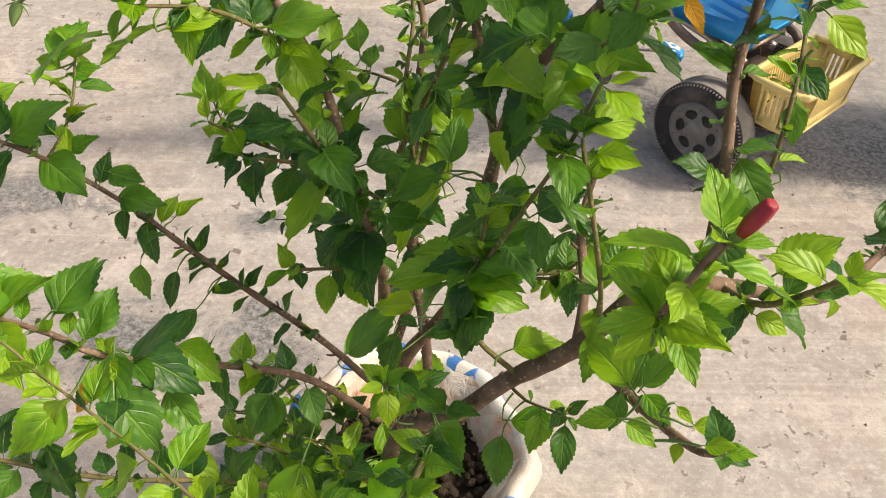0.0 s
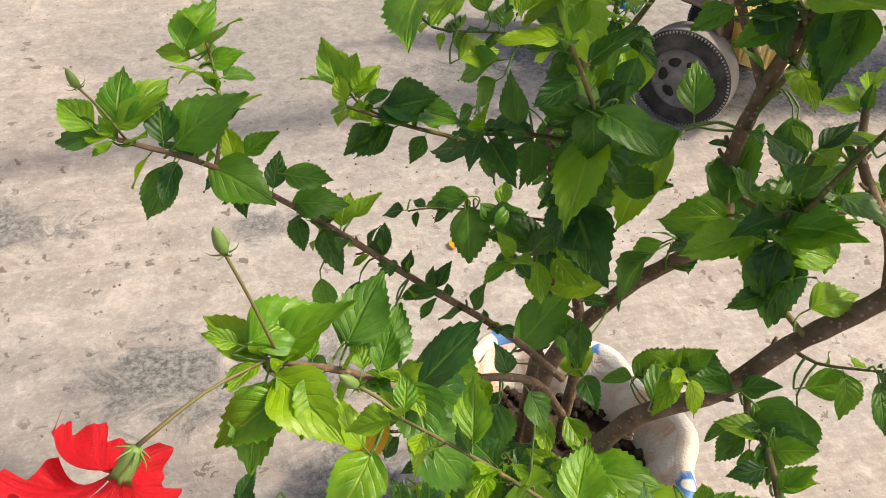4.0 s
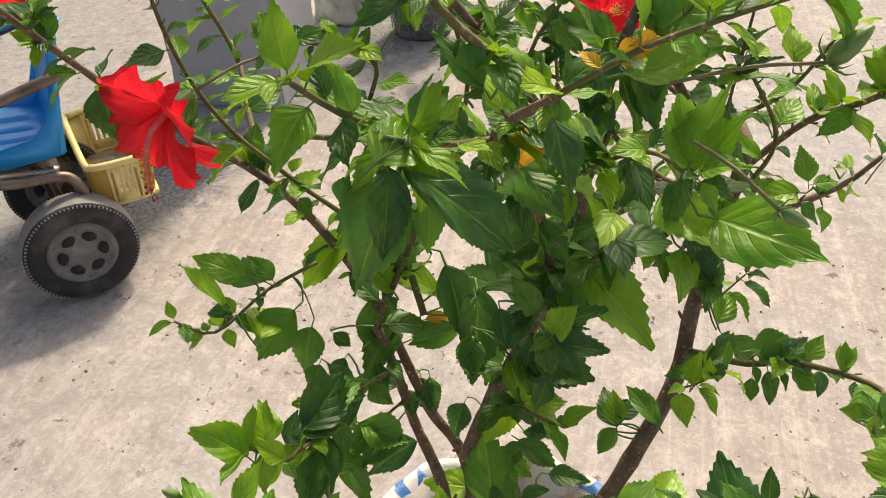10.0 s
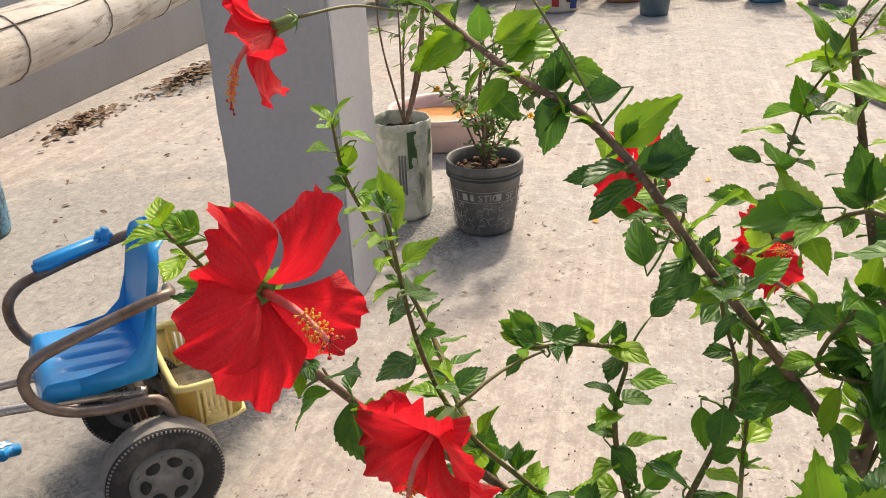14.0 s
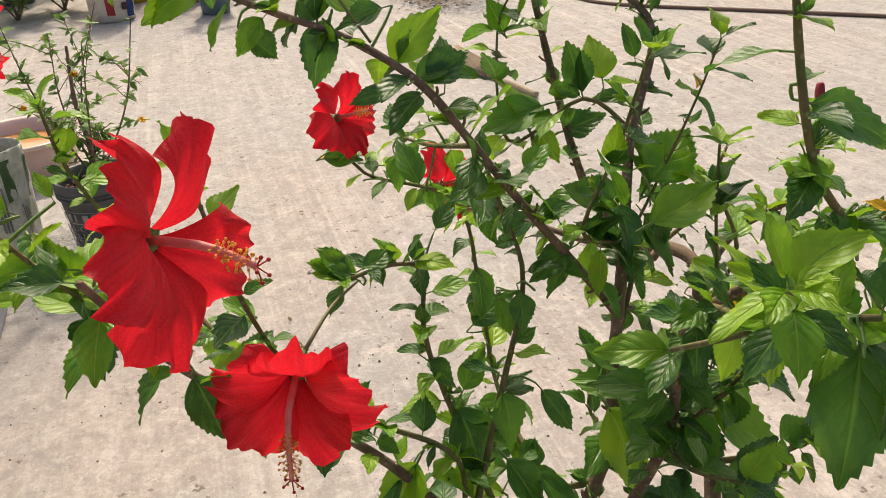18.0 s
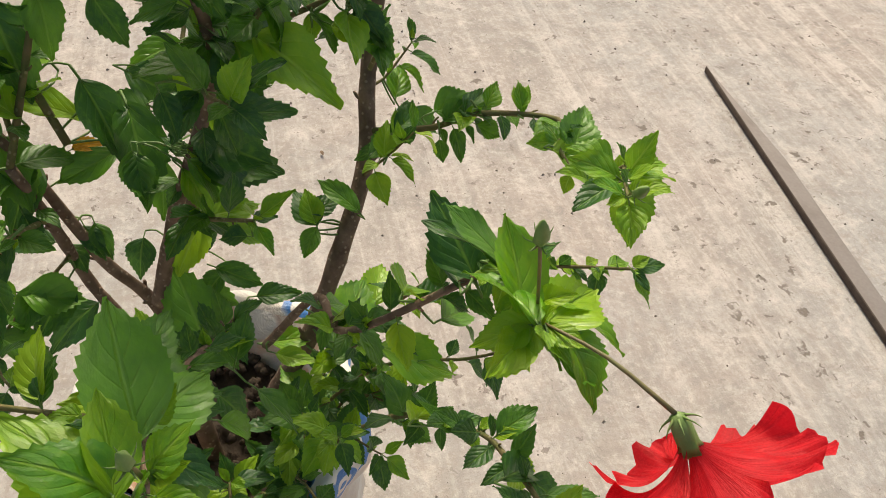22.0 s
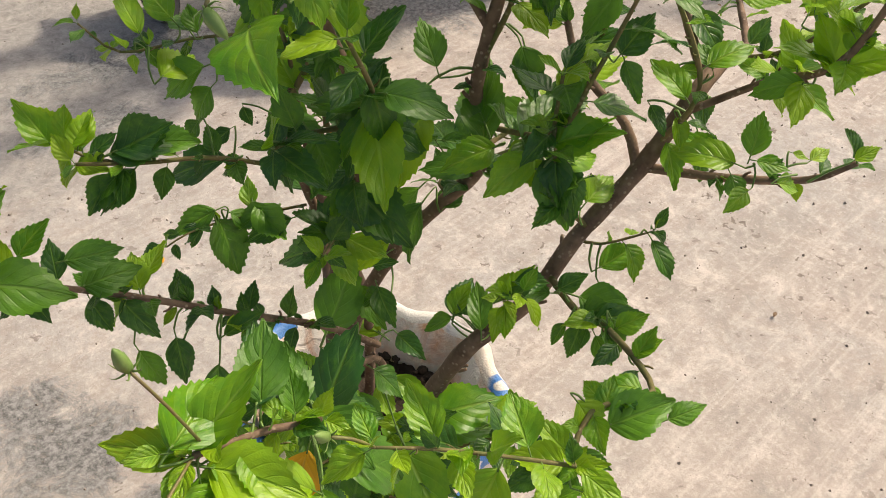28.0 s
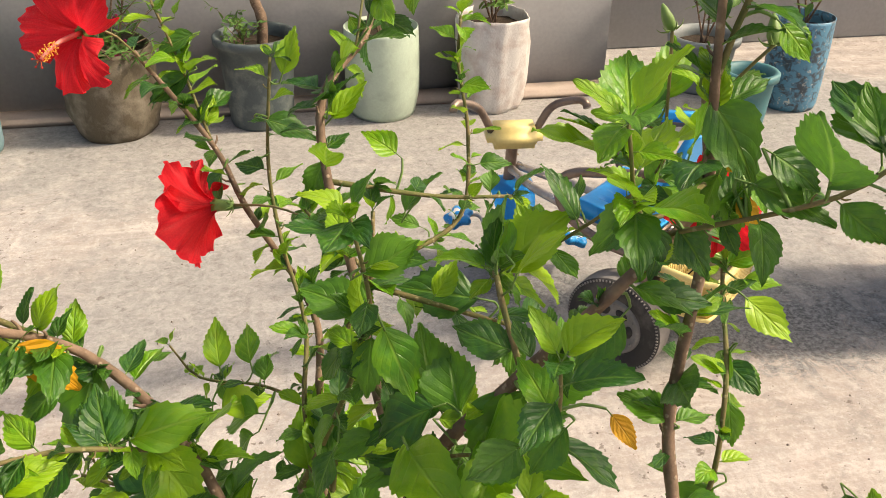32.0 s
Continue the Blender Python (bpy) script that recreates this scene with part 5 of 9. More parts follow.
near_leaf((-0.071, 0.692, 0.601), (-0.091, 0.667, 0.572), (-0.21, -0.38, 0.90), "y", joint=(-0.068, 0.689, 0.600))
near_leaf((-0.052, 0.660, 0.651), (-0.016, 0.646, 0.662), (-0.24, -0.38, 0.89), joint=(-0.076, 0.673, 0.650))
near_leaf((0.097, 0.406, 0.784), (0.108, 0.434, 0.815), (-0.49, -0.17, 0.85), "y", joint=(0.100, 0.410, 0.790))
near_leaf((0.101, 0.405, 0.799), (0.115, 0.410, 0.821), (-0.51, -0.17, 0.84), "y", joint=(0.100, 0.410, 0.790))
near_leaf((0.102, 0.406, 0.790), (0.122, 0.378, 0.808), (-0.50, -0.17, 0.85), "y")
near_leaf((0.109, 0.430, 0.762), (0.091, 0.457, 0.756), (-0.48, -0.19, 0.86), joint=(0.113, 0.431, 0.769))
near_leaf((0.112, 0.473, 0.673), (0.107, 0.503, 0.685), (-0.42, -0.21, 0.88), "y")
near_leaf((0.120, 0.449, 0.686), (0.140, 0.457, 0.712), (-0.43, -0.19, 0.88))
near_leaf((0.120, 0.443, 0.683), (0.130, 0.419, 0.684), (-0.43, -0.18, 0.88), "y")
near_leaf((0.107, 0.453, 0.670), (0.100, 0.434, 0.656), (-0.41, -0.19, 0.89), joint=(0.112, 0.465, 0.675))
near_leaf((0.138, 0.384, 0.710), (0.150, 0.375, 0.722), (-0.47, -0.13, 0.87), "y", joint=(0.116, 0.402, 0.690))
near_leaf((-0.037, 0.559, 0.513), (-0.015, 0.586, 0.538), (-0.23, -0.25, 0.94), joint=(-0.017, 0.562, 0.495))
near_leaf((-0.042, 0.528, 0.598), (-0.025, 0.508, 0.598), (-0.25, -0.26, 0.93), joint=(-0.048, 0.522, 0.592))
near_leaf((0.001, 0.515, 0.575), (0.022, 0.503, 0.582), (-0.28, -0.23, 0.93))
near_leaf((-0.019, 0.465, 0.592), (0.006, 0.441, 0.598), (-0.28, -0.20, 0.94), joint=(-0.019, 0.466, 0.592))
near_leaf((-0.025, 0.456, 0.594), (-0.028, 0.437, 0.586), (-0.28, -0.19, 0.94), joint=(-0.021, 0.455, 0.596))
near_leaf((-0.030, 0.422, 0.600), (-0.011, 0.424, 0.611), (-0.28, -0.16, 0.95), "y")
near_leaf((-0.029, 0.466, 0.587), (-0.041, 0.460, 0.578), (-0.27, -0.20, 0.94), joint=(-0.019, 0.466, 0.592))
near_leaf((-0.299, 0.704, 0.920), (-0.299, 0.6565, 0.883), (-0.34, -0.38, 0.86), joint=(-0.291, 0.705, 0.927))
near_leaf((-0.305, 0.711, 0.922), (-0.330, 0.706, 0.899), (-0.33, -0.40, 0.86), joint=(-0.291, 0.705, 0.927))
near_leaf((-0.159, 0.687, 0.853), (-0.174, 0.646, 0.816), (-0.47, -0.23, 0.85), joint=(-0.159, 0.688, 0.854))
near_leaf((-0.001, 0.759, 0.638), (-0.039, 0.730, 0.592), (-0.42, -0.20, 0.89), joint=(-0.018, 0.789, 0.650))
near_leaf((-0.007, 0.802, 0.708), (-0.048, 0.785, 0.656), (-0.45, -0.26, 0.86), joint=(-0.006, 0.809, 0.720))
near_leaf((-0.096, 0.631, 0.720), (-0.125, 0.576, 0.688), (-0.42, -0.10, 0.90), "y", joint=(-0.094, 0.637, 0.723))
near_leaf((-0.200, 0.582, 0.873), (-0.177, 0.590, 0.905), (-0.48, -0.06, 0.88), "y", joint=(-0.201, 0.585, 0.872))
near_leaf((0.014, 0.621, 0.652), (0.047, 0.661, 0.699), (-0.45, -0.07, 0.89), joint=(0.032, 0.645, 0.646))
near_leaf((-0.011, 0.671, 0.674), (-0.062, 0.654, 0.622), (-0.45, -0.13, 0.89), "y", joint=(0.029, 0.646, 0.700))
near_leaf((0.026, 0.619, 0.821), (0.039, 0.546, 0.836), (-0.58, -0.08, 0.81), "y", joint=(0.026, 0.651, 0.806))
near_leaf((0.060, 0.633, 0.830), (0.062, 0.678, 0.853), (-0.60, -0.10, 0.79))
near_leaf((0.068, 0.597, 0.840), (0.088, 0.545, 0.883), (-0.61, -0.05, 0.79), "y", joint=(0.062, 0.600, 0.830))
near_leaf((0.014, 0.698, 0.818), (-0.005, 0.739, 0.813), (-0.56, -0.18, 0.81), joint=(0.009, 0.682, 0.829))
near_leaf((0.022, 0.649, 0.800), (0.015, 0.620, 0.780), (-0.56, -0.12, 0.82))
near_leaf((0.026, 0.652, 0.807), (0.035, 0.672, 0.832), (-0.56, -0.12, 0.82), joint=(0.026, 0.651, 0.806))
near_leaf((-0.006, 0.748, 0.800), (-0.025, 0.748, 0.773), (-0.52, -0.24, 0.82), joint=(-0.001, 0.733, 0.796))
near_leaf((-0.225, 0.658, 0.938), (-0.235, 0.658, 0.924), (-0.51, -0.26, 0.82), "y", joint=(-0.231, 0.657, 0.929))
near_leaf((-0.255, 0.681, 0.938), (-0.253, 0.701, 0.963), (-0.45, -0.33, 0.83), joint=(-0.240, 0.673, 0.943))
near_leaf((-0.005, 0.823, 0.756), (-0.013, 0.799, 0.727), (-0.47, -0.30, 0.83), joint=(0.000, 0.820, 0.760))
near_leaf((-0.305, 0.715, 0.926), (-0.277, 0.698, 0.936), (-0.33, -0.41, 0.85), "y", joint=(-0.291, 0.705, 0.927))
near_leaf((-0.256, 0.710, 0.907), (-0.243, 0.708, 0.920), (-0.40, -0.35, 0.85), joint=(-0.255, 0.710, 0.908))
near_leaf((0.016, 0.554, 0.681), (0.042, 0.525, 0.714), (-0.48, -0.00, 0.88), "y", joint=(0.014, 0.550, 0.679))
near_leaf((0.014, 0.550, 0.679), (-0.006, 0.531, 0.658), (-0.47, 0.00, 0.88), joint=(0.015, 0.555, 0.690))
near_leaf((-0.160, 0.652, 0.707), (-0.156, 0.610, 0.701), (-0.36, -0.13, 0.93), joint=(-0.155, 0.654, 0.711))
near_leaf((-0.059, 0.797, 0.491), (-0.105, 0.821, 0.474), (-0.31, -0.20, 0.93), joint=(-0.048, 0.801, 0.498))
near_leaf((-0.130, 0.690, 0.705), (-0.150, 0.681, 0.686), (-0.38, -0.17, 0.91), joint=(-0.125, 0.665, 0.700))
near_leaf((-0.221, 0.617, 0.947), (-0.217, 0.605, 0.949), (-0.55, -0.17, 0.82), "f")
near_leaf((-0.208, 0.821, 0.631), (-0.165, 0.795, 0.640), (-0.24, -0.29, 0.93))
near_leaf((-0.281, 0.515, 0.678), (-0.249, 0.549, 0.696), (0.23, -0.41, 0.88), joint=(-0.293, 0.504, 0.670))
near_leaf((-0.261, 0.511, 0.659), (-0.241, 0.539, 0.677), (0.21, -0.40, 0.89))
near_leaf((-0.238, 0.525, 0.621), (-0.185, 0.518, 0.597), (0.18, -0.39, 0.90), joint=(-0.239, 0.517, 0.626))
near_leaf((-0.247, 0.487, 0.627), (-0.211, 0.459, 0.592), (0.19, -0.37, 0.91), joint=(-0.247, 0.505, 0.641))
near_leaf((-0.278, 0.474, 0.636), (-0.301, 0.491, 0.663), (0.23, -0.36, 0.90), "y", joint=(-0.256, 0.504, 0.647))
near_leaf((-0.273, 0.472, 0.630), (-0.299, 0.435, 0.616), (0.22, -0.36, 0.91), "y", joint=(-0.256, 0.504, 0.647))
near_leaf((-0.231, 0.655, 0.537), (-0.256, 0.627, 0.520), (0.14, -0.43, 0.89), joint=(-0.207, 0.683, 0.557))
near_leaf((0.018, 0.558, 0.711), (0.056, 0.563, 0.724), (-0.06, -0.48, 0.88), joint=(0.017, 0.557, 0.710))
near_leaf((-0.041, 0.799, 0.637), (-0.047, 0.828, 0.683), (0.00, -0.54, 0.84), "y", joint=(-0.042, 0.802, 0.627))
near_leaf((-0.070, 0.664, 0.702), (-0.038, 0.670, 0.710), (0.03, -0.52, 0.85), joint=(-0.085, 0.661, 0.700))
near_leaf((-0.113, 0.841, 0.491), (-0.118, 0.803, 0.448), (0.05, -0.49, 0.87), joint=(-0.117, 0.839, 0.489))
near_leaf((0.138, 0.502, 0.667), (0.124, 0.477, 0.641), (-0.17, -0.40, 0.90), joint=(0.115, 0.510, 0.692))
near_leaf((0.102, 0.509, 0.671), (0.094, 0.483, 0.645), (-0.14, -0.42, 0.90), "y", joint=(0.103, 0.508, 0.670))
near_leaf((0.101, 0.435, 0.669), (0.075, 0.438, 0.664), (-0.15, -0.36, 0.92), "y", joint=(0.118, 0.444, 0.681))
near_leaf((0.086, 0.488, 0.589), (0.081, 0.460, 0.568), (-0.11, -0.36, 0.93), joint=(0.079, 0.497, 0.595))
near_leaf((0.134, 0.425, 0.694), (0.142, 0.414, 0.689), (-0.19, -0.37, 0.91), "y", joint=(0.124, 0.422, 0.688))
near_leaf((0.143, 0.413, 0.690), (0.162, 0.409, 0.695), (-0.20, -0.35, 0.91), "y", joint=(0.124, 0.422, 0.688))
near_leaf((0.102, 0.417, 0.687), (0.120, 0.404, 0.684), (-0.16, -0.36, 0.92), "y", joint=(0.120, 0.412, 0.689))
near_leaf((0.191, 0.471, 0.768), (0.221, 0.476, 0.797), (-0.26, -0.43, 0.86), "y", joint=(0.194, 0.459, 0.757))
near_leaf((0.183, 0.492, 0.718), (0.179, 0.474, 0.698), (-0.23, -0.42, 0.88), joint=(0.181, 0.491, 0.715))
near_leaf((0.189, 0.472, 0.728), (0.207, 0.459, 0.726), (-0.25, -0.41, 0.88), "y")
near_leaf((0.097, 0.410, 0.814), (0.089, 0.428, 0.830), (-0.19, -0.44, 0.88), "y")
near_leaf((-0.155, 0.583, 0.504), (-0.177, 0.553, 0.485), (0.09, -0.38, 0.92), joint=(-0.150, 0.598, 0.515))
near_leaf((-0.227, 0.547, 0.468), (-0.197, 0.523, 0.444), (0.14, -0.34, 0.93), "y", joint=(-0.231, 0.522, 0.460))
near_leaf((-0.183, 0.596, 0.382), (-0.187, 0.575, 0.369), (0.10, -0.34, 0.94), "y", joint=(-0.175, 0.610, 0.390))
near_leaf((-0.124, 0.597, 0.495), (-0.110, 0.572, 0.474), (0.06, -0.39, 0.92), joint=(-0.130, 0.602, 0.505))
near_leaf((0.090, 0.524, 0.816), (0.103, 0.522, 0.820), (-0.16, -0.52, 0.84), "y", joint=(0.072, 0.526, 0.811))
near_leaf((-0.007, 0.811, 0.971), (-0.006, 0.779, 0.986), (-0.60, 0.10, 0.79))
near_leaf((0.034, 0.865, 1.009), (0.021, 0.886, 0.975), (-0.65, 0.04, 0.76), joint=(0.032, 0.866, 1.003))
near_leaf((0.050, 0.906, 1.012), (0.042, 0.928, 0.994), (-0.66, -0.01, 0.75), "y")
near_leaf((0.317, 0.841, 0.813), (0.315, 0.800, 0.815), (-0.61, 0.04, 0.79), joint=(0.320, 0.814, 0.823))
near_leaf((0.153, 0.983, 1.067), (0.149, 1.022, 1.075), (-0.71, -0.09, 0.70), "y", joint=(0.145, 0.987, 1.060))
near_leaf((0.166, 1.007, 1.081), (0.172, 1.001, 1.114), (-0.72, -0.11, 0.69), "y", joint=(0.167, 0.997, 1.083))
near_leaf((0.140, 0.972, 1.059), (0.151, 0.944, 1.094), (-0.70, -0.08, 0.71), "y")
near_leaf((0.068, 0.910, 1.026), (0.075, 0.873, 1.049), (-0.67, -0.02, 0.74), "y")
near_leaf((0.092, 0.635, 0.929), (0.108, 0.636, 0.964), (-0.58, 0.24, 0.78), "y", joint=(0.086, 0.645, 0.908))
near_leaf((0.193, 0.623, 0.850), (0.185, 0.583, 0.865), (-0.57, 0.22, 0.79), joint=(0.192, 0.620, 0.850))
near_leaf((0.050, 0.807, 0.880), (0.069, 0.818, 0.912), (-0.56, 0.09, 0.82), joint=(0.060, 0.789, 0.903))
near_leaf((0.007, 0.727, 0.857), (-0.001, 0.695, 0.862), (-0.52, 0.16, 0.84))
near_leaf((-0.020, 0.876, 0.847), (-0.010, 0.903, 0.861), (-0.52, 0.02, 0.86), "y")
near_leaf((-0.013, 0.863, 0.849), (-0.005, 0.878, 0.859), (-0.52, 0.03, 0.85))
near_leaf((0.143, 1.054, 0.930), (0.131, 1.064, 0.910), (-0.62, -0.14, 0.77), "y", joint=(0.139, 1.066, 0.926))
near_leaf((0.141, 1.049, 0.886), (0.152, 1.022, 0.898), (-0.59, -0.13, 0.79), "y")
near_leaf((-0.140, 1.047, 0.975), (-0.142, 1.072, 0.988), (-0.53, -0.20, 0.82), "y", joint=(-0.146, 1.055, 0.970))
near_leaf((-0.126, 1.029, 0.974), (-0.121, 1.036, 0.986), (-0.54, -0.18, 0.82), "y", joint=(-0.142, 1.050, 0.960))
near_leaf((-0.125, 1.032, 0.935), (-0.132, 1.069, 0.945), (-0.51, -0.17, 0.84), "y", joint=(-0.130, 1.035, 0.930))
near_leaf((0.352, 0.590, 0.689), (0.352, 0.638, 0.665), (-0.54, 0.19, 0.82), joint=(0.341, 0.591, 0.681))
near_leaf((0.256, 0.702, 0.614), (0.266, 0.653, 0.645), (-0.50, 0.12, 0.86), joint=(0.248, 0.691, 0.606))
near_leaf((0.034, 0.799, 0.847), (0.043, 0.782, 0.865), (-0.54, 0.09, 0.84), joint=(0.018, 0.816, 0.818))
near_leaf((0.028, 0.829, 1.015), (0.028, 0.862, 1.007), (-0.65, 0.08, 0.76), joint=(0.017, 0.842, 0.990))
near_leaf((0.014, 0.551, 0.689), (0.033, 0.518, 0.718), (-0.55, -0.03, 0.84), "y", joint=(0.014, 0.550, 0.679))
near_leaf((0.013, 0.544, 0.667), (-0.003, 0.525, 0.645), (-0.53, -0.03, 0.84))
near_leaf((-0.238, 0.516, 0.626), (-0.193, 0.532, 0.663), (-0.35, 0.00, 0.94), joint=(-0.239, 0.517, 0.626))
near_leaf((-0.404, 0.709, 0.707), (-0.374, 0.734, 0.737), (-0.19, -0.28, 0.94), "y", joint=(-0.395, 0.693, 0.702))
near_leaf((-0.024, 0.802, 0.584), (-0.066, 0.828, 0.553), (-0.44, -0.13, 0.89), joint=(-0.028, 0.810, 0.590))
near_leaf((-0.114, 0.809, 0.586), (-0.159, 0.853, 0.567), (-0.38, -0.15, 0.91), joint=(-0.106, 0.809, 0.581))
near_leaf((-0.032, 0.788, 0.433), (-0.062, 0.835, 0.423), (-0.36, -0.10, 0.93))
near_leaf((-0.066, 0.847, 0.600), (-0.070, 0.832, 0.589), (-0.42, -0.18, 0.89), joint=(-0.050, 0.812, 0.600))
near_leaf((-0.028, 0.741, 0.591), (-0.050, 0.784, 0.580), (-0.44, -0.08, 0.89), joint=(-0.026, 0.775, 0.600))
near_leaf((-0.061, 0.725, 0.613), (-0.087, 0.722, 0.588), (-0.44, -0.07, 0.90), joint=(-0.068, 0.689, 0.600))
near_leaf((-0.069, 0.682, 0.610), (-0.079, 0.623, 0.602), (-0.43, -0.02, 0.90), joint=(-0.069, 0.686, 0.610))
near_leaf((-0.197, 0.807, 0.619), (-0.236, 0.804, 0.594), (-0.33, -0.17, 0.93), joint=(-0.187, 0.811, 0.618))
near_leaf((-0.022, 0.782, 0.514), (-0.044, 0.770, 0.493), (-0.40, -0.10, 0.91), joint=(-0.027, 0.788, 0.520))
near_leaf((-0.023, 0.796, 0.496), (-0.040, 0.785, 0.479), (-0.39, -0.11, 0.91), joint=(-0.025, 0.800, 0.495))
near_leaf((-0.036, 0.805, 0.513), (-0.034, 0.842, 0.526), (-0.39, -0.13, 0.91), joint=(-0.032, 0.800, 0.515))
near_leaf((-0.080, 0.835, 0.495), (-0.065, 0.856, 0.515), (-0.36, -0.15, 0.92), "y", joint=(-0.089, 0.830, 0.489))
near_leaf((-0.064, 0.695, 0.581), (-0.074, 0.710, 0.573), (-0.42, -0.03, 0.91))
near_leaf((-0.057, 0.733, 0.525), (-0.081, 0.742, 0.507), (-0.39, -0.06, 0.92), joint=(-0.059, 0.713, 0.521))
near_leaf((-0.028, 0.688, 0.517), (-0.065, 0.715, 0.489), (-0.41, -0.02, 0.91), "y", joint=(0.012, 0.687, 0.516))
near_leaf((-0.039, 0.695, 0.488), (-0.024, 0.679, 0.500), (-0.39, -0.03, 0.92), joint=(0.002, 0.705, 0.481))
near_leaf((-0.043, 0.676, 0.465), (-0.059, 0.702, 0.453), (-0.37, -0.01, 0.93), joint=(-0.004, 0.710, 0.465))
near_leaf((-0.137, 0.651, 0.588), (-0.135, 0.670, 0.590), (-0.37, 0.01, 0.93), joint=(-0.128, 0.651, 0.595))
near_leaf((-0.006, 0.723, 0.342), (-0.011, 0.790, 0.348), (-0.34, -0.04, 0.94), "y", joint=(-0.010, 0.739, 0.341))
near_leaf((-0.080, 0.641, 0.390), (-0.095, 0.606, 0.383), (-0.32, 0.02, 0.95), "y", joint=(-0.069, 0.643, 0.397))
near_leaf((-0.080, 0.616, 0.317), (-0.046, 0.639, 0.336), (-0.29, 0.03, 0.96), "y", joint=(-0.071, 0.618, 0.322))
near_leaf((-0.215, 0.666, 0.552), (-0.188, 0.654, 0.568), (-0.29, -0.00, 0.96), joint=(-0.207, 0.683, 0.557))
near_leaf((-0.248, 0.707, 0.607), (-0.226, 0.719, 0.622), (-0.29, -0.05, 0.96), "y", joint=(-0.258, 0.694, 0.601))
near_leaf((-0.116, 0.842, 0.610), (-0.136, 0.845, 0.595), (-0.39, -0.19, 0.90), joint=(-0.123, 0.811, 0.591))
near_leaf((-0.058, 0.812, 0.562), (-0.078, 0.802, 0.542), (-0.40, -0.14, 0.90), joint=(-0.045, 0.806, 0.567))
near_leaf((-0.094, 0.828, 0.599), (-0.113, 0.836, 0.585), (-0.40, -0.17, 0.90), joint=(-0.106, 0.809, 0.581))
near_leaf((-0.046, 0.651, 0.432), (-0.049, 0.612, 0.432), (-0.36, 0.01, 0.93), joint=(-0.062, 0.662, 0.420))
near_leaf((-0.031, 0.595, 0.497), (-0.003, 0.607, 0.520), (-0.39, 0.06, 0.92), joint=(-0.028, 0.569, 0.480))
near_leaf((-0.026, 0.596, 0.505), (-0.016, 0.569, 0.518), (-0.40, 0.06, 0.91), joint=(-0.024, 0.567, 0.485))
near_leaf((0.170, 0.565, 0.994), (0.175, 0.556, 0.981), (-0.35, -0.55, 0.76))
near_leaf((0.155, 0.578, 0.985), (0.169, 0.560, 0.968), (-0.32, -0.56, 0.77), joint=(0.157, 0.576, 0.985))
near_leaf((0.148, 0.582, 0.975), (0.160, 0.572, 0.969), (-0.30, -0.55, 0.78))
near_leaf((0.325, 0.804, 0.807), (0.350, 0.798, 0.825), (-0.33, -0.51, 0.80), "y")
near_leaf((0.142, 0.567, 0.955), (0.166, 0.554, 0.958), (-0.29, -0.53, 0.80), joint=(0.131, 0.576, 0.961))
near_leaf((0.319, 0.808, 0.811), (0.308, 0.829, 0.836), (-0.32, -0.51, 0.79), "y")
near_leaf((0.333, 0.808, 0.828), (0.353, 0.803, 0.844), (-0.34, -0.52, 0.79), "y", joint=(0.320, 0.814, 0.823))
near_leaf((0.333, 0.793, 0.798), (0.358, 0.777, 0.800), (-0.33, -0.50, 0.80), "y", joint=(0.319, 0.805, 0.801))
near_leaf((0.328, 0.776, 0.791), (0.356, 0.741, 0.770), (-0.33, -0.49, 0.81), "y", joint=(0.315, 0.791, 0.786))
near_leaf((0.294, 0.728, 0.765), (0.312, 0.705, 0.751), (-0.31, -0.46, 0.83), joint=(0.295, 0.737, 0.766))
near_leaf((0.212, 0.637, 0.942), (0.203, 0.651, 0.961), (-0.34, -0.54, 0.77), joint=(0.205, 0.640, 0.940))
near_leaf((0.208, 0.641, 0.951), (0.216, 0.644, 0.970), (-0.33, -0.55, 0.77))
# end of placed leaves


near_leaf((-0.259, 0.504, 0.620), (-0.280, 0.494, 0.594), (-0.45, -0.45, 0.75), "f", joint=(-0.247, 0.505, 0.641))


# main wood
LIMB = [(-0.012, 0.668, 0.190), (-0.034, 0.640, 0.290), (-0.047, 0.612, 0.360), (-0.035, 0.574, 0.470), (0.008, 0.545, 0.529), (0.046, 0.537, 0.583), (0.092, 0.521, 0.642), (0.122, 0.507, 0.708), (0.165, 0.514, 0.715), (0.205, 0.525, 0.700)]
stem(LIMB, 0.0125, 0.008, seed=1)
SECOND = [(-0.055, 0.715, 0.190), (-0.045, 0.728, 0.360), (0.000, 0.708, 0.475), (0.020, 0.672, 0.545), (0.037, 0.641, 0.602), (0.031, 0.645, 0.650), (0.029, 0.646, 0.700), (0.044, 0.634, 0.795), (0.085, 0.61, 0.87), (0.123, 0.573, 0.954), (0.171, 0.591, 0.994), (0.172, 0.60, 1.05), (0.17, 0.61, 1.13)]
stem(SECOND, 0.0125, 0.0022, seed=2)
THIRD = [(-0.060, 0.740, 0.19), (-0.048, 0.755, 0.37), (-0.025, 0.790, 0.452), (-0.040, 0.800, 0.534), (-0.050, 0.812, 0.60), (-0.020, 0.775, 0.70), (0.006, 0.740, 0.800), (0.018, 0.752, 0.860), (0.022, 0.765, 0.905)]
stem(THIRD[:5], 0.0095, 0.0050, seed=3)
stem(THIRD[4:], 0.0040, 0.0018, name="twig", seed=3)
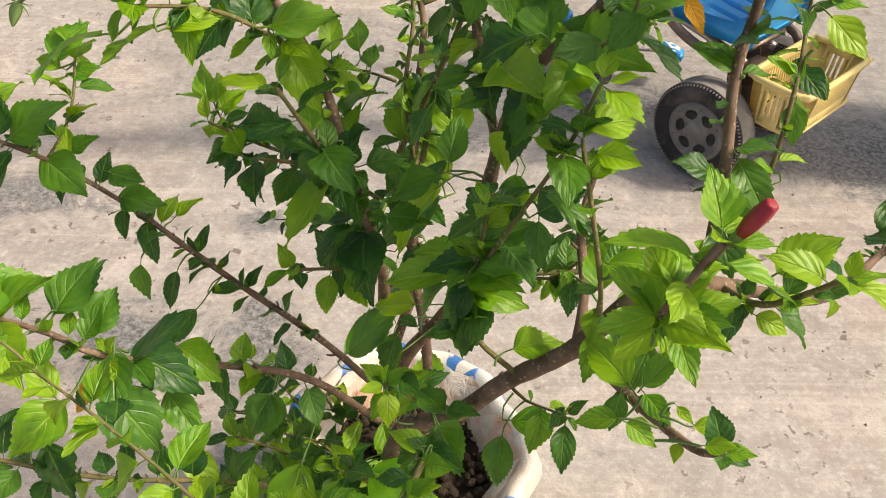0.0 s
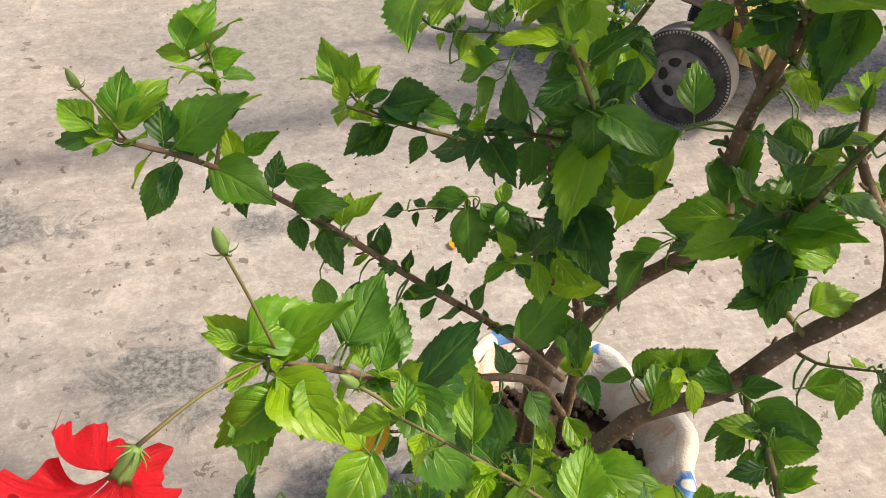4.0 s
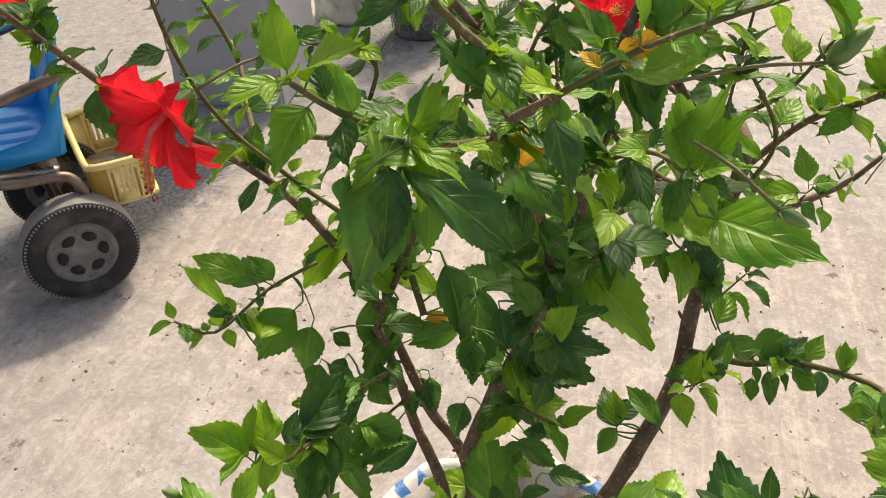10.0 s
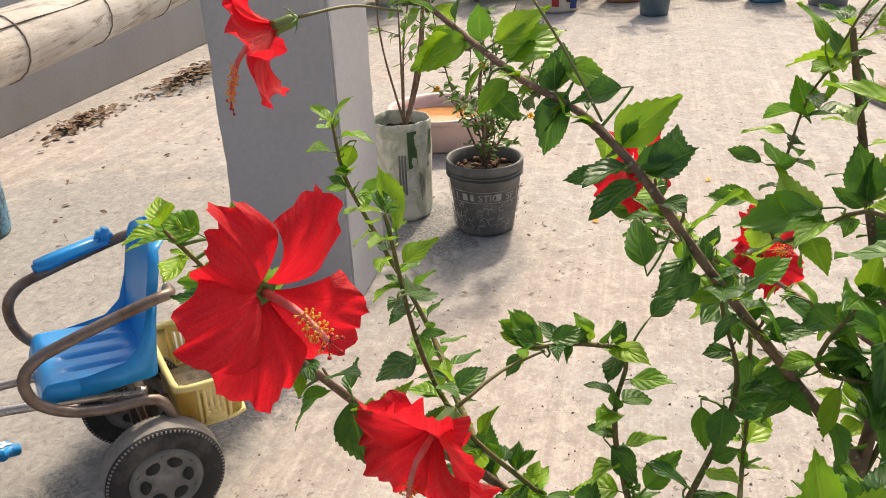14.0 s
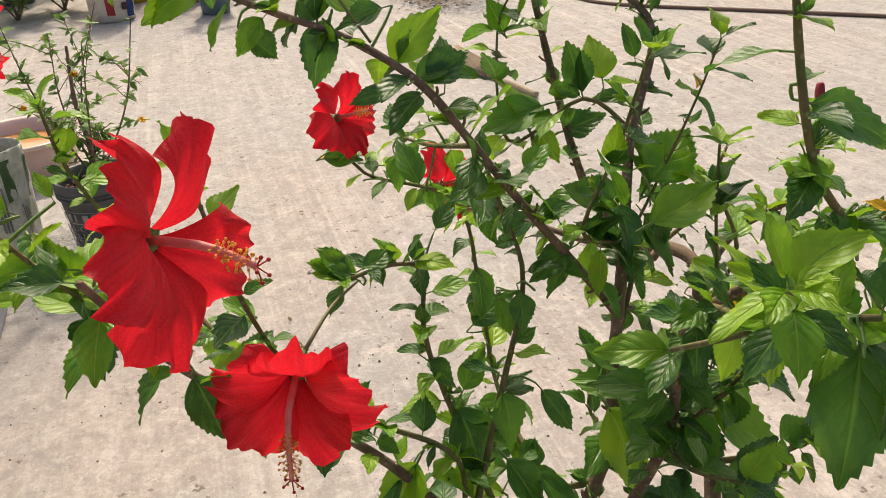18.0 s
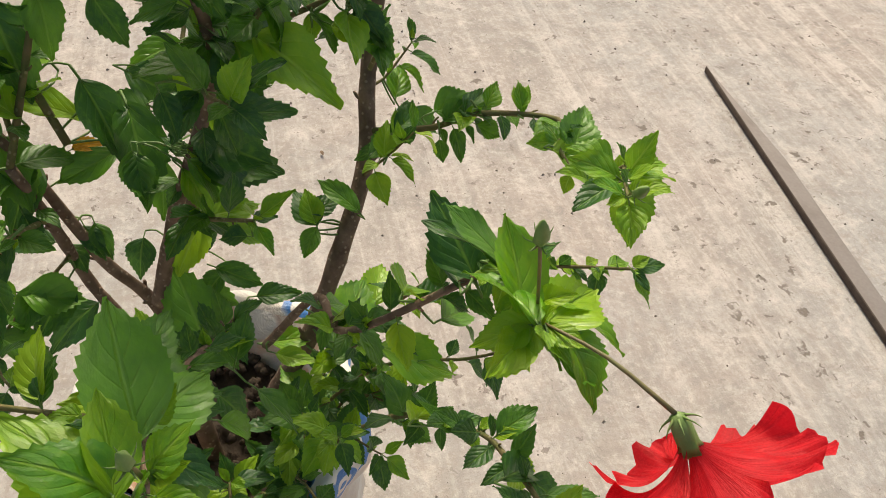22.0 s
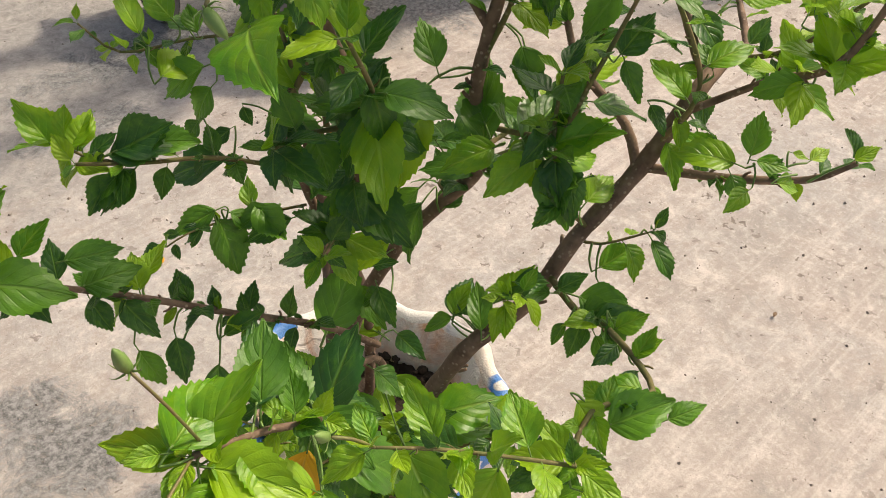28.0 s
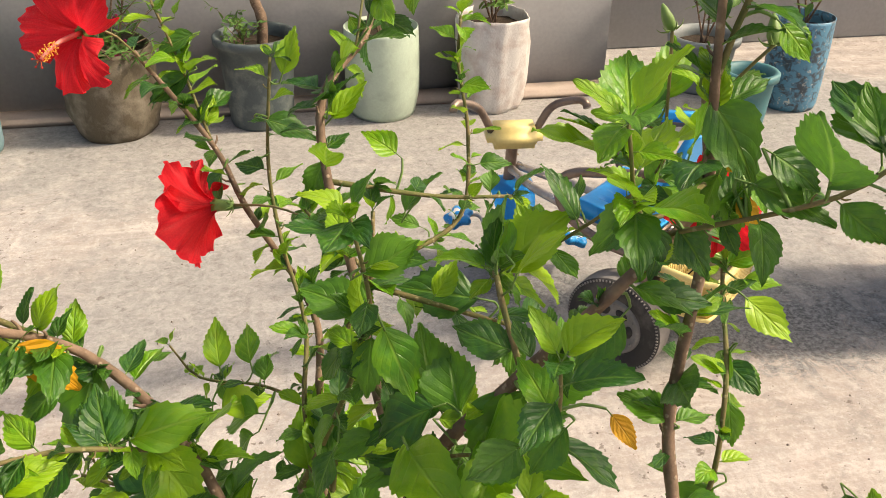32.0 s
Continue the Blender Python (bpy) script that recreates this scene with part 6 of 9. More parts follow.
FOURTH = [(-0.01, 0.735, 0.19), (-0.010, 0.741, 0.381), (-0.026, 0.775, 0.48), (-0.030, 0.813, 0.60), (-0.027, 0.852, 0.669), (-0.027, 0.905, 0.729), (-0.080, 0.963, 0.810), (-0.105, 0.995, 0.86), (-0.165, 1.02, 0.945)]
stem(FOURTH, 0.0082, 0.0026, seed=4)
CROWN = [(-0.058, 0.733, 0.452), (-0.060, 0.705, 0.55), (-0.082, 0.660, 0.690), (-0.110, 0.672, 0.790), (-0.165, 0.690, 0.862), (-0.226, 0.650, 0.922)]
stem(CROWN, 0.0080, 0.0030, seed=5)

# twigs of the limb
shoot([(0.091, 0.521, 0.641), (0.096, 0.545, 0.672), (0.098, 0.599, 0.699), (0.110, 0.630, 0.730)], 0.0060, 0.0035, size=(0.040, 0.058), every=0.034, start=0.45, young=0.2, seed=75, tip=2)
shoot([(0.094, 0.519, 0.645), (0.120, 0.462, 0.655), (0.145, 0.410, 0.672), (0.150, 0.385, 0.700)], 0.0055, 0.003, size=(0.030, 0.048), every=0.030, start=0.35, young=0.3, seed=1, tip=2)
shoot([(0.024, 0.542, 0.551), (-0.008, 0.490, 0.572), (-0.021, 0.455, 0.592), (-0.050, 0.395, 0.600), (-0.098, 0.411, 0.607), (-0.130, 0.400, 0.60), (-0.155, 0.385, 0.632)], 0.0042, 0.002, size=(0.032, 0.050), every=0.019, start=0.22, young=0.45, seed=2, tip=4)
shoot([(-0.155, 0.385, 0.632), (-0.190, 0.405, 0.655), (-0.230, 0.425, 0.682), (-0.262, 0.440, 0.700)], 0.0018, 0.0011, size=(0.042, 0.058), every=0.022, start=0.15, young=0.6, seed=44, tip=3)
shoot([(0.178, 0.518, 0.710), (0.179, 0.537, 0.70), (0.19, 0.588, 0.768), (0.189, 0.615, 0.83), (0.205, 0.64, 0.94), (0.20, 0.66, 1.02)], 0.0062, 0.0035, size=(0.045, 0.065), every=0.026, start=0.2, young=0.2, seed=3)
shoot([(0.054, 0.534, 0.593), (0.012, 0.534, 0.647), (0.015, 0.555, 0.690), (0.02, 0.56, 0.74)], 0.0032, 0.002, size=(0.048, 0.065), every=0.018, start=0.4, young=0.2, seed=4)
shoot([(0.115, 0.510, 0.692), (0.13, 0.46, 0.74), (0.10, 0.41, 0.79), (0.112, 0.395, 0.855)], 0.0045, 0.0028, size=(0.050, 0.066), every=0.014, start=0.3, young=0.75, seed=5, tip=3)
shoot([(0.182, 0.519, 0.709), (0.19, 0.47, 0.74), (0.205, 0.43, 0.80)], 0.0035, 0.002, size=(0.04, 0.055), every=0.02, start=0.2, young=0.4, seed=6)
shoot([(0.205, 0.525, 0.700), (0.28, 0.545, 0.675), (0.35, 0.598, 0.682), (0.43, 0.640, 0.676), (0.496, 0.668, 0.672)], 0.0055, 0.0028, size=(0.038, 0.055), every=0.030, start=0.1, young=0.35, seed=7)
shoot([(0.102, 0.516, 0.664), (0.088, 0.49, 0.74), (0.07, 0.53, 0.82)], 0.003, 0.002, size=(0.044, 0.058), every=0.026, start=0.2, young=0.35, seed=8)
shoot([(0.001, 0.550, 0.519), (-0.045, 0.535, 0.575), (-0.05, 0.515, 0.60)], 0.002, 0.001, size=(0.035, 0.045), every=0.02, start=0.35, young=0.5, seed=9, tip=2)
shoot([(0.046, 0.537, 0.583), (0.06, 0.52, 0.58), (0.085, 0.49, 0.60)], 0.002, 0.001, size=(0.034, 0.048), every=0.022, start=0.35, young=0.3, seed=10, tip=2)

# twigs of the second stem
shoot([(0.032, 0.645, 0.646), (0.020, 0.560, 0.690), (0.036, 0.545, 0.74), (0.062, 0.535, 0.81), (0.074, 0.529, 0.86)], 0.0032, 0.0016, size=(0.046, 0.062), every=0.028, start=0.15, young=0.15, seed=11)
shoot([(0.029, 0.646, 0.700), (0.038, 0.628, 0.79), (0.005, 0.690, 0.834), (0.01, 0.66, 0.90), (0.0, 0.645, 0.97)], 0.0031, 0.0014, size=(0.044, 0.060), every=0.030, start=0.2, young=0.2, seed=12)
shoot([(0.090, 0.607, 0.880), (0.085, 0.655, 0.915), (0.108, 0.712, 0.88), (0.19, 0.69, 0.955), (0.175, 0.673, 1.0)], 0.0024, 0.0012, size=(0.045, 0.062), every=0.02, start=0.2, young=0.3, seed=13)
shoot([(0.150, 0.582, 0.980), (0.205, 0.537, 1.02), (0.26, 0.545, 1.045), (0.33, 0.54, 1.05)], 0.0019, 0.0010, size=(0.06, 0.08), every=0.025, start=0.15, young=0.12, seed=14)
shoot([(0.168, 0.585, 1.005), (0.13, 0.565, 1.0), (0.115, 0.56, 1.05)], 0.0018, 0.0012, size=(0.055, 0.075), every=0.016, start=0.2, young=0.5, seed=15)
shoot([(0.050, 0.620, 0.810), (0.075, 0.58, 0.85), (0.09, 0.545, 0.90), (0.085, 0.53, 0.95)], 0.0018, 0.0012, size=(0.046, 0.062), every=0.028, start=0.2, young=0.3, seed=16)
shoot([(0.028, 0.657, 0.574), (0.05, 0.645, 0.60), (0.09, 0.64, 0.60), (0.11, 0.62, 0.64)], 0.0026, 0.0015, size=(0.03, 0.045), every=0.016, start=0.15, young=0.1, seed=17)
shoot([(0.070, 0.700, 0.550), (0.15, 0.70, 0.555), (0.228, 0.692, 0.570), (0.274, 0.689, 0.65), (0.285, 0.71, 0.755), (0.318, 0.80, 0.79), (0.322, 0.823, 0.845)], 0.0036, 0.0022, size=(0.032, 0.048), every=0.026, start=0.25, young=0.3, seed=18)
shoot([(0.026, 0.662, 0.564), (0.035, 0.685, 0.555), (0.07, 0.70, 0.55)], 0.004, 0.0036, size=(0.03, 0.045), every=0.014, young=0.05, seed=19, tip=0)
shoot([(0.172, 0.600, 1.050), (0.185, 0.605, 1.09), (0.21, 0.61, 1.14)], 0.0024, 0.0018, size=(0.05, 0.07), every=0.018, start=0.2, young=0.3, seed=20)

# arching flower branch
ARCH = [(0.033, 0.642, 0.735), (0.016, 0.686, 0.795), (0.006, 0.739, 0.866), (-0.007, 0.780, 0.923), (-0.006, 0.815, 0.971), (0.028, 0.856, 0.999), (0.044, 0.895, 1.015), (0.105, 0.95, 1.035), (0.16, 1.00, 1.055)]
stem(ARCH, 0.0050, 0.0026, seed=6)
leafy(ARCH, size=(0.045, 0.062), every=0.022, start=0.15, young=0.3, seed=21)
shoot([(0.130, 0.980, 1.045), (0.175, 1.00, 1.09), (0.19, 1.0, 1.12)], 0.0022, 0.0015, size=(0.055, 0.07), every=0.02, start=0.3, young=1.0, seed=23, tip=3)
shoot([(-0.007, 0.780, 0.923), (0.07, 0.79, 0.90), (0.13, 0.80, 0.89)], 0.0028, 0.0016, size=(0.038, 0.052), every=0.024, start=0.2, young=0.3, seed=24)
shoot([(0.006, 0.739, 0.866), (0.09, 0.735, 0.83), (0.16, 0.735, 0.80)], 0.003, 0.0016, size=(0.038, 0.052), every=0.024, start=0.15, young=0.3, seed=25)
shoot([(-0.026, 0.775, 0.600), (0.0, 0.82, 0.76), (0.018, 0.816, 0.818), (-0.01, 0.845, 0.845), (-0.026, 0.881, 0.848)], 0.004, 0.0018, size=(0.035, 0.052), every=0.017, start=0.3, young=0.35, seed=26)

# back left twigs
shoot([(-0.045, 0.800, 0.545), (-0.123, 0.811, 0.591), (-0.187, 0.811, 0.618), (-0.236, 0.822, 0.635)], 0.0034, 0.0018, size=(0.036, 0.052), every=0.022, start=0.25, young=0.25, seed=27, tip=2, own=True)
shoot([(-0.205, 0.815, 0.625), (-0.225, 0.832, 0.632), (-0.235, 0.85, 0.64)], 0.0018, 0.0012, size=(0.05, 0.058), every=0.012, start=0.4, young=1.0, seed=28, tip=2, own=True)
shoot([(-0.040, 0.795, 0.500), (-0.106, 0.841, 0.486), (-0.15, 0.835, 0.50), (-0.18, 0.82, 0.512)], 0.002, 0.001, size=(0.035, 0.05), every=0.03, start=0.5, young=0.1, seed=29, tip=2, own=True)
shoot([(-0.027, 0.810, 0.580), (-0.040, 0.813, 0.684), (-0.034, 0.876, 0.734), (-0.049, 0.922, 0.792), (-0.055, 0.95, 0.86), (-0.045, 0.97, 0.95)], 0.0030, 0.0018, size=(0.036, 0.052), every=0.022, start=0.2, young=0.25, seed=30)
shoot([(-0.027, 0.905, 0.729), (0.05, 0.95, 0.745), (0.127, 0.992, 0.766), (0.143, 1.035, 0.837), (0.137, 1.062, 0.903), (0.14, 1.07, 0.95)], 0.004, 0.002, size=(0.036, 0.05), every=0.017, start=0.25, young=0.6, seed=31, own=True)
shoot([(-0.050, 0.860, 0.665), (-0.085, 0.892, 0.658), (-0.14, 0.915, 0.655), (-0.165, 0.93, 0.685)], 0.0022, 0.0012, size=(0.032, 0.045), every=0.022, start=0.3, young=0.35, seed=32, tip=2)
leafy(FOURTH[3:], size=(0.036, 0.055), every=0.020, start=0.05, young=0.25, seed=33, own=True, tip=0)
shoot([(-0.105, 0.995, 0.860), (-0.13, 1.035, 0.93), (-0.15, 1.06, 0.98)], 0.002, 0.0015, size=(0.045, 0.06), every=0.013, start=0.1, young=0.9, seed=34, tip=3, own=True)

# left, low
LOW = [(-0.062, 0.662, 0.42), (-0.120, 0.670, 0.485), (-0.198, 0.682, 0.550), (-0.249, 0.691, 0.594), (-0.286, 0.703, 0.620), (-0.346, 0.700, 0.672), (-0.405, 0.692, 0.708)]
stem(LOW, 0.0048, 0.0022, seed=7)
leafy(LOW[1:5], size=(0.032, 0.048), every=0.015, start=0.05, young=0.15, seed=35, own=True, tip=0)
leafy(LOW[4:], size=(0.042, 0.055), every=0.017, start=0.2, young=0.35, seed=36, own=True, tip=4)
shoot([(-0.346, 0.700, 0.672), (-0.340, 0.735, 0.68), (-0.339, 0.770, 0.695), (-0.345, 0.81, 0.715)], 0.0022, 0.0014, size=(0.045, 0.06), every=0.022, start=0.2, young=0.55, seed=37, own=True, tip=3)
FRONT = [(-0.060, 0.650, 0.38), (-0.120, 0.604, 0.50), (-0.190, 0.590, 0.535), (-0.247, 0.505, 0.641), (-0.282, 0.503, 0.667), (-0.325, 0.508, 0.680)]
stem(FRONT, 0.0052, 0.0024, seed=8)
leafy(FRONT[1:4], size=(0.040, 0.058), every=0.018, start=0.1, young=0.25, seed=38, own=True, tip=3)
leafy(FRONT[3:], size=(0.043, 0.055), every=0.012, start=0.2, young=0.75, seed=39, own=True, tip=4)
BASAL = [(-0.090, 0.655, 0.20), (-0.175, 0.560, 0.40), (-0.250, 0.510, 0.48), (-0.302, 0.496, 0.509), (-0.371, 0.491, 0.540), (-0.43, 0.485, 0.545)]
stem(BASAL, 0.0042, 0.002, seed=9)
leafy(BASAL[1:], size=(0.036, 0.054), every=0.014, start=0.05, young=0.2, seed=40, own=True, tip=3)
shoot([(-0.060, 0.660, 0.200), (-0.10, 0.56, 0.37), (-0.14, 0.48, 0.42), (-0.16, 0.45, 0.45)], 0.003, 0.0016, size=(0.035, 0.052), every=0.015, start=0.1, young=0.25, seed=41)
shoot([(-0.030, 0.640, 0.200), (-0.03, 0.54, 0.36), (-0.06, 0.47, 0.45), (-0.12, 0.40, 0.50), (-0.16, 0.36, 0.53)], 0.003, 0.0016, size=(0.034, 0.05), every=0.017, start=0.2, young=0.4, seed=42)
shoot([(-0.090, 0.670, 0.200), (-0.15, 0.62, 0.36), (-0.20, 0.60, 0.42)], 0.003, 0.0016, size=(0.038, 0.055), every=0.013, start=0.1, young=0.35, seed=43)
for k, (dx, dy, h) in enumerate(((-0.07, -0.06, 0.15), (-0.10, 0.03, 0.14), (-0.04, -0.09, 0.14))):
    b = Vector((POT.x + dx, POT.y + dy, 0.21))
    shoot([b, b + Vector((dx * 0.3, dy * 0.3, h * 0.6)), b + Vector((dx * 0.8, dy * 0.8, h))], 0.002, 0.001, size=(0.034, 0.05), every=0.014, start=0.25, young=0.35, seed=50 + k)

# low growth hanging over the rim of the sack
LOWER = ((-0.10, 0.66, -0.21, 0.61, 0.31), (-0.08, 0.63, -0.17, 0.56, 0.34), (-0.05, 0.61, -0.11, 0.54, 0.33),
         (-0.10, 0.70, -0.22, 0.69, 0.34), (-0.09, 0.74, -0.19, 0.77, 0.33), (-0.07, 0.66, -0.16, 0.62, 0.40), (-0.04, 0.62, -0.10, 0.57, 0.41), (-0.11, 0.68, -0.20, 0.65, 0.27))
for k, (x0, y0, x1, y1, z1) in enumerate(LOWER):
    a, b = Vector((x0, y0, 0.20)), Vector((x1, y1, z1))
    shoot([a, a.lerp(b, 0.5) + Vector((0, 0, 0.045)), b], 0.0024, 0.0012, size=(0.040, 0.060), every=0.016, start=0.3, young=0.12, seed=80 + k, tip=3)

# crown towards the path
leafy(CROWN[1:], size=(0.035, 0.048), every=0.019, start=0.05, young=0.12, seed=60, own=True, tip=0)
shoot([(-0.165, 0.690, 0.862), (-0.215, 0.703, 0.885), (-0.265, 0.712, 0.914), (-0.300, 0.703, 0.932)], 0.0030, 0.0020, size=(0.036, 0.050), every=0.016, start=0.1, young=0.35, seed=61, own=True, tip=0)
shoot([(-0.226, 0.650, 0.922), (-0.222, 0.615, 0.945), (-0.200, 0.575, 0.955), (-0.19, 0.54, 0.965)], 0.0026, 0.0015, size=(0.040, 0.054), every=0.016, start=0.2, young=0.45, seed=62, own=True, tip=4)
shoot([(-0.226, 0.650, 0.922), (-0.245, 0.68, 0.95), (-0.253, 0.708, 0.985), (-0.245, 0.72, 1.05), (-0.24, 0.725, 1.12)], 0.0028, 0.0018, size=(0.037, 0.050), every=0.02, start=0.15, young=0.4, seed=63, own=True, tip=3)
shoot([(-0.110, 0.672, 0.790), (-0.135, 0.635, 0.83), (-0.165, 0.605, 0.862), (-0.21, 0.58, 0.875)], 0.0024, 0.0015, size=(0.036, 0.049), every=0.015, start=0.2, young=0.25, seed=65, own=True)
shoot([(-0.082, 0.660, 0.690), (-0.10, 0.625, 0.74), (-0.13, 0.615, 0.80)], 0.003, 0.002, size=(0.048, 0.066), every=0.022, start=0.2, young=0.1, seed=66)
shoot([(-0.265, 0.712, 0.914), (-0.285, 0.735, 0.935), (-0.30, 0.75, 0.955)], 0.0025, 0.0018, size=(0.043, 0.054), every=0.012, start=0.2, young=0.6, seed=67, own=True, tip=4)
shoot([(-0.265, 0.712, 0.914), (-0.262, 0.745, 0.910), (-0.256, 0.772, 0.906)], 0.0022, 0.0016, size=(0.05, 0.06), every=0.1, start=2.0, seed=68, tip=0)
leafy(CROWN[2:], size=(0.052, 0.074), every=0.036, start=0.0, young=0.08, seed=71, tip=2)
shoot([(-0.060, 0.705, 0.550), (-0.10, 0.675, 0.575), (-0.135, 0.645, 0.60)], 0.003, 0.0016, size=(0.045, 0.064), every=0.020, start=0.2, young=0.15, seed=73)
shoot([(-0.082, 0.660, 0.690), (-0.125, 0.665, 0.70), (-0.165, 0.650, 0.715)], 0.003, 0.0016, size=(0.048, 0.066), every=0.020, start=0.2, young=0.15, seed=74)
leafy(THIRD[3:], size=(0.040, 0.058), every=0.030, start=0.05, young=0.12, seed=69, tip=3)
leafy(SECOND[3:], size=(0.036, 0.055), every=0.036, start=0.05, young=0.10, seed=70, tip=3)


def stuff_leaves(kind, name, label):
    """All leaves past those kept as parts, joined."""
    co, faces, uvs, mats, base = [], [], [], [], 0
    for k, m in rest[kind]:
        me = LEAVES[kind][k]
        n = len(me.vertices)
        a = np.empty(n * 3, np.float32)
        me.vertices.foreach_get("co", a)
        a = a.reshape(-1, 3) @ np.array(m.to_3x3()).T + np.array(m.translation)
        co.append(a)
        for p in me.polygons:
            faces.append([base + i for i in p.vertices])
            mats.append(p.material_index)
        u = np.empty(len(me.loops) * 2, np.float32)
        me.uv_layers[0].data.foreach_get("uv", u)
        uvs.append(u)
        base += n
    if not co:
        return
    me = bpy.data.meshes.new(name)
    me.from_pydata(np.concatenate(co).tolist(), [], faces)
    me.uv_layers.new(name="UVMap").data.foreach_set("uv", np.concatenate(uvs))
    me.polygons.foreach_set("material_index", np.array(mats, np.int32))
    me.polygons.foreach_set("use_smooth", np.ones(len(faces), bool))
    for m in LEAVES[kind][0].materials:
        me.materials.append(m)
    ob = new(name, me)
    ob.parent = hibiscus
    tagged(ob, label, kind="stuff")


tagged(part("leaf_stalk", petioles, M_SHOOT, hibiscus), "thin stalks of the larger leaves", kind="stuff")
stuff_leaves("m", "foliage", "dark glossy inner leaves")
stuff_leaves("y", "young_foliage", "light green young leaves")


# flowers and buds
M_BUD = worn("bud_crimson", (0.30, 0.012, 0.030), (0.42, 0.06, 0.07), 0.5, 0, 60, 0.7, 0.2, 300)
def petal_mesh(seed):
    rng = random.Random(seed)
    bm = bmesh.new()
    uvl = bm.loops.layers.uv.new("UVMap")
    rows, cols = 20, 39
    ph = [rng.uniform(0, 6.3) for _ in range(5)]
    g = []
    for i in range(rows):
        v = i / (rows - 1)
        w = 0.05 + 0.42 * math.sin(0.5 * math.pi * min(1, v * 1.05)) ** 1.25
        line = []
        for j in range(cols):
            s = math.sin(0.5 * math.pi * (2 * j / (cols - 1) - 1))
            rim = v ** 5
            x = s * w
            y = v * (1 - 0.58 * (1 - math.sqrt(1 - 0.95 * s * s)) * v) + 0.035 * rim * math.sin(7 * s + ph[0]) + 0.020 * rim * math.sin(19 * s + ph[2]) + 0.011 * v ** 8 * math.sin(33 * s + ph[3])
            z = 0.48 * v - 0.66 * v * v + 0.14 * s * s * (1 - v) * v
            z += 0.085 * v ** 3 * math.sin(3.4 * s + ph[1]) + 0.055 * v ** 4 * math.sin(10 * s + ph[2]) + 0.05 * math.sin(5 * v + ph[3]) * s * v
            z += 0.040 * v ** 6 * math.sin(19 * s + ph[4]) + 0.018 * v * math.sin(7 * v + 8 * s + ph[2]) - 0.05 * v * math.exp(-(s / 0.12) ** 2) * (1 - v)
            line.append(bm.verts.new((x, y, z)))
        g.append(line)
    for i in range(rows - 1):
        for j in range(cols - 1):
            f = bm.faces.new((g[i][j], g[i][j + 1], g[i + 1][j + 1], g[i + 1][j]))
            f.smooth = True
            for lp, (ii, jj) in zip(f.loops, ((i, j), (i, j + 1), (i + 1, j + 1), (i + 1, j))):
                lp[uvl].uv = (jj / (cols - 1), ii / (rows - 1))
    me = bpy.data.meshes.new("petal")
    bm.to_mesh(me)
    bm.free()
    me.materials.append(M_PETAL)
    return me


PETALS = [petal_mesh(s) for s in range(9)]


def flower(at, axis, size=0.052, spin=0.0, openness=1.0, seed=0, sag=0.0, wide=1.0):
    """An open bloom: five ruffled petals, stamen column with anthers and stigmas, calyx. axis: the way it faces."""
    rng = random.Random(seed)
    root = part("flower", flower_foot(size * 0.72), M_CALYX, hibiscus, "open bright red hibiscus bloom")
    y = Vector(axis).normalized()
    turn = y.to_track_quat("Z", "Y").to_matrix().to_4x4()
    root.matrix_basis = Matrix.Translation(at) @ turn @ pose(0, 0, 0, 0, 0, spin)
    for k in range(5):
        ob = new("petal", PETALS[(2 * k + 3 * seed) % 9])
        ob.parent = root
        lean = rng.uniform(-9, 9) + 30 - 42 * openness
        ob.matrix_basis = pose(0, 0, 0, 0, 0, 72 * k + rng.uniform(-7, 7)) @ pose(0, 0.06 * size, 0.012 * (k % 2) * size, 46 + lean * 1.2) @ pose(0, 0, 0, 0, 12) @ Matrix.Scale(size * rng.uniform(0.92, 1.06), 4) @ Matrix.Diagonal((wide * rng.uniform(0.78, 1.12), 1, 1, 1))
    L = size * 1.08
    down = (turn @ pose(0, 0, 0, 0, 0, spin)).to_3x3().inverted() @ Vector((0, 0, -1))
    ahead = Vector((0, 0, 1))
    col = [Vector((0, 0, 0)), ahead * 0.45 * L + down * 0.12 * sag * L, ahead * (0.75 - 0.15 * sag) * L + down * 0.42 * sag * L, ahead * (1.0 - 0.35 * sag) * L + down * 0.8 * sag * L]
    part("stamen_column", tube(col, lambda t: 0.040 * size * (1.15 - 0.5 * t), 8), M_STAMEN, root)
    bm = bmesh.new()
    P = spline(col, L / 40)
    for k in range(64):
        p = P[int(len(P) * (0.60 + 0.36 * k / 64))]
        a = 2.4 * k
        q = p + (Vector((math.cos(a), math.sin(a), 0.2)) + 0.5 * down * sag) * size * rng.uniform(0.05, 0.13)
        ball(0.015 * size, q, bm)
        tube([p, q], 0.004 * size, 3, bm, caps=False, step=0.1)
    tagged(part("anther", bm, M_ANTHER, root), "golden pollen-covered anthers", kind="stuff")
    bm = bmesh.new()
    for k in range(5):
        a = 1.2566 * k
        q = P[-1] + (Vector((math.cos(a), math.sin(a), 0.75 - 0.75 * sag)) + down * sag * 0.8) * size * 0.11
        tube([P[-1], (P[-1] + q) / 2, q], 0.008 * size, 4, bm, step=0.01)
        ball(0.022 * size, q, bm)
    part("stigma", bm, M_STIGMA, root, "five dark red stigma tips")
    return root


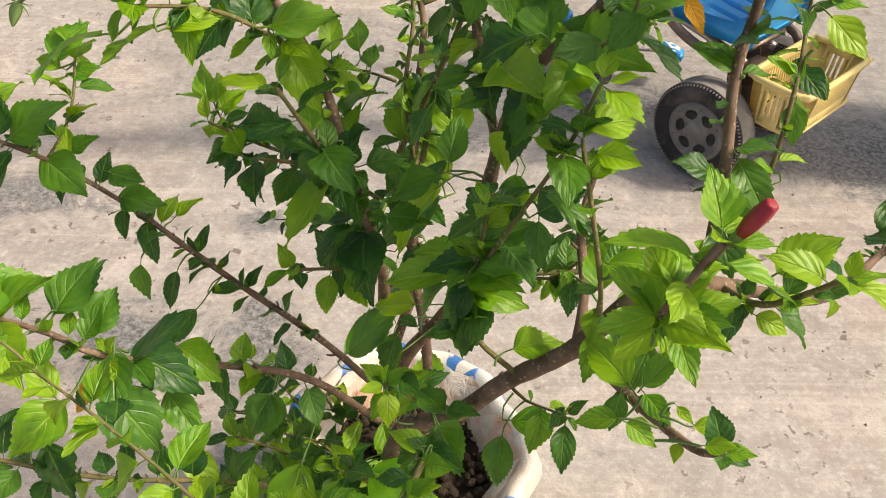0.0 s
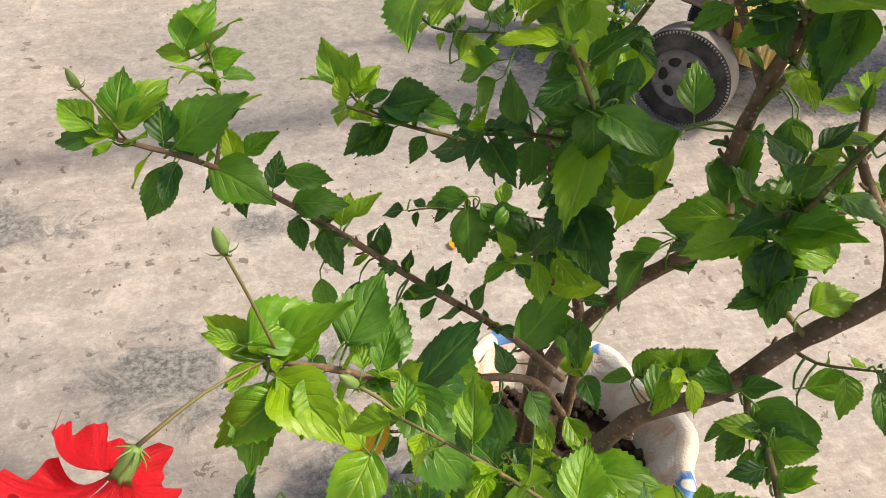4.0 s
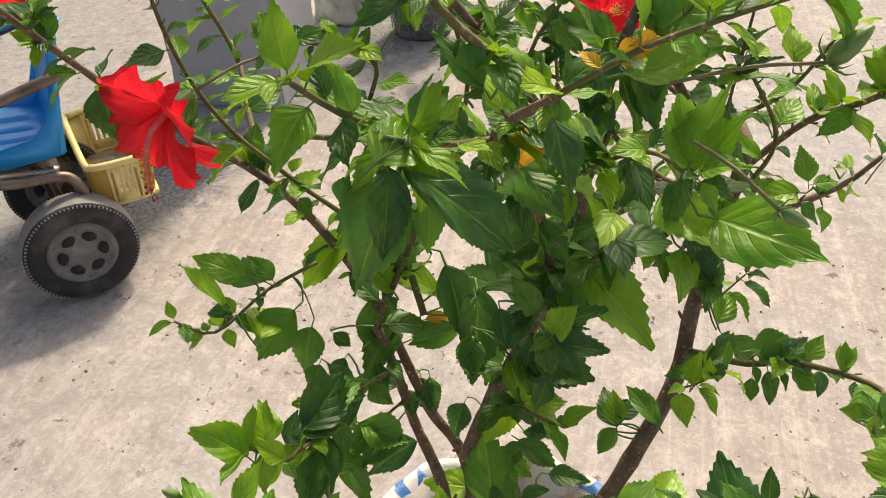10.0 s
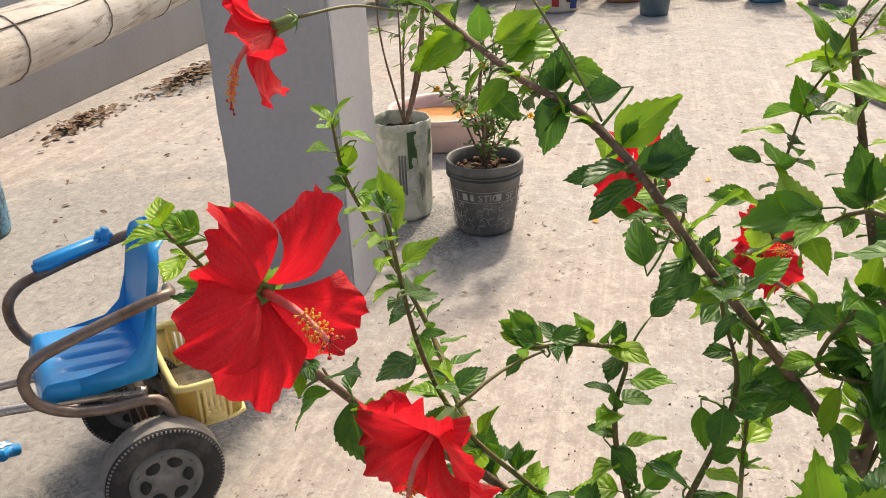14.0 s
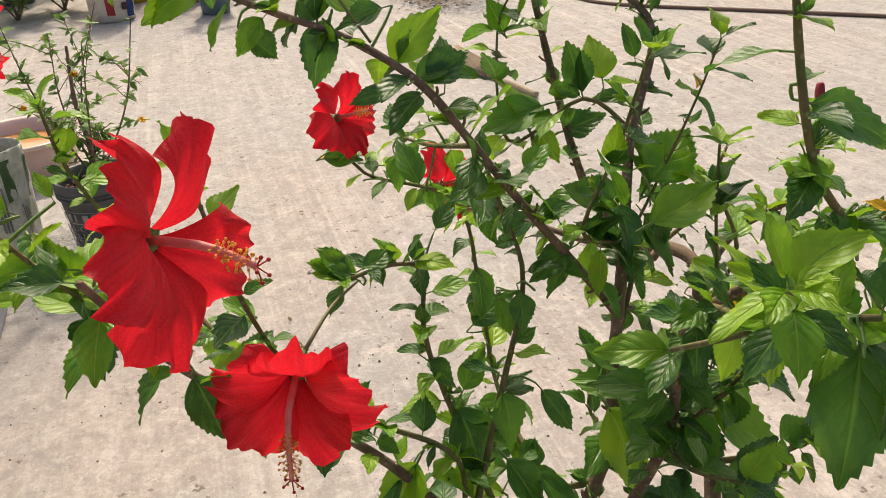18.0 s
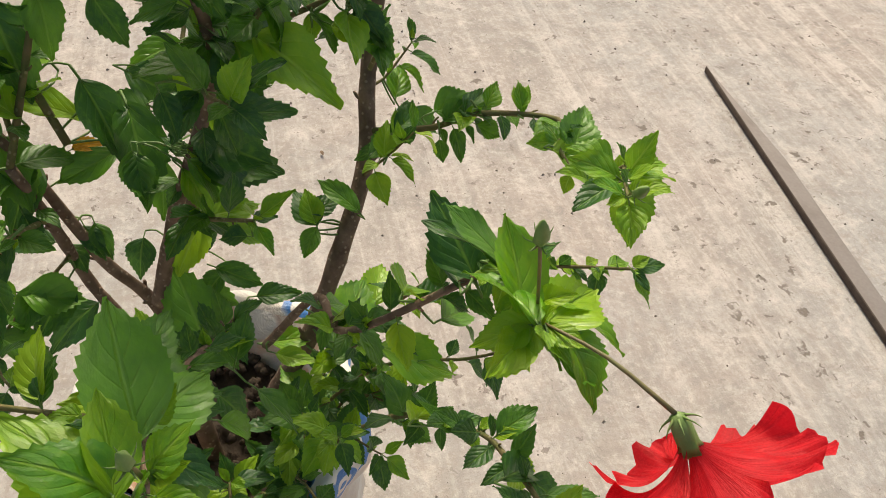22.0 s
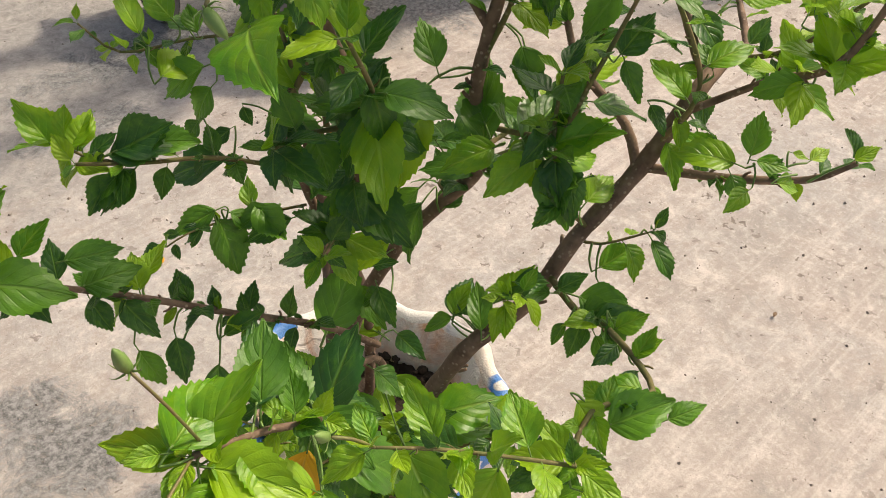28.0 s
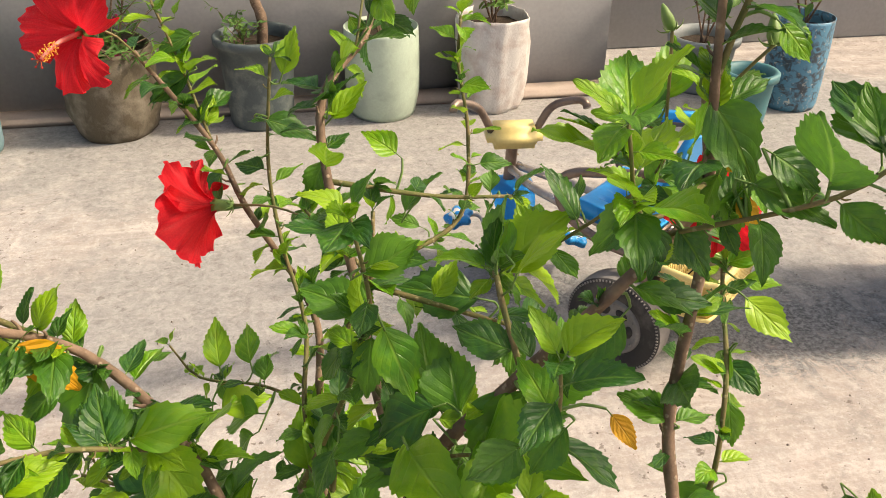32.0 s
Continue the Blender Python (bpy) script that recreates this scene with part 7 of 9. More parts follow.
def flower_foot(size):
    bm = revolve([(0.0, -0.42 * size), (0.07 * size, -0.40 * size), (0.13 * size, -0.25 * size), (0.12 * size, 0.0), (0.15 * size, 0.10 * size), (0.10 * size, 0.06 * size), (0.0, 0.02 * size)], 10,
                 lambda a, z: 1 + 0.18 * math.cos(5 * a) * (1 if z > -0.1 * size else 0.2))
    for k in range(7):
        a = 0.9 * k
        d = Vector((math.cos(a), math.sin(a), -0.1))
        tube([d * 0.07 * size + Vector((0, 0, -0.36 * size)), d * 0.20 * size + Vector((0, 0, -0.28 * size)), d * 0.27 * size + Vector((0, 0, -0.20 * size))], lambda t: 0.018 * size * (1.1 - t), 4, bm, step=0.01)
    return bm


def bud(at, axis, size=0.03, red=False, stalk=None):
    """A pointed bud in its calyx with narrow bracts."""
    s = size * 0.66
    bm = revolve([(0.0, 0.0), (0.13 * s, 0.03 * s), (0.21 * s, 0.25 * s), (0.20 * s, 0.5 * s), (0.12 * s, 0.82 * s), (0.03 * s, 1.0 * s), (0.0, 1.0 * s)], 10, lambda a, z: 1 + 0.10 * math.cos(5 * a))
    for k in range(6):
        a = 1.05 * k
        d = Vector((math.cos(a), math.sin(a), 0))
        tube([d * 0.12 * s, d * 0.38 * s + Vector((0, 0, 0.08 * s)), d * 0.5 * s + Vector((0, 0, 0.26 * s))], lambda t: 0.035 * s * (1.15 - t), 4, bm, step=0.01)
    turn = Vector(axis).to_track_quat("Z", "Y").to_matrix().to_4x4()
    ob = part("bud", bm, M_CALYX, hibiscus, "closed green flower bud" if not red else "red flower bud about to open")
    ob.matrix_basis = Matrix.Translation(at) @ turn
    if red:
        tip = revolve([(0.0, 0.4 * s), (0.2 * s, 0.5 * s), (0.27 * s, 0.9 * s), (0.30 * s, 1.5 * s), (0.24 * s, 1.95 * s), (0.16 * s, 2.05 * s), (0.0, 1.95 * s)], 14, lambda a, z: 1 + 0.14 * math.cos(5 * a + 30 * z))
        part("rolled_petals", tip, M_BUD, ob)
    if stalk:
        part("flower_stalk", tube([stalk, Vector(stalk).lerp(Vector(at), 0.5) + Vector((0, 0, 0.003)), at], 0.0010, 6), M_STALK, hibiscus)
    return ob


def stalk_to(a, b, r=0.0008):
    part("flower_stalk", tube([a, Vector(a).lerp(Vector(b), 0.5) + Vector((0, 0, 0.006)), b], lambda t: r * (1 + 0.8 * t), 6), M_STALK, hibiscus)


flower((-0.196, 0.985, 0.974), (-0.50, -0.80, 0.05), 0.050, 20, 1.0, 1, 0.25)
stalk_to((-0.160, 1.015, 0.94), (-0.188, 0.9978, 0.9732))
flower((-0.101, 0.926, 0.834), (-0.85, 0.36, -0.14), 0.054, 52, 0.86, 2, 0.95, 1.25)
stalk_to((-0.018, 0.871, 0.842), (-0.0865, 0.920, 0.8365))
flower((0.035, 1.063, 1.052), (-0.42, 0.85, -0.32), 0.052, 0, 0.9, 3, 0.8)
stalk_to((0.13, 1.0, 1.045), (0.0416, 1.0497, 1.057))
flower((0.319, 0.824, 0.854), (-0.70, -0.55, 0.30), 0.046, 35, 0.95, 4)
flower((0.511, 0.662, 0.680), (-0.74, -0.42, 0.45), 0.057, 10, 0.95, 5)
flower((-0.400, 0.458, 0.668), (-0.52, -0.30, -0.68), 0.056, 30, 0.92, 6, 0.8)
stalk_to((-0.325, 0.508, 0.680), (-0.3905, 0.4637, 0.6805))
bud((0.116, 0.394, 0.855), (0.3, -0.15, 0.9), 0.023, True, (0.112, 0.395, 0.845))
bud((0.042, 0.890, 1.072), (-0.5, 0.4, 0.9), 0.024, True, (0.02, 0.84, 0.995))
bud((-0.338, 0.522, 0.748), (-0.2, 0.1, 1), 0.026, False, (-0.318, 0.508, 0.683))
bud((-0.20, 0.53, 0.935), (0.2, -0.6, 0.6), 0.036, False, (-0.222, 0.60, 0.93))
bud((-0.258, 0.548, 0.89), (0, -0.6, -0.3), 0.024, False, (-0.22, 0.585, 0.90))
bud((-0.283, 0.449, 0.720), (-0.5, -0.1, 0.7), 0.022, False, (-0.262, 0.440, 0.700))
bud((-0.34, 0.83, 0.725), (-0.3, 0.5, 0.8), 0.02, False, (-0.345, 0.81, 0.715))
bud((-0.42, 0.69, 0.75), (-0.3, 0.0, 1), 0.022, False, (-0.40, 0.692, 0.708))
bud((0.21, 0.62, 1.06), (0.1, 0.5, 0.8), 0.024, False, (0.20, 0.655, 1.01))
bud((0.17, 0.65, 1.06), (-0.3, 0.4, 0.8), 0.022, False, (0.185, 0.673, 1.0))
bud((-0.25, 0.73, 1.15), (0, 0.2, 1), 0.026, False, (-0.24, 0.725, 1.12))


def sack_pot():
    """White woven sack with blue print, its mouth rolled down, filled with soil."""
    root = thing("sack_pot", "white printed plastic sack with rolled rim holding the hibiscus", "planter", Matrix.Translation(POT))
    n = Nodes("printed_sack")
    v = n.coords()
    sep = n.add("ShaderNodeSeparateXYZ")
    n.link(v, sep.inputs[0])
    ang = n.maths("MULTIPLY", n.maths("ARCTAN2", sep.outputs[1], sep.outputs[0]), 0.13)
    z = sep.outputs[2]
    com = n.add("ShaderNodeCombineXYZ")
    n.link(ang, com.inputs[0])
    n.link(z, com.inputs[1])
    # band of blue rings and eyes round the rim
    vo = n.voro(com.outputs[0], 24.0)
    ring = n.ramp(vo, ((0.0, 1.0), (0.11, 1.0), (0.13, 0.0), (0.25, 0.0), (0.27, 1.0), (0.40, 1.0), (0.42, 0.0)))
    wave = n.ramp(n.noise(com.outputs[0], 26.0, 2), ((0.53, 0.0), (0.55, 1.0)))
    band = n.maths("MULTIPLY", n.ramp(z, ((0.226, 0.0), (0.231, 1.0))), n.maths("MAXIMUM", n.ramp(n.maths("ABSOLUTE", ang), ((0.10, 0.0), (0.13, 1.0))), n.ramp(n.noise(com.outputs[0], 9.0, 1), ((0.50, 0.0), (0.53, 1.0)))))
    ink = n.maths("MULTIPLY", n.maths("MULTIPLY", n.maths("MAXIMUM", wave, ring), band), 0.95)
    c = n.mix(n.ramp(n.noise(v, 16, 5), ((0.45, 0.0), (0.7, 0.55))), (0.74, 0.72, 0.68), (0.52, 0.33, 0.19))
    c = n.mix(ink, c, (0.015, 0.16, 0.48))
    weave = n.noise(v, 380, 2)
    mat = n.done(n.principled(c, 0.45, 0.0, n.bump(n.maths("ADD", weave, n.maths("MULTIPLY", n.noise(v, 30, 3), 2.0)), 0.35, 0.003), 0.5))
    crease = lambda a, z: 1 + 0.035 * math.sin(3 * a + 11 * z) + 0.03 * math.sin(7 * a - 17 * z) + 0.02 * math.sin(13 * a + 40 * z)
    body = revolve([(0, 0.002), (0.11, 0.002), (0.135, 0.02), (0.142, 0.07), (0.139, 0.14), (0.141, 0.20), (0.144, 0.219), (0.152, 0.224), (0.156, 0.249), (0.152, 0.268), (0.146, 0.276), (0.136, 0.272), (0.124, 0.258), (0.118, 0.237), (0.114, 0.19)], 72, crease)
    part("sack", body, mat, root)
    lin = Nodes("stained_lining")
    v = lin.coords()
    c = lin.mix(lin.ramp(lin.noise(v, 20, 5, 0.65, 0.8), ((0.45, 0.0), (0.66, 1.0))), (0.76, 0.70, 0.65), (0.66, 0.36, 0.22))
    lm = lin.done(lin.principled(c, 0.6, 0.0, lin.bump(lin.noise(v, 45, 4, 0.6, 1.0), 0.8, 0.006)))
    part("rolled_rim", revolve([(0.098, 0.185), (0.102, 0.218), (0.108, 0.238), (0.115, 0.253), (0.123, 0.264), (0.129, 0.2705)], 72, lambda a, z: crease(a, z) + 0.02 * math.sin(19 * a + 60 * z)), lm, root, "brown-stained inside of the rolled rim")
    bm = bmesh.new()
    bmesh.ops.create_grid(bm, x_segments=44, y_segments=44, size=0.13)
    bmesh.ops.delete(bm, geom=[q for q in bm.verts if q.co.xy.length > 0.124], context="VERTS")
    for q in bm.verts:
        q.co.z = 0.211 + 0.016 * noise.noise(q.co * 22) + 0.010 * noise.noise(q.co * 70)
    part("soil", bm, M_SOIL, root, "dark crumbly potting soil")
    bm = bmesh.new()
    rng = random.Random(5)
    for k in range(260):
        a, r = rng.random() * 6.28, 0.115 * math.sqrt(rng.random())
        ball(rng.uniform(0.003, 0.008), (r * math.cos(a), r * math.sin(a), 0.218), bm)
    for q in bm.verts:
        q.co += 0.003 * Vector((noise.noise(q.co * 300), noise.noise(q.co * 310), noise.noise(q.co * 290)))
    tagged(part("soil_crumb", bm, M_SOIL, root), "crumbs of soil", kind="stuff")
    return root


sack_pot()


# ---- tricycle and basket ----
M_BLUE = worn("blue_plastic", (0.008, 0.31, 0.76), (0.08, 0.37, 0.66), 0.32, 0, 9, 0.35, 0.06, 120, 0.5)
M_RUST = worn("rusty_chrome_tube", (0.25, 0.19, 0.155), (0.12, 0.060, 0.035), 0.42, 0.55, 22, 0.9, 0.25, 240)
M_CHROME = worn("dull_chrome", (0.52, 0.48, 0.45), (0.25, 0.16, 0.11), 0.30, 0.8, 30, 0.7, 0.1, 240)
M_TYRE = worn("dusty_black_tyre", (0.035, 0.034, 0.034), (0.20, 0.18, 0.165), 0.75, 0, 14, 0.65, 0.3, 160, 0.3)
M_RIM = worn("grey_plastic_rim", (0.16, 0.155, 0.15), (0.33, 0.31, 0.29), 0.6, 0, 24, 0.8, 0.2, 160, 0.3)
M_DUST = worn("dusty_tread", (0.30, 0.275, 0.255), (0.14, 0.13, 0.12), 0.85, 0, 20, 0.7, 0.3, 160, 0.2)
M_CREAM = worn("cream_yellow_plastic", (0.80, 0.64, 0.25), (0.62, 0.48, 0.22), 0.45, 0, 14, 0.5, 0.08, 120)
M_WHITE = worn("white_plastic", (0.80, 0.79, 0.76), (0.6, 0.57, 0.52), 0.45, 0, 20, 0.4)
M_DARK = worn("recess_shade", (0.02, 0.02, 0.02), (0.06, 0.055, 0.05), 0.8)


def wheel(parent, r, w, at, turn, holes=6):
    """Tyre with a ribbed shoulder and a moulded rim with near-black plates for openings, axle along local X."""
    m = Matrix.Translation(at) @ turn
    spin = pose(0, 0, 0, 0, 90, 0)
    prof = [(r * 0.60, -w * 0.42), (r * 0.72, -w * 0.50), (r * 0.86, -w * 0.50), (r * 0.93, -w * 0.455), (r * 0.945, -w * 0.44), (r * 0.975, -w * 0.44), (r * 0.995, -w * 0.38), (r, 0), (r * 0.995, w * 0.38), (r * 0.975, w * 0.44),
            (r * 0.945, w * 0.44), (r * 0.93, w * 0.455), (r * 0.86, w * 0.50), (r * 0.72, w * 0.50), (r * 0.60, w * 0.42)]
    tyre = part("wheel", revolve(prof, 64), M_TYRE, parent, "worn black tyre on a grey rim")
    tyre.matrix_basis = m @ spin
    bm = bmesh.new()
    for k in range(84):
        a = 2 * math.pi * k / 84
        for s in (-1, 1):
            b = box((0.0045, 0.0036, 0.004), (r * 0.957, 0, s * w * 0.445), 0.0006, 1)
            bmesh.ops.rotate(b, verts=b.verts, cent=(0, 0, 0), matrix=Matrix.Rotation(a, 3, "Z"))
            join(bm, b)
    tagged(part("tread", bm, M_DUST, tyre, smooth=False), "fine dusty tread ribs", kind="stuff")
    part("dusty_band", revolve([(r * 0.996, -w * 0.36), (r * 1.003, -w * 0.25), (r * 1.004, 0), (r * 1.003, w * 0.25), (r * 0.996, w * 0.36)], 64), M_DUST, tyre, "pale dusty running surface")
    for s in (-1, 1):
        face = revolve([(r * 0.62, s * w * 0.42), (r * 0.585, s * w * 0.50), (r * 0.54, s * w * 0.51), (r * 0.50, s * w * 0.47), (r * 0.46, s * w * 0.44), (r * 0.24, s * w * 0.44), (r * 0.20, s * w * 0.50), (r * 0.08, s * w * 0.52), (0, s * w * 0.52)], 48)
        part("rim", face, M_RIM, tyre)
        for k in range(holes):
            a = 2 * math.pi * (k + 0.5) / holes
            out = []
            for q in range(14):
                u = 2 * math.pi * q / 14
                rad, ang = r * (0.355 + 0.095 * math.sin(u)), a + (0.36 + 0.06 * math.sin(u)) * math.cos(u)
                out.append((rad * math.cos(ang), rad * math.sin(ang)))
            # thin near-black plate: shade of an opening, painted on the closed rim
            b = slab(out, 0.003, 0.0)
            bmesh.ops.translate(b, vec=(0, 0, s * w * 0.443 - 0.0015), verts=b.verts)
            part("rim_hole", b, M_DARK, tyre)
        for k in range(holes):
            a = 2 * math.pi * k / holes
            b = bmesh.new()
            ball(0.0035, (r * 0.515 * math.cos(a), r * 0.515 * math.sin(a), s * w * 0.49), b)
            part("rivet", b, M_RIM, tyre)
    return tyre


def slab(outline, thick, bevel=0.004, seg=2):
    """A flat plate from an outline in XY."""
    bm = bmesh.new()
    f = bm.faces.new([bm.verts.new((x, y, 0)) for x, y in outline])
    e = bmesh.ops.extrude_face_region(bm, geom=[f])
    bmesh.ops.translate(bm, vec=(0, 0, thick), verts=[v for v in e["geom"] if isinstance(v, bmesh.types.BMVert)])
    bmesh.ops.recalc_face_normals(bm, faces=bm.faces)
    if bevel:
        bmesh.ops.bevel(bm, geom=bm.edges[:], offset=bevel, segments=seg, affect="EDGES")
    return bm


def flower_outline(r, n=5, depth=0.22, steps=40):
    return [(r * (1 + depth * math.cos(n * a)) * math.cos(a), r * (1 + depth * math.cos(n * a)) * math.sin(a)) for a in (2 * math.pi * i / steps for i in range(steps))]


def tricycle():
    root = thing("tricycle", "child's tricycle with blue plastic seat, rusty tubes and black wheels", "tricycle", pose(0.716, 1.751, 0, 0, 0, 41.7))
    for x in (-0.148, 0.148):
        wheel(root, 0.110, 0.064, (x, 0, 0.111), Matrix())
    steer = pose(0, 0.392, 0, 0, 0, -46) @ pose(0, -0.392, 0)  # front end turned to the side
    wheel(root, 0.098, 0.036, (0, 0, 0), steer @ Matrix.Translation((0, 0.388, 0.099)))
    part("rear_axle", tube([(-0.14, 0, 0.101), (0.14, 0, 0.101)], 0.009, 10), M_RUST, root)
    for s in (-1, 1):
        up = 0.030 if s > 0 else 0.0
        # tube bent round beside the seat, down to the axle
        loop = [(0.070, -0.082, 0.445 + up), (0.112, -0.078, 0.455 + up), (0.124, -0.055, 0.457 + up), (0.125, 0.01, 0.443 + up), (0.125, 0.10, 0.420 + up), (0.125, 0.155, 0.402 + up), (0.125, 0.184, 0.372 + 0.8 * up), (0.125, 0.178, 0.325 + 0.4 * up), (0.125, 0.135, 0.288),
                (0.125, 0.07, 0.268), (0.125, 0.00, 0.262), (0.126, -0.028, 0.245), (0.128, -0.040, 0.20), (0.128, -0.025, 0.135), (0.128, 0.0, 0.103)]
        part("arm_loop", tube([(s * x, y, z) for x, y, z in loop], 0.0105, 12), M_RUST, root)
        part("frame_tube", tube([(s * 0.06, -0.01, 0.24), (s * 0.055, 0.10, 0.262), (s * 0.050, 0.20, 0.275), (s * 0.035, 0.31, 0.285), (s * 0.012, 0.385, 0.30)], 0.010, 12), M_CHROME, root, "dull chrome frame tube")
        part("seat_stay", tube([(s * 0.05, 0.0, 0.11), (s * 0.06, 0.005, 0.18), (s * 0.055, 0.02, 0.275)], 0.008, 8), M_RUST, root)
    pad = slab([(-0.02, -0.075), (0.02, -0.075), (0.021, 0.05), (0.014, 0.075), (-0.014, 0.075), (-0.021, 0.05)], 0.022, 0.006)
    ob = part("arm_pad", pad, M_BLUE, root, "glossy blue arm pad")
    ob.matrix_basis = pose(0.130, 0.050, 0.462, -11)
    part("arm_pad_rest", box((0.036, 0.030, 0.030), (0.130, -0.012, 0.494), 0.008, turn=pose(0, 0, 0, 20)), M_BLUE, root)
    part("head_tube", tube([(0, 0.402, 0.19), (0, 0.392, 0.36)], 0.014, 12), M_RUST, root)
    for s in (-1, 1):
        part("fork_leg", tube([(s * 0.026, 0.388, 0.099), (s * 0.027, 0.39, 0.19), (s * 0.012, 0.402, 0.222)], 0.007, 8), M_CHROME, root).matrix_basis = steer
    bm = bmesh.new()
    rows = []
    for i in range(15):
        a = radians(20 + 9.5 * i)
        w = 0.040 + 0.014 * math.sin(math.pi * i / 14)
        rows.append([bm.verts.new((x, 0.388 + (0.122 - 4.0 * x * x) * math.cos(a), 0.140 + (0.128 - 4.0 * x * x) * math.sin(a))) for x in (-w, -w * 0.6, 0, w * 0.6, w)])
    for a, b in zip(rows, rows[1:]):
        for k in range(4):
            bm.faces.new((a[k], a[k + 1], b[k + 1], b[k]))
    bmesh.ops.solidify(bm, geom=bm.faces[:], thickness=0.004)
    part("front_mudguard", bm, M_BLUE, root, "blue front mudguard").matrix_basis = steer
    # cranks and flower pedals
    for s, reach, ahead in ((-1, -0.11, 0.10), (1, 0.165, 0.004)):
        part("crank", tube([(s * 0.022, 0.388, 0.099), (s * 0.045, 0.388, 0.099), (s * 0.060, 0.388 + ahead, 0.102 - 0.01 * s), (reach, 0.388 + ahead, 0.101 - 0.01 * s)], 0.005, 8, step=0.01), M_CHROME, root).matrix_basis = steer
        ped = part("pedal", slab(flower_outline(0.034), 0.022, 0.003), M_BLUE, root, "blue flower-shaped pedal")
        ped.matrix_basis = steer @ pose(reach, 0.388 + ahead, 0.092 - 0.01 * s, 0, 20 * s, 20)
        for z in (-0.003, 0.022):
            q = part("pedal_flower", slab(flower_outline(0.020), 0.0035, 0.001, 1), M_WHITE, ped, "white flower inlay")
            q.matrix_basis = Matrix.Translation((0, 0, z))
            d = part("pedal_eye", slab(flower_outline(0.007, 1, 0.0, 12), 0.005, 0.0008, 1), M_BLUE, ped)
            d.matrix_basis = Matrix.Translation((0, 0, z - 0.0006 if z < 0 else z + 0.0))
    # handlebar: a bent tube with a cream plastic cover in the middle
    part("handlebar_stem", tube([(0, 0.395, 0.33), (0, 0.388, 0.38)], 0.012, 10), M_RUST, root)
    part("handlebar", tube([(-0.150, 0.315, 0.475), (-0.14, 0.335, 0.485), (-0.085, 0.375, 0.455), (-0.045, 0.386, 0.385), (0.0, 0.388, 0.372), (0.045, 0.386, 0.385), (0.085, 0.375, 0.455), (0.14, 0.335, 0.485), (0.150, 0.315, 0.475)], 0.0095, 10), M_RUST, root).matrix_basis = steer
    part("handlebar_cap", box((0.130, 0.085, 0.052), (0, 0.386, 0.384), 0.018, 3), M_CREAM, root, "cream plastic handlebar cover").matrix_basis = steer

    # moulded seat: pan with flutes and deep skirts, back with a raised edge
    def shell(rows, name, label):
        bm = bmesh.new()
        g = [[bm.verts.new(p) for p in r] for r in rows]
        for a, b in zip(g, g[1:]):
            for k in range(len(a) - 1):
                bm.faces.new((a[k], a[k + 1], b[k + 1], b[k]))
        bmesh.ops.recalc_face_normals(bm, faces=bm.faces)
        bmesh.ops.solidify(bm, geom=bm.faces[:], thickness=0.005)
        return part(name, bm, M_BLUE, root, label)

    pan, back = [], []
    for i in range(21):
        v = i / 20
        y = 0.172 - 0.20 * v
        line = []
        for k in range(41):
            u = -1.12 + 2.24 * k / 40
            half = 0.104
            z = 0.330 - 0.018 * v + 0.010 * min(1, abs(u)) ** 4 - (0.042 * (1 - v / 0.12) ** 2 if v < 0.12 else 0)
            if 0.2 < v < 0.85 and abs(u) < 0.75:
                z -= 0.014 * max(0, math.cos(u * 4.2 * math.pi)) ** 3 * min(1, 8 * (v - 0.2)) * min(1, 8 * (0.85 - v))
            x = half * max(-1.0, min(1.0, u))
            if abs(u) > 1:
                z = max(z - 0.34 * (abs(u) - 1), 0.287 + 0.006 * v)
            line.append((x, y, z))
        pan.append(line)
    for i in range(21):
        v = i / 20
        y = -0.018 - 0.028 * v - 0.022 * v * v
        z = 0.296 + 0.245 * v
        half = 0.104 * (1 - 0.06 * v) * (1.0 if v < 0.82 else 1 - 0.35 * ((v - 0.82) / 0.18) ** 2)
        line = []
        for k in range(31):
            u = -1.15 + 2.3 * k / 30
            edge = max(0.0, abs(u) - 1) / 0.15
            line.append((half * max(-1.0, min(1.0, u)), y + 0.006 * min(1, abs(u)) ** 6 - 0.020 * edge - 0.012 * max(0, v - 0.95) / 0.05, z))
        back.append(line)
    shell(pan, "seat", "moulded blue seat pan with flutes")
    shell(back, "backrest", "tall blue plastic backrest")
    for s in (-1, 1):
        wing = slab([(0.10, 0.300), (-0.02, 0.292), (-0.055, 0.44), (-0.042, 0.445), (-0.012, 0.365), (0.02, 0.338), (0.10, 0.330)], 0.006, 0.002)
        ob = part("seat_side", wing, M_BLUE, root)
        ob.matrix_basis = Matrix.Translation((s * 0.104 + 0.003, 0, 0)) @ Matrix(((0, 0, -1, 0), (1, 0, 0, 0), (0, 1, 0, 0), (0, 0, 0, 1)))
    part("seat_bracket", box((0.14, 0.12, 0.016), (0, 0.04, 0.280), 0.004), M_RUST, root)
    part("underframe", box((0.10, 0.05, 0.10), (0, 0.0, 0.17), 0.012), worn("rusty_black", (0.05, 0.035, 0.028), (0.12, 0.06, 0.03), 0.8, 0, 30, 0.9, 0.4), root)
    part("rear_rack", tube([(-0.07, -0.01, 0.12), (-0.07, -0.13, 0.142), (0.07, -0.13, 0.142), (0.07, -0.01, 0.12)], 0.007, 8), M_RUST, root)
    return root


tricycle()


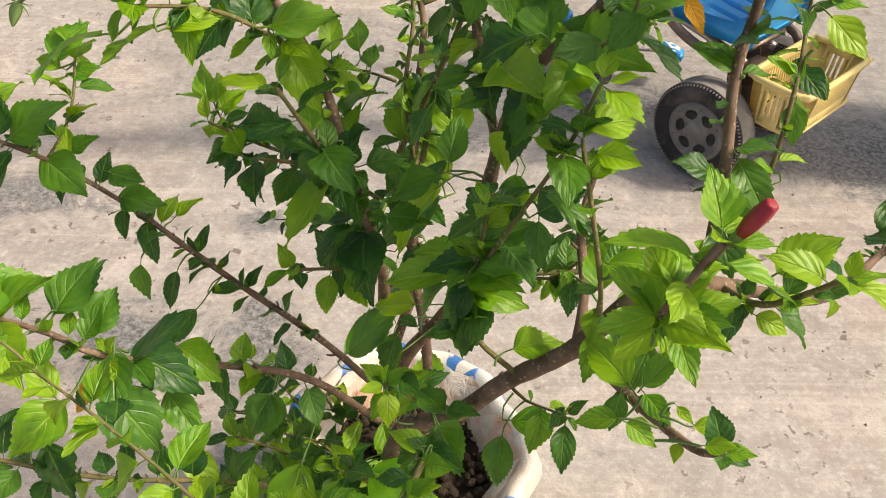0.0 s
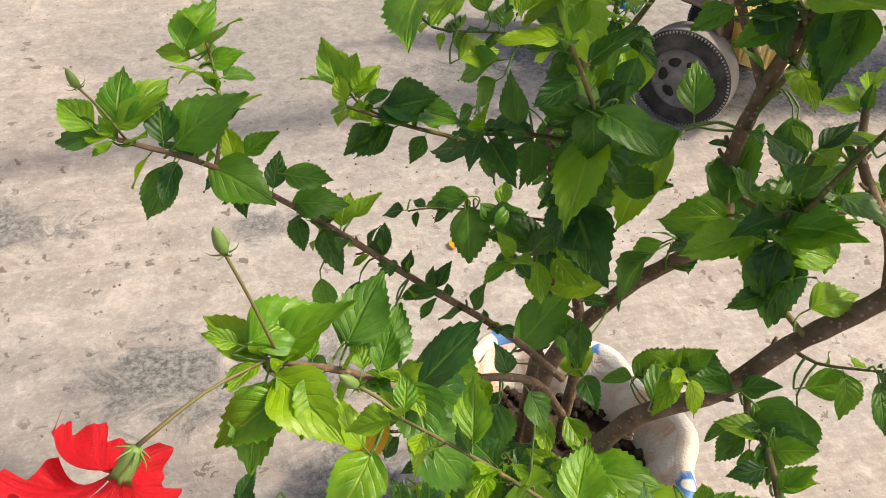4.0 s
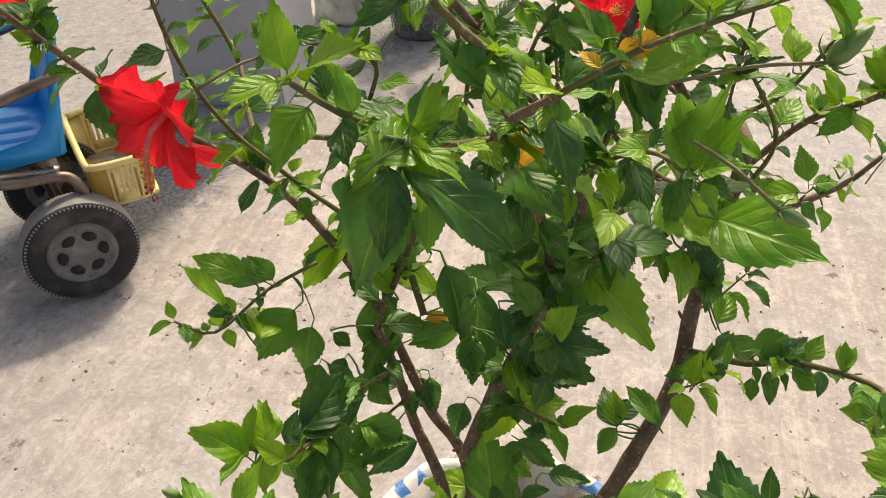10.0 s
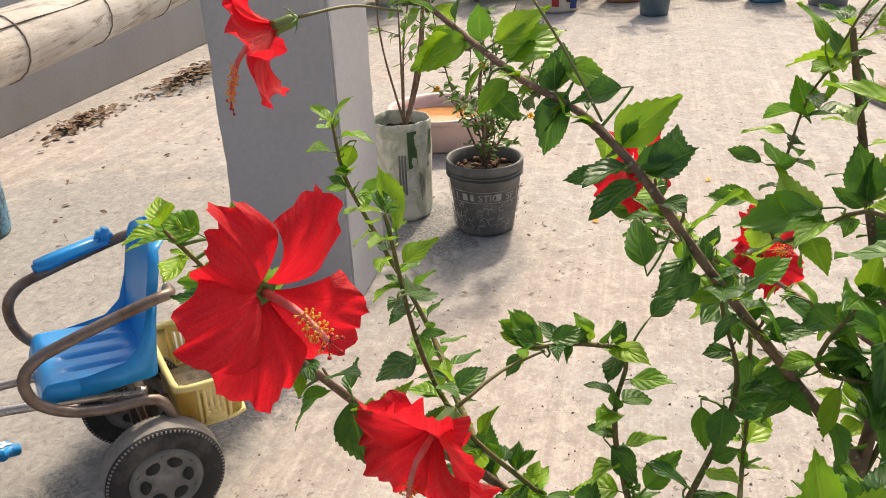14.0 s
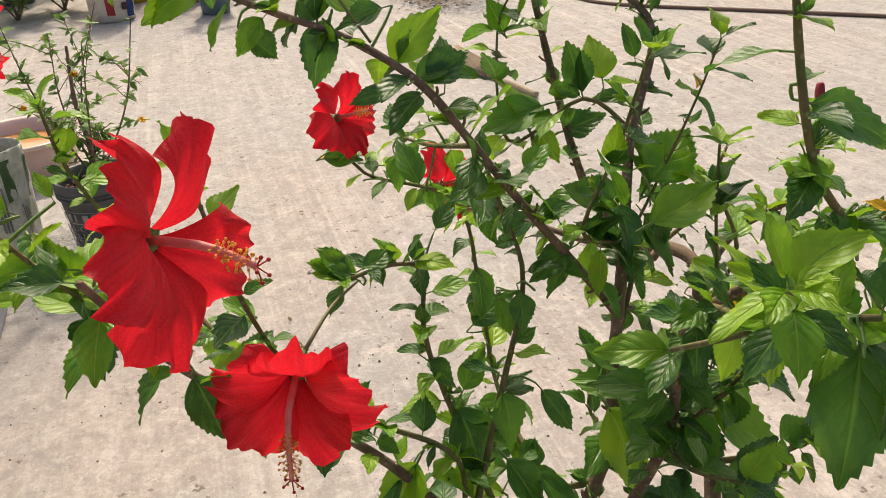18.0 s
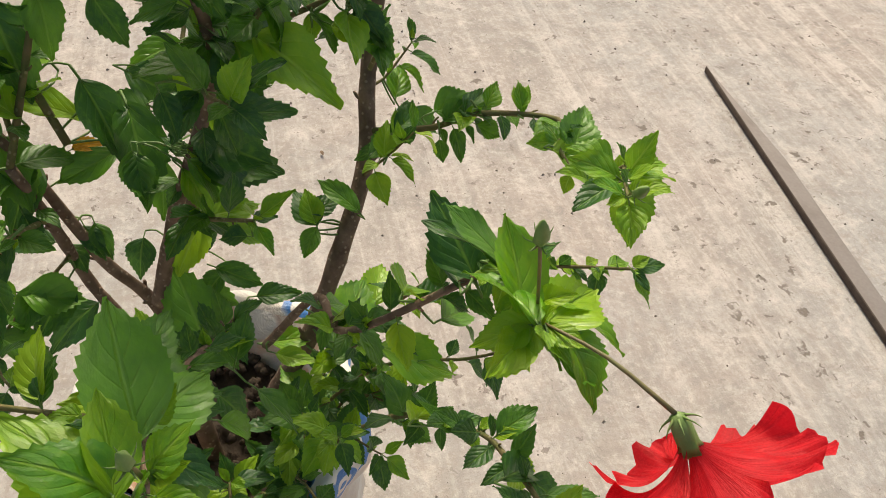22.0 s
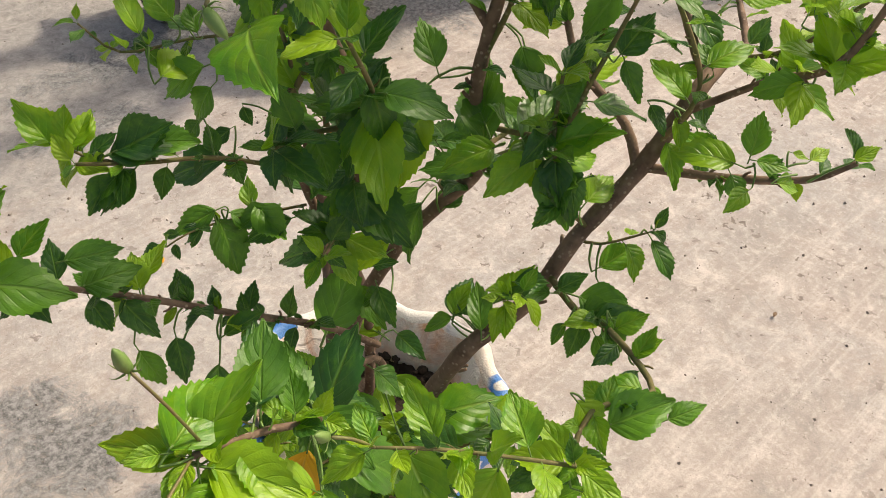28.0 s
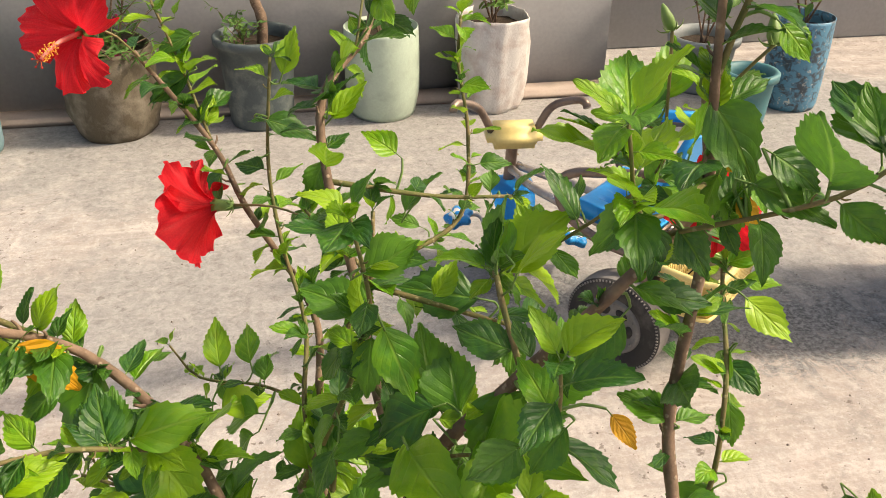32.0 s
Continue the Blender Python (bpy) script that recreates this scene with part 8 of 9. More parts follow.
def basket():
    """Slotted plastic basket: floor, corner walls, thick rim and separate bars."""
    root = thing("basket", "small cream-yellow slotted plastic basket on the tricycle's rear rack", "basket", pose(0.803, 1.668, 0.150, 0, 0, 41.7))
    L, W, H, t = 0.272, 0.132, 0.108, 0.0038
    part("base", box((L - 0.04, W - 0.03, 0.005), (0, 0, 0.009), 0.002), M_CREAM, root)
    part("debris", box((L - 0.06, W - 0.05, 0.004), (0, 0, 0.0138), 0.001), worn("dry_scraps", (0.55, 0.48, 0.36), (0.16, 0.13, 0.10), 0.9, 0, 40, 0.8, 0.6), root, "dry scraps on the basket floor")
    rim = [(L / 2, W / 2), (-L / 2, W / 2), (-L / 2, -W / 2), (L / 2, -W / 2)]
    pts = []
    for (x, y) in rim:
        sx, sy = math.copysign(1, x), math.copysign(1, y)
        order = [(x - sx * 0.03, y), (x - sx * 0.008, y - sy * 0.008), (x, y - sy * 0.03)]
        pts += order[::-1] if sx * sy > 0 else order
    pts.append(pts[0])
    bm = bmesh.new()
    tube([(x, y, H) for x, y in pts], 0.0075, 8, bm, caps=False)
    part("rim", bm, M_CREAM, root)
    bm = bmesh.new()
    tube([(x * 0.90, y * 0.88, 0.012) for x, y in pts], 0.005, 6, bm, caps=False)
    part("base_rim", bm, M_CREAM, root)
    for sx, sy in ((1, 1), (1, -1), (-1, 1), (-1, -1)):
        b = bmesh.new()
        ring = [(0.5 * L - 0.055, 0.5 * W), (0.5 * L - 0.03, 0.5 * W), (0.5 * L - 0.008, 0.5 * W - 0.008), (0.5 * L, 0.5 * W - 0.03), (0.5 * L, 0.5 * W - 0.045)]
        lo = [b.verts.new((sx * x * 0.90, sy * y * 0.88, 0.012)) for x, y in ring]
        hi = [b.verts.new((sx * x, sy * y, H)) for x, y in ring]
        for k in range(4):
            b.faces.new((lo[k], lo[k + 1], hi[k + 1], hi[k]))
        bmesh.ops.solidify(b, geom=b.faces[:], thickness=t)
        bmesh.ops.recalc_face_normals(b, faces=b.faces)
        part("corner", b, M_CREAM, root)
    for s in (-1, 1):
        for k in range(15):
            x = (-0.5 + k / 14) * (L - 0.115)
            part("slat", box((0.0068, t, H - 0.014), (x, s * 0.47 * W, 0.5 * H + 0.006), 0.0008, 1, turn=pose(0, 0, 0, -s * 6)), M_CREAM, root)
        for k in range(6):
            y = (-0.5 + k / 5) * (W - 0.075)
            part("slat", box((t, 0.0066, H - 0.014), (s * 0.475 * L, y, 0.5 * H + 0.006), 0.0008, 1, turn=pose(0, 0, 0, 0, s * 7)), M_CREAM, root)
        part("band", box((L - 0.10, t, 0.016), (0, s * 0.485 * W, H - 0.012), 0.001, 1), M_CREAM, root)
        part("lower_band", box((L - 0.12, t, 0.024), (0, s * 0.452 * W, 0.026), 0.001, 1), M_CREAM, root)
        part("lower_band", box((t, W - 0.09, 0.024), (s * 0.462 * L, 0, 0.026), 0.001, 1), M_CREAM, root)
        part("band", box((t, W - 0.08, 0.016), (s * 0.488 * L, 0, H - 0.012), 0.001, 1), M_CREAM, root)
    return root


basket()


# ---- pots and small plants ----
def small_leaf(name, material, long=1.0, wide=0.45):
    bm = bmesh.new()
    uvl = bm.loops.layers.uv.new("UVMap")
    g = []
    for i in range(5):
        v = i / 4
        w = 0.5 * wide * math.sin(math.pi * (0.06 + 0.94 * v) ** 0.8)
        g.append([bm.verts.new((s * w, v * long, 0.12 * abs(s) * w - 0.16 * v * v)) for s in (-1, 0, 1)])
    for i in range(4):
        for j in range(2):
            f = bm.faces.new((g[i][j], g[i][j + 1], g[i + 1][j + 1], g[i + 1][j]))
            f.smooth = True
            for lp, (a, b) in zip(f.loops, ((i, j), (i, j + 1), (i + 1, j + 1), (i + 1, j))):
                lp[uvl].uv = (0.5 * b, a / 4)
    me = bpy.data.meshes.new(name)
    bm.to_mesh(me)
    bm.free()
    me.materials.append(material)
    return me


M_PALE = leaf_material("pale_shrub_leaf", (0.055, 0.17, 0.022), (0.20, 0.36, 0.06), (0.28, 0.42, 0.10), 0.45)
SMALL = [small_leaf("small_leaf", M_PALE), small_leaf("narrow_leaf", M_PALE, 1.0, 0.16)]
M_PINK = worn("magenta_petal", (0.55, 0.01, 0.16), (0.7, 0.05, 0.25), 0.5)
M_LILAC = worn("lilac_petal", (0.42, 0.16, 0.50), (0.6, 0.35, 0.62), 0.5)
M_BLOOM = worn("white_petal", (0.80, 0.80, 0.78), (0.6, 0.62, 0.6), 0.5)


def scatter(name, mesh, places, parent, label=""):
    """Many small leaves joined into one part."""
    n = len(mesh.vertices)
    a = np.empty(n * 3, np.float32)
    mesh.vertices.foreach_get("co", a)
    a = a.reshape(-1, 3)
    polys = [list(p.vertices) for p in mesh.polygons]
    u = np.empty(len(mesh.loops) * 2, np.float32)
    mesh.uv_layers[0].data.foreach_get("uv", u)
    co = [a @ np.array(m.to_3x3()).T + np.array(m.translation) for m in places]
    faces = [[k * n + i for i in p] for k in range(len(places)) for p in polys]
    me = bpy.data.meshes.new(name)
    me.from_pydata(np.concatenate(co).tolist(), [], faces)
    me.uv_layers.new(name="UVMap").data.foreach_set("uv", np.tile(u, len(places)))
    me.polygons.foreach_set("use_smooth", np.ones(len(faces), bool))
    for m in mesh.materials:
        me.materials.append(m)
    ob = new(name, me)
    if parent is not None:
        ob.parent = parent
    return tagged(ob, label, kind="stuff")


def bushy(parent, foot, top, spread, count, size, seed, stems=3, narrow=False, bare=0.25, r=0.004):
    """A few forking stems with leaves along them, in the parent's own space."""
    rng = random.Random(seed)
    places = []
    for k in range(stems):
        a = 6.28 * k / stems + rng.random()
        h = (top - foot.z) * rng.uniform(0.75, 1.05)
        e = foot + Vector((math.cos(a) * spread * rng.uniform(0.4, 1), math.sin(a) * spread * rng.uniform(0.4, 1), h))
        mid = foot.lerp(e, 0.5) + Vector((rng.uniform(-1, 1), rng.uniform(-1, 1), 0)) * spread * 0.25
        main = [foot + Vector((rng.uniform(-1, 1) * 0.01, rng.uniform(-1, 1) * 0.01, 0)), mid, e]
        part("stem", tube(main, lambda t: r * (1.1 - 0.7 * t), 6, step=0.03, knots=0.2, seed=k), M_BARK, parent)
        P = spline(main, 0.02)
        twigs = [P[int(len(P) * bare):]]
        for j in range(5):
            b = P[int(len(P) * rng.uniform(bare, 0.85))]
            q = b + Vector((rng.uniform(-1, 1), rng.uniform(-1, 1), rng.uniform(0.1, 0.9))) * spread * 0.8
            part("twig", tube([b, b.lerp(q, 0.5) + Vector((0, 0, 0.01)), q], r * 0.35, 5, step=0.03), M_BARK, parent)
            twigs.append(spline([b, b.lerp(q, 0.5) + Vector((0, 0, 0.01)), q], 0.02))
        for _ in range(count // stems):
            tw = rng.choice(twigs)
            p = tw[int(len(tw) * rng.random() ** 0.7 * 0.999)]
            d = Vector((rng.uniform(-1, 1), rng.uniform(-1, 1), rng.uniform(-0.4, 0.7)))
            places.append(Matrix.Translation(p) @ frame_to(d, Vector((rng.uniform(-0.6, 0.6), rng.uniform(-0.6, 0.6), 1))) @ Matrix.Scale(size * rng.uniform(0.6, 1.3), 4))
    scatter("foliage", SMALL[1 if narrow else 0], places, parent)
    return places


def blooms(parent, places, count, size, material, name, seed):
    rng = random.Random(seed)
    for m in rng.sample(places, min(count, len(places))):
        bm = bmesh.new()
        for k in range(5):
            b = slab([(0, 0), (0.35 * size, 0.35 * size), (0.28 * size, 0.9 * size), (-0.28 * size, 0.9 * size), (-0.35 * size, 0.35 * size)], 0.08 * size, 0)
            bmesh.ops.rotate(b, verts=b.verts, cent=(0, 0, 0), matrix=Matrix.Rotation(1.2566 * k, 3, "Z") @ Matrix.Rotation(0.4, 3, "X"))
            join(bm, b)
        ob = part(name, bm, material, parent)
        ob.matrix_basis = Matrix.Translation(m.translation) @ frame_to((rng.uniform(-1, 1), rng.uniform(-1, 1), 0.4), (-0.6, -0.4, 1))


def soil_disc(parent, r, z, seed=0):
    bm = bmesh.new()
    bmesh.ops.create_circle(bm, cap_ends=True, segments=24, radius=r)
    bmesh.ops.subdivide_edges(bm, edges=bm.edges[:], cuts=2, use_grid_fill=True)
    bmesh.ops.translate(bm, vec=(0, 0, z), verts=bm.verts)
    for v in bm.verts:
        v.co.z += 0.012 * noise.noise(v.co * 30 + Vector((seed, 0, 0)))
    return part("soil", bm, M_SOIL, parent)


def pot(name, label, at, r, h, material, foot=0.78, lip=0.012, wob=None, seg=40, plain=False):
    """A round planter with a rolled lip, inner wall and soil."""
    root = thing(name, label, "plant pot", Matrix.Translation((at[0], at[1], 0)))
    prof = [(0, 0.002), (r * foot * 0.97, 0.002), (r * foot, 0.012), (r * (foot + (1 - foot) * 0.45), h * 0.45), (r * 0.985, h - 0.032), (r + lip, h - 0.028), (r + lip * 1.1, h - 0.006), (r + lip * 0.6, h), (r - 0.006, h - 0.002), (r - 0.012, h - 0.03), (r * 0.9, h - 0.08)]
    if plain:
        prof = [(0, 0.002), (r * foot * 0.95, 0.002), (r * foot, 0.02), (r * 1.0, h * 0.3), (r * 1.01, h * 0.7), (r * 0.99, h - 0.012), (r * 0.985, h), (r * 0.96, h), (r * 0.955, h - 0.03), (r * 0.93, h - 0.09)]
    part("body", revolve(prof, seg, wob), material, root)
    soil_disc(root, r * 0.93, h - 0.045, at[0])
    return root


crumple = lambda k: (lambda a, z: 1 + 0.05 * math.sin(3 * a + 9 * z + k) + 0.03 * math.sin(8 * a - 21 * z + k) + 0.02 * math.sin(15 * a + 50 * z) + 0.014 * math.sin(70 * z + 4 * math.sin(3 * a)))

p = pot("blue_drum_pot", "faded blue drum used as a planter by the wall", (-1.13, 3.02), 0.13, 0.36, worn("faded_blue", (0.20, 0.36, 0.42), (0.36, 0.40, 0.40), 0.5, 0, 8, 0.6), 0.96, plain=True)
bushy(p, Vector((0, 0, 0.3)), 0.7, 0.15, 80, 0.05, 1)

p = pot("clay_pot", "brown mud-caked planter with a feathery plant beside the wall", (-0.66, 3.14), 0.150, 0.30, worn("mud_brown", (0.105, 0.085, 0.055), (0.27, 0.235, 0.185), 0.85, 0, 16, 0.9, 1.0), 0.88, plain=True, wob=lambda a, z: 1 + 0.02 * math.sin(5 * a + 30 * z) + 0.018 * math.sin(90 * z + 2 * math.sin(3 * a)) + 0.012 * math.sin(11 * a - 45 * z), seg=72)
pl = bushy(p, Vector((0.03, 0, 0.25)), 0.62, 0.17, 420, 0.055, 2, 5, True, 0.05)
pl2 = bushy(p, Vector((0.06, -0.05, 0.25)), 0.33, 0.16, 260, 0.05, 22, 5, True, 0.0)
blooms(p, pl + pl2, 7, 0.018, M_PINK, "pink_blossom", 3)

p = pot("grey_pot", "dark grey glazed pot with a cut-back trunk", (-0.17, 3.15), 0.128, 0.315, worn("grey_glaze", (0.070, 0.092, 0.098), (0.22, 0.245, 0.225), 0.55, 0, 18, 0.85, 0.5), 0.86, 0.012)
part("trunk", tube([(0.02, 0, 0.25), (0.03, 0, 0.36), (0.01, 0.01, 0.45), (0.04, 0, 0.62)], lambda t: 0.019 - 0.006 * t, 10, knots=0.2), M_BARK, p, "rough grey-brown trunk")
bushy(p, Vector((-0.04, -0.03, 0.27)), 0.36, 0.09, 220, 0.022, 4, 6, False, 0.0, 0.002)
bushy(p, Vector((0.04, 0, 0.6)), 0.9, 0.2, 90, 0.06, 5)

p = pot("green_pot", "pale mint-green plastic planter by the wall", (0.26, 3.17), 0.132, 0.315, worn("mint_plastic", (0.50, 0.60, 0.48), (0.36, 0.42, 0.34), 0.45, 0, 15, 0.75, 0.25), 0.90, plain=True)
bushy(p, Vector((0, 0, 0.28)), 0.75, 0.14, 110, 0.05, 6, 3)

p = pot("white_sack_planter", "dirty white plastic sack planter with rolled mouth", (0.66, 3.19), 0.128, 0.335, worn("dirty_white_sack", (0.66, 0.63, 0.60), (0.44, 0.32, 0.28), 0.45, 0, 17, 0.85, 0.9), 0.94, wob=crumple(1), plain=True, seg=56)
bushy(p, Vector((0, 0, 0.30)), 0.62, 0.16, 190, 0.045, 7, 4)

p = pot("steel_grey_pot", "grey plastic pot with a leggy plant", (1.50, 3.24), 0.125, 0.21, worn("grey_plastic", (0.22, 0.25, 0.26), (0.34, 0.34, 0.33), 0.5, 0, 10, 0.6), 0.85)
bushy(p, Vector((0, 0, 0.17)), 0.60, 0.13, 120, 0.05, 8, 4)

drum = Nodes("painted_drum")
v = drum.coords()
c = drum.mix(drum.ramp(drum.noise(v, 24, 5, 0.7, 1.2), ((0.42, 0.0), (0.52, 1.0))), (0.055, 0.075, 0.095), (0.10, 0.27, 0.40))
c = drum.mix(drum.ramp(drum.noise(v, 60, 4, 0.7, 0.6), ((0.60, 0.0), (0.66, 0.9))), c, (0.55, 0.55, 0.50))
M_DRUM = drum.done(drum.principled(c, 0.5, 0.0, drum.bump(drum.noise(v, 80, 3), 0.2, 0.003)))
p = pot("painted_drum", "dark drum planter splashed with blue and white paint", (1.76, 3.02), 0.105, 0.33, M_DRUM, 0.97, plain=True)
bushy(p, Vector((0, 0, 0.28)), 0.66, 0.13, 90, 0.055, 9, 4)
p = pot("teal_pot", "small teal plastic pot beside the drum", (1.50, 2.86), 0.085, 0.20, worn("teal_plastic", (0.06, 0.20, 0.22), (0.2, 0.28, 0.27), 0.5), 0.85)


def nursery_pot():
    root = pot("nursery_pot", "dusty black plastic nursery pot with pale printed band", (2.07, 1.297), 0.122, 0.245, worn("dusty_black_plastic", (0.110, 0.110, 0.108), (0.24, 0.235, 0.22), 0.6, 0, 11, 0.85, 0.2), 0.78, 0.004)
    for z in (0.196, 0.208, 0.222):  # moulded rings under the lip
        part("ring", revolve([(0.1185, z - 0.003), (0.1255, z - 0.002), (0.1262, z), (0.1255, z + 0.002), (0.1185, z + 0.003)], 48), root.children[0].data.materials[0], root)
    M_PRINT = worn("pale_print", (0.40, 0.40, 0.38), (0.20, 0.20, 0.19), 0.7, 0, 30, 0.7)
    r_at = lambda z: 0.122 * (0.80 + 0.20 * min(1, z / 0.21)) + 0.0015
    rng = random.Random(8)
    for k in range(26):  # lettering worn past reading
        a0, z0, hh = 0.2416 * k, 0.132, 0.024
        if 3.0 < a0 < 4.3 and k != 15:
            continue
        w = (0.10, 0.14, 0.06, 0.16)[k % 4]
        bm = bmesh.new()
        lo = [bm.verts.new((r_at(z0) * math.cos(a0 + w * i / 3), r_at(z0) * math.sin(a0 + w * i / 3), z0)) for i in range(4)]
        hi = [bm.verts.new((r_at(z0 + hh) * math.cos(a0 + w * i / 3), r_at(z0 + hh) * math.sin(a0 + w * i / 3), z0 + hh)) for i in range(4)]
        for i in range(3):
            bm.faces.new((lo[i], lo[i + 1], hi[i + 1], hi[i]))
        part("print_bar", bm, M_PRINT, root)
    for word, a0 in (("STIC", 3.12), ("SP", 3.92)):
        cu = bpy.data.curves.new("lettering", "FONT")
        cu.body, cu.size, cu.extrude = word, 0.034, 0.0003
        tmp = new("lettering", cu)
        me = bpy.data.meshes.new_from_object(tmp)
        bpy.data.objects.remove(tmp)
        bpy.data.curves.remove(cu)
        for v in me.vertices:
            z = 0.132 + v.co.y
            a, rr = a0 + v.co.x / 0.115, r_at(z) + 0.001 + v.co.z
            v.co = (rr * math.cos(a), rr * math.sin(a), z)
        me.materials.append(M_PRINT)
        ob = new("lettering", me)
        ob.parent = root
        tagged(ob, "worn pale lettering")
    for z in (0.125, 0.163):
        part("print_line", tube([((r_at(z)) * math.cos(a), r_at(z) * math.sin(a), z) for a in (2 * math.pi * i / 48 for i in range(49))], 0.0012, 4, smooth=False, caps=False), M_PRINT, root)
    bm = bmesh.new()
    for k in range(120):  # scrolled ornament
        a, z = rng.random() * 6.283, rng.uniform(0.03, 0.115)
        c = Vector((math.cos(a), math.sin(a), 0))
        t = Vector((-math.sin(a), math.cos(a), 0))
        s = rng.uniform(0.006, 0.013)
        tube([c * (r_at(z + s * math.sin(q))) + t * s * math.cos(q) + Vector((0, 0, z + s * math.sin(q))) for q in (0.8 * j + k for j in range(6))], 0.0009, 4, bm, step=0.006)
    tagged(part("ornament", bm, M_PRINT, root), "pale scrolled ornament", kind="stuff")
    part("trunk", tube([(0.01, 0, 0.19), (0.02, 0.0, 0.32), (0.0, 0.01, 0.46), (0.02, 0.0, 0.62)], lambda t: 0.010 - 0.006 * t, 8, knots=0.2), M_BARK, root)
    spots = bushy(root, Vector((0.01, 0, 0.21)), 0.70, 0.20, 460, 0.034, 10, 5, False, 0.12, 0.0035)
    bushy(root, Vector((0.015, 0, 0.24)), 0.40, 0.10, 120, 0.036, 14, 4, False, 0.1, 0.003)
    blooms(root, spots, 6, 0.014, M_YELLOW, "yellow_blossom", 9)
    rng = random.Random(2)
    for k in range(60):
        a, r = rng.random() * 6.28, 0.1 * math.sqrt(rng.random())
        b = bmesh.new()
        ball(rng.uniform(0.005, 0.010), (r * math.cos(a), r * math.sin(a), 0.208), b)
        part("chip", b, worn("bark_chip", (0.22, 0.12, 0.075), (0.1, 0.06, 0.04), 0.9) if k == 0 else bpy.data.materials["bark_chip"], root)
    return root


nursery_pot()


def printed_sack():
    n = Nodes("fertiliser_sack")
    v = n.coords()
    sep = n.add("ShaderNodeSeparateXYZ")
    n.link(v, sep.inputs[0])
    c = n.mix(n.ramp(n.noise(v, 14, 5, 0.65, 0.6), ((0.42, 0.0), (0.62, 0.85))), (0.60, 0.61, 0.54), (0.30, 0.33, 0.24))
    c = n.mix(n.ramp(n.noise(v, 34, 4, 0.6, 0.9), ((0.60, 0.0), (0.68, 0.6))), c, (0.16, 0.16, 0.14))
    m = n.done(n.principled(c, 0.45, 0, n.bump(n.noise(v, 50, 4), 0.4, 0.004)))
    root = pot("printed_sack_planter", "crumpled white and green printed sack planter beside the post", (2.16, 1.60), 0.098, 0.34, m, 1.02, wob=crumple(3), plain=True, seg=56)
    green, dark = worn("print_green", (0.035, 0.095, 0.025), (0.1, 0.16, 0.07), 0.5), worn("print_dark", (0.13, 0.13, 0.12), (0.3, 0.3, 0.28), 0.5)
    wob = crumple(3)

    def patch(a0, a1, z0, z1, mat):
        bm = bmesh.new()
        rows = []
        for j in range(7):
            z = z0 + (z1 - z0) * j / 6
            rows.append([bm.verts.new((0.1015 * wob(a, z) * math.cos(a), 0.1015 * wob(a, z) * math.sin(a), z)) for a in (a0 + (a1 - a0) * i / 6 for i in range(7))])
        for lo, hi in zip(rows, rows[1:]):
            for i in range(6):
                bm.faces.new((lo[i], lo[i + 1], hi[i + 1], hi[i]))
        part("print", bm, mat, root)

    patch(3.62, 3.98, 0.19, 0.315, green)
    patch(4.5, 4.7, 0.18, 0.31, green)
    for k in range(5):
        patch(4.02 + 0.055 * k, 4.05 + 0.055 * k, 0.07 + 0.008 * (k % 2), 0.17 - 0.006 * k, dark)
    for k in range(3):
        patch(3.3 + 0.09 * k, 3.36 + 0.09 * k, 0.10, 0.24, dark)
    for k, (dx, dy) in enumerate(((0.02, -0.03), (-0.02, -0.05))):
        q = [Vector((0.0, -0.01, 0.28)), Vector((0.01 + dx, -0.03 + dy, 0.5)), Vector((dx * 2, -0.06 + dy, 0.75)), Vector((dx * 3, -0.05 + dy, 1.05))]
        part("stem", tube(q, lambda t: 0.006 - 0.003 * t, 8, knots=0.25, seed=k), M_BARK, root)
    bushy(root, Vector((0.0, -0.02, 0.3)), 0.95, 0.2, 110, 0.04, 12, 3, False, 0.30, 0.004)
    return root


printed_sack()


def tub():
    root = thing("wash_tub", "round pink plastic tub holding murky orange water", "tub", Matrix.Translation((2.94, 1.645, 0)) @ Matrix.Diagonal((1.08, 1.08, 1.0, 1)))
    part("tub_body", revolve([(0, 0.002), (0.155, 0.002), (0.165, 0.012), (0.185, 0.10), (0.197, 0.135), (0.214, 0.138), (0.217, 0.150), (0.210, 0.156), (0.194, 0.152), (0.182, 0.12), (0.170, 0.05), (0, 0.045)], 48), worn("pink_plastic", (0.68, 0.50, 0.46), (0.5, 0.36, 0.31), 0.4, 0, 8, 0.5), root)
    n = Nodes("murky_water")
    v = n.coords()
    c = n.mix(n.noise(v, 9, 3), (0.52, 0.23, 0.065), (0.62, 0.33, 0.13))
    bm = revolve([(0, 0.102), (0.08, 0.102), (0.1815, 0.102)], 48)
    part("water", bm, n.done(n.principled(c, 0.08, 0, n.bump(n.noise(v, 30, 2), 0.05, 0.002))), root, "still orange-brown water")
    return root


tub()


# ---- far side of the terrace ----
def far_pot(name, label, at, r, h, colour, dirt, plant=None, wrap=False, foot=0.8):
    mat = worn(name + "_skin", colour, dirt, 0.5, 0, 9, 0.7, 0.2)
    p = pot(name, label, at, r, h, mat, foot, plain=wrap, wob=crumple(at[0]) if wrap else None, seg=32)
    if plant:
        bushy(p, Vector((0, 0, h - 0.05)), *plant)
    return p


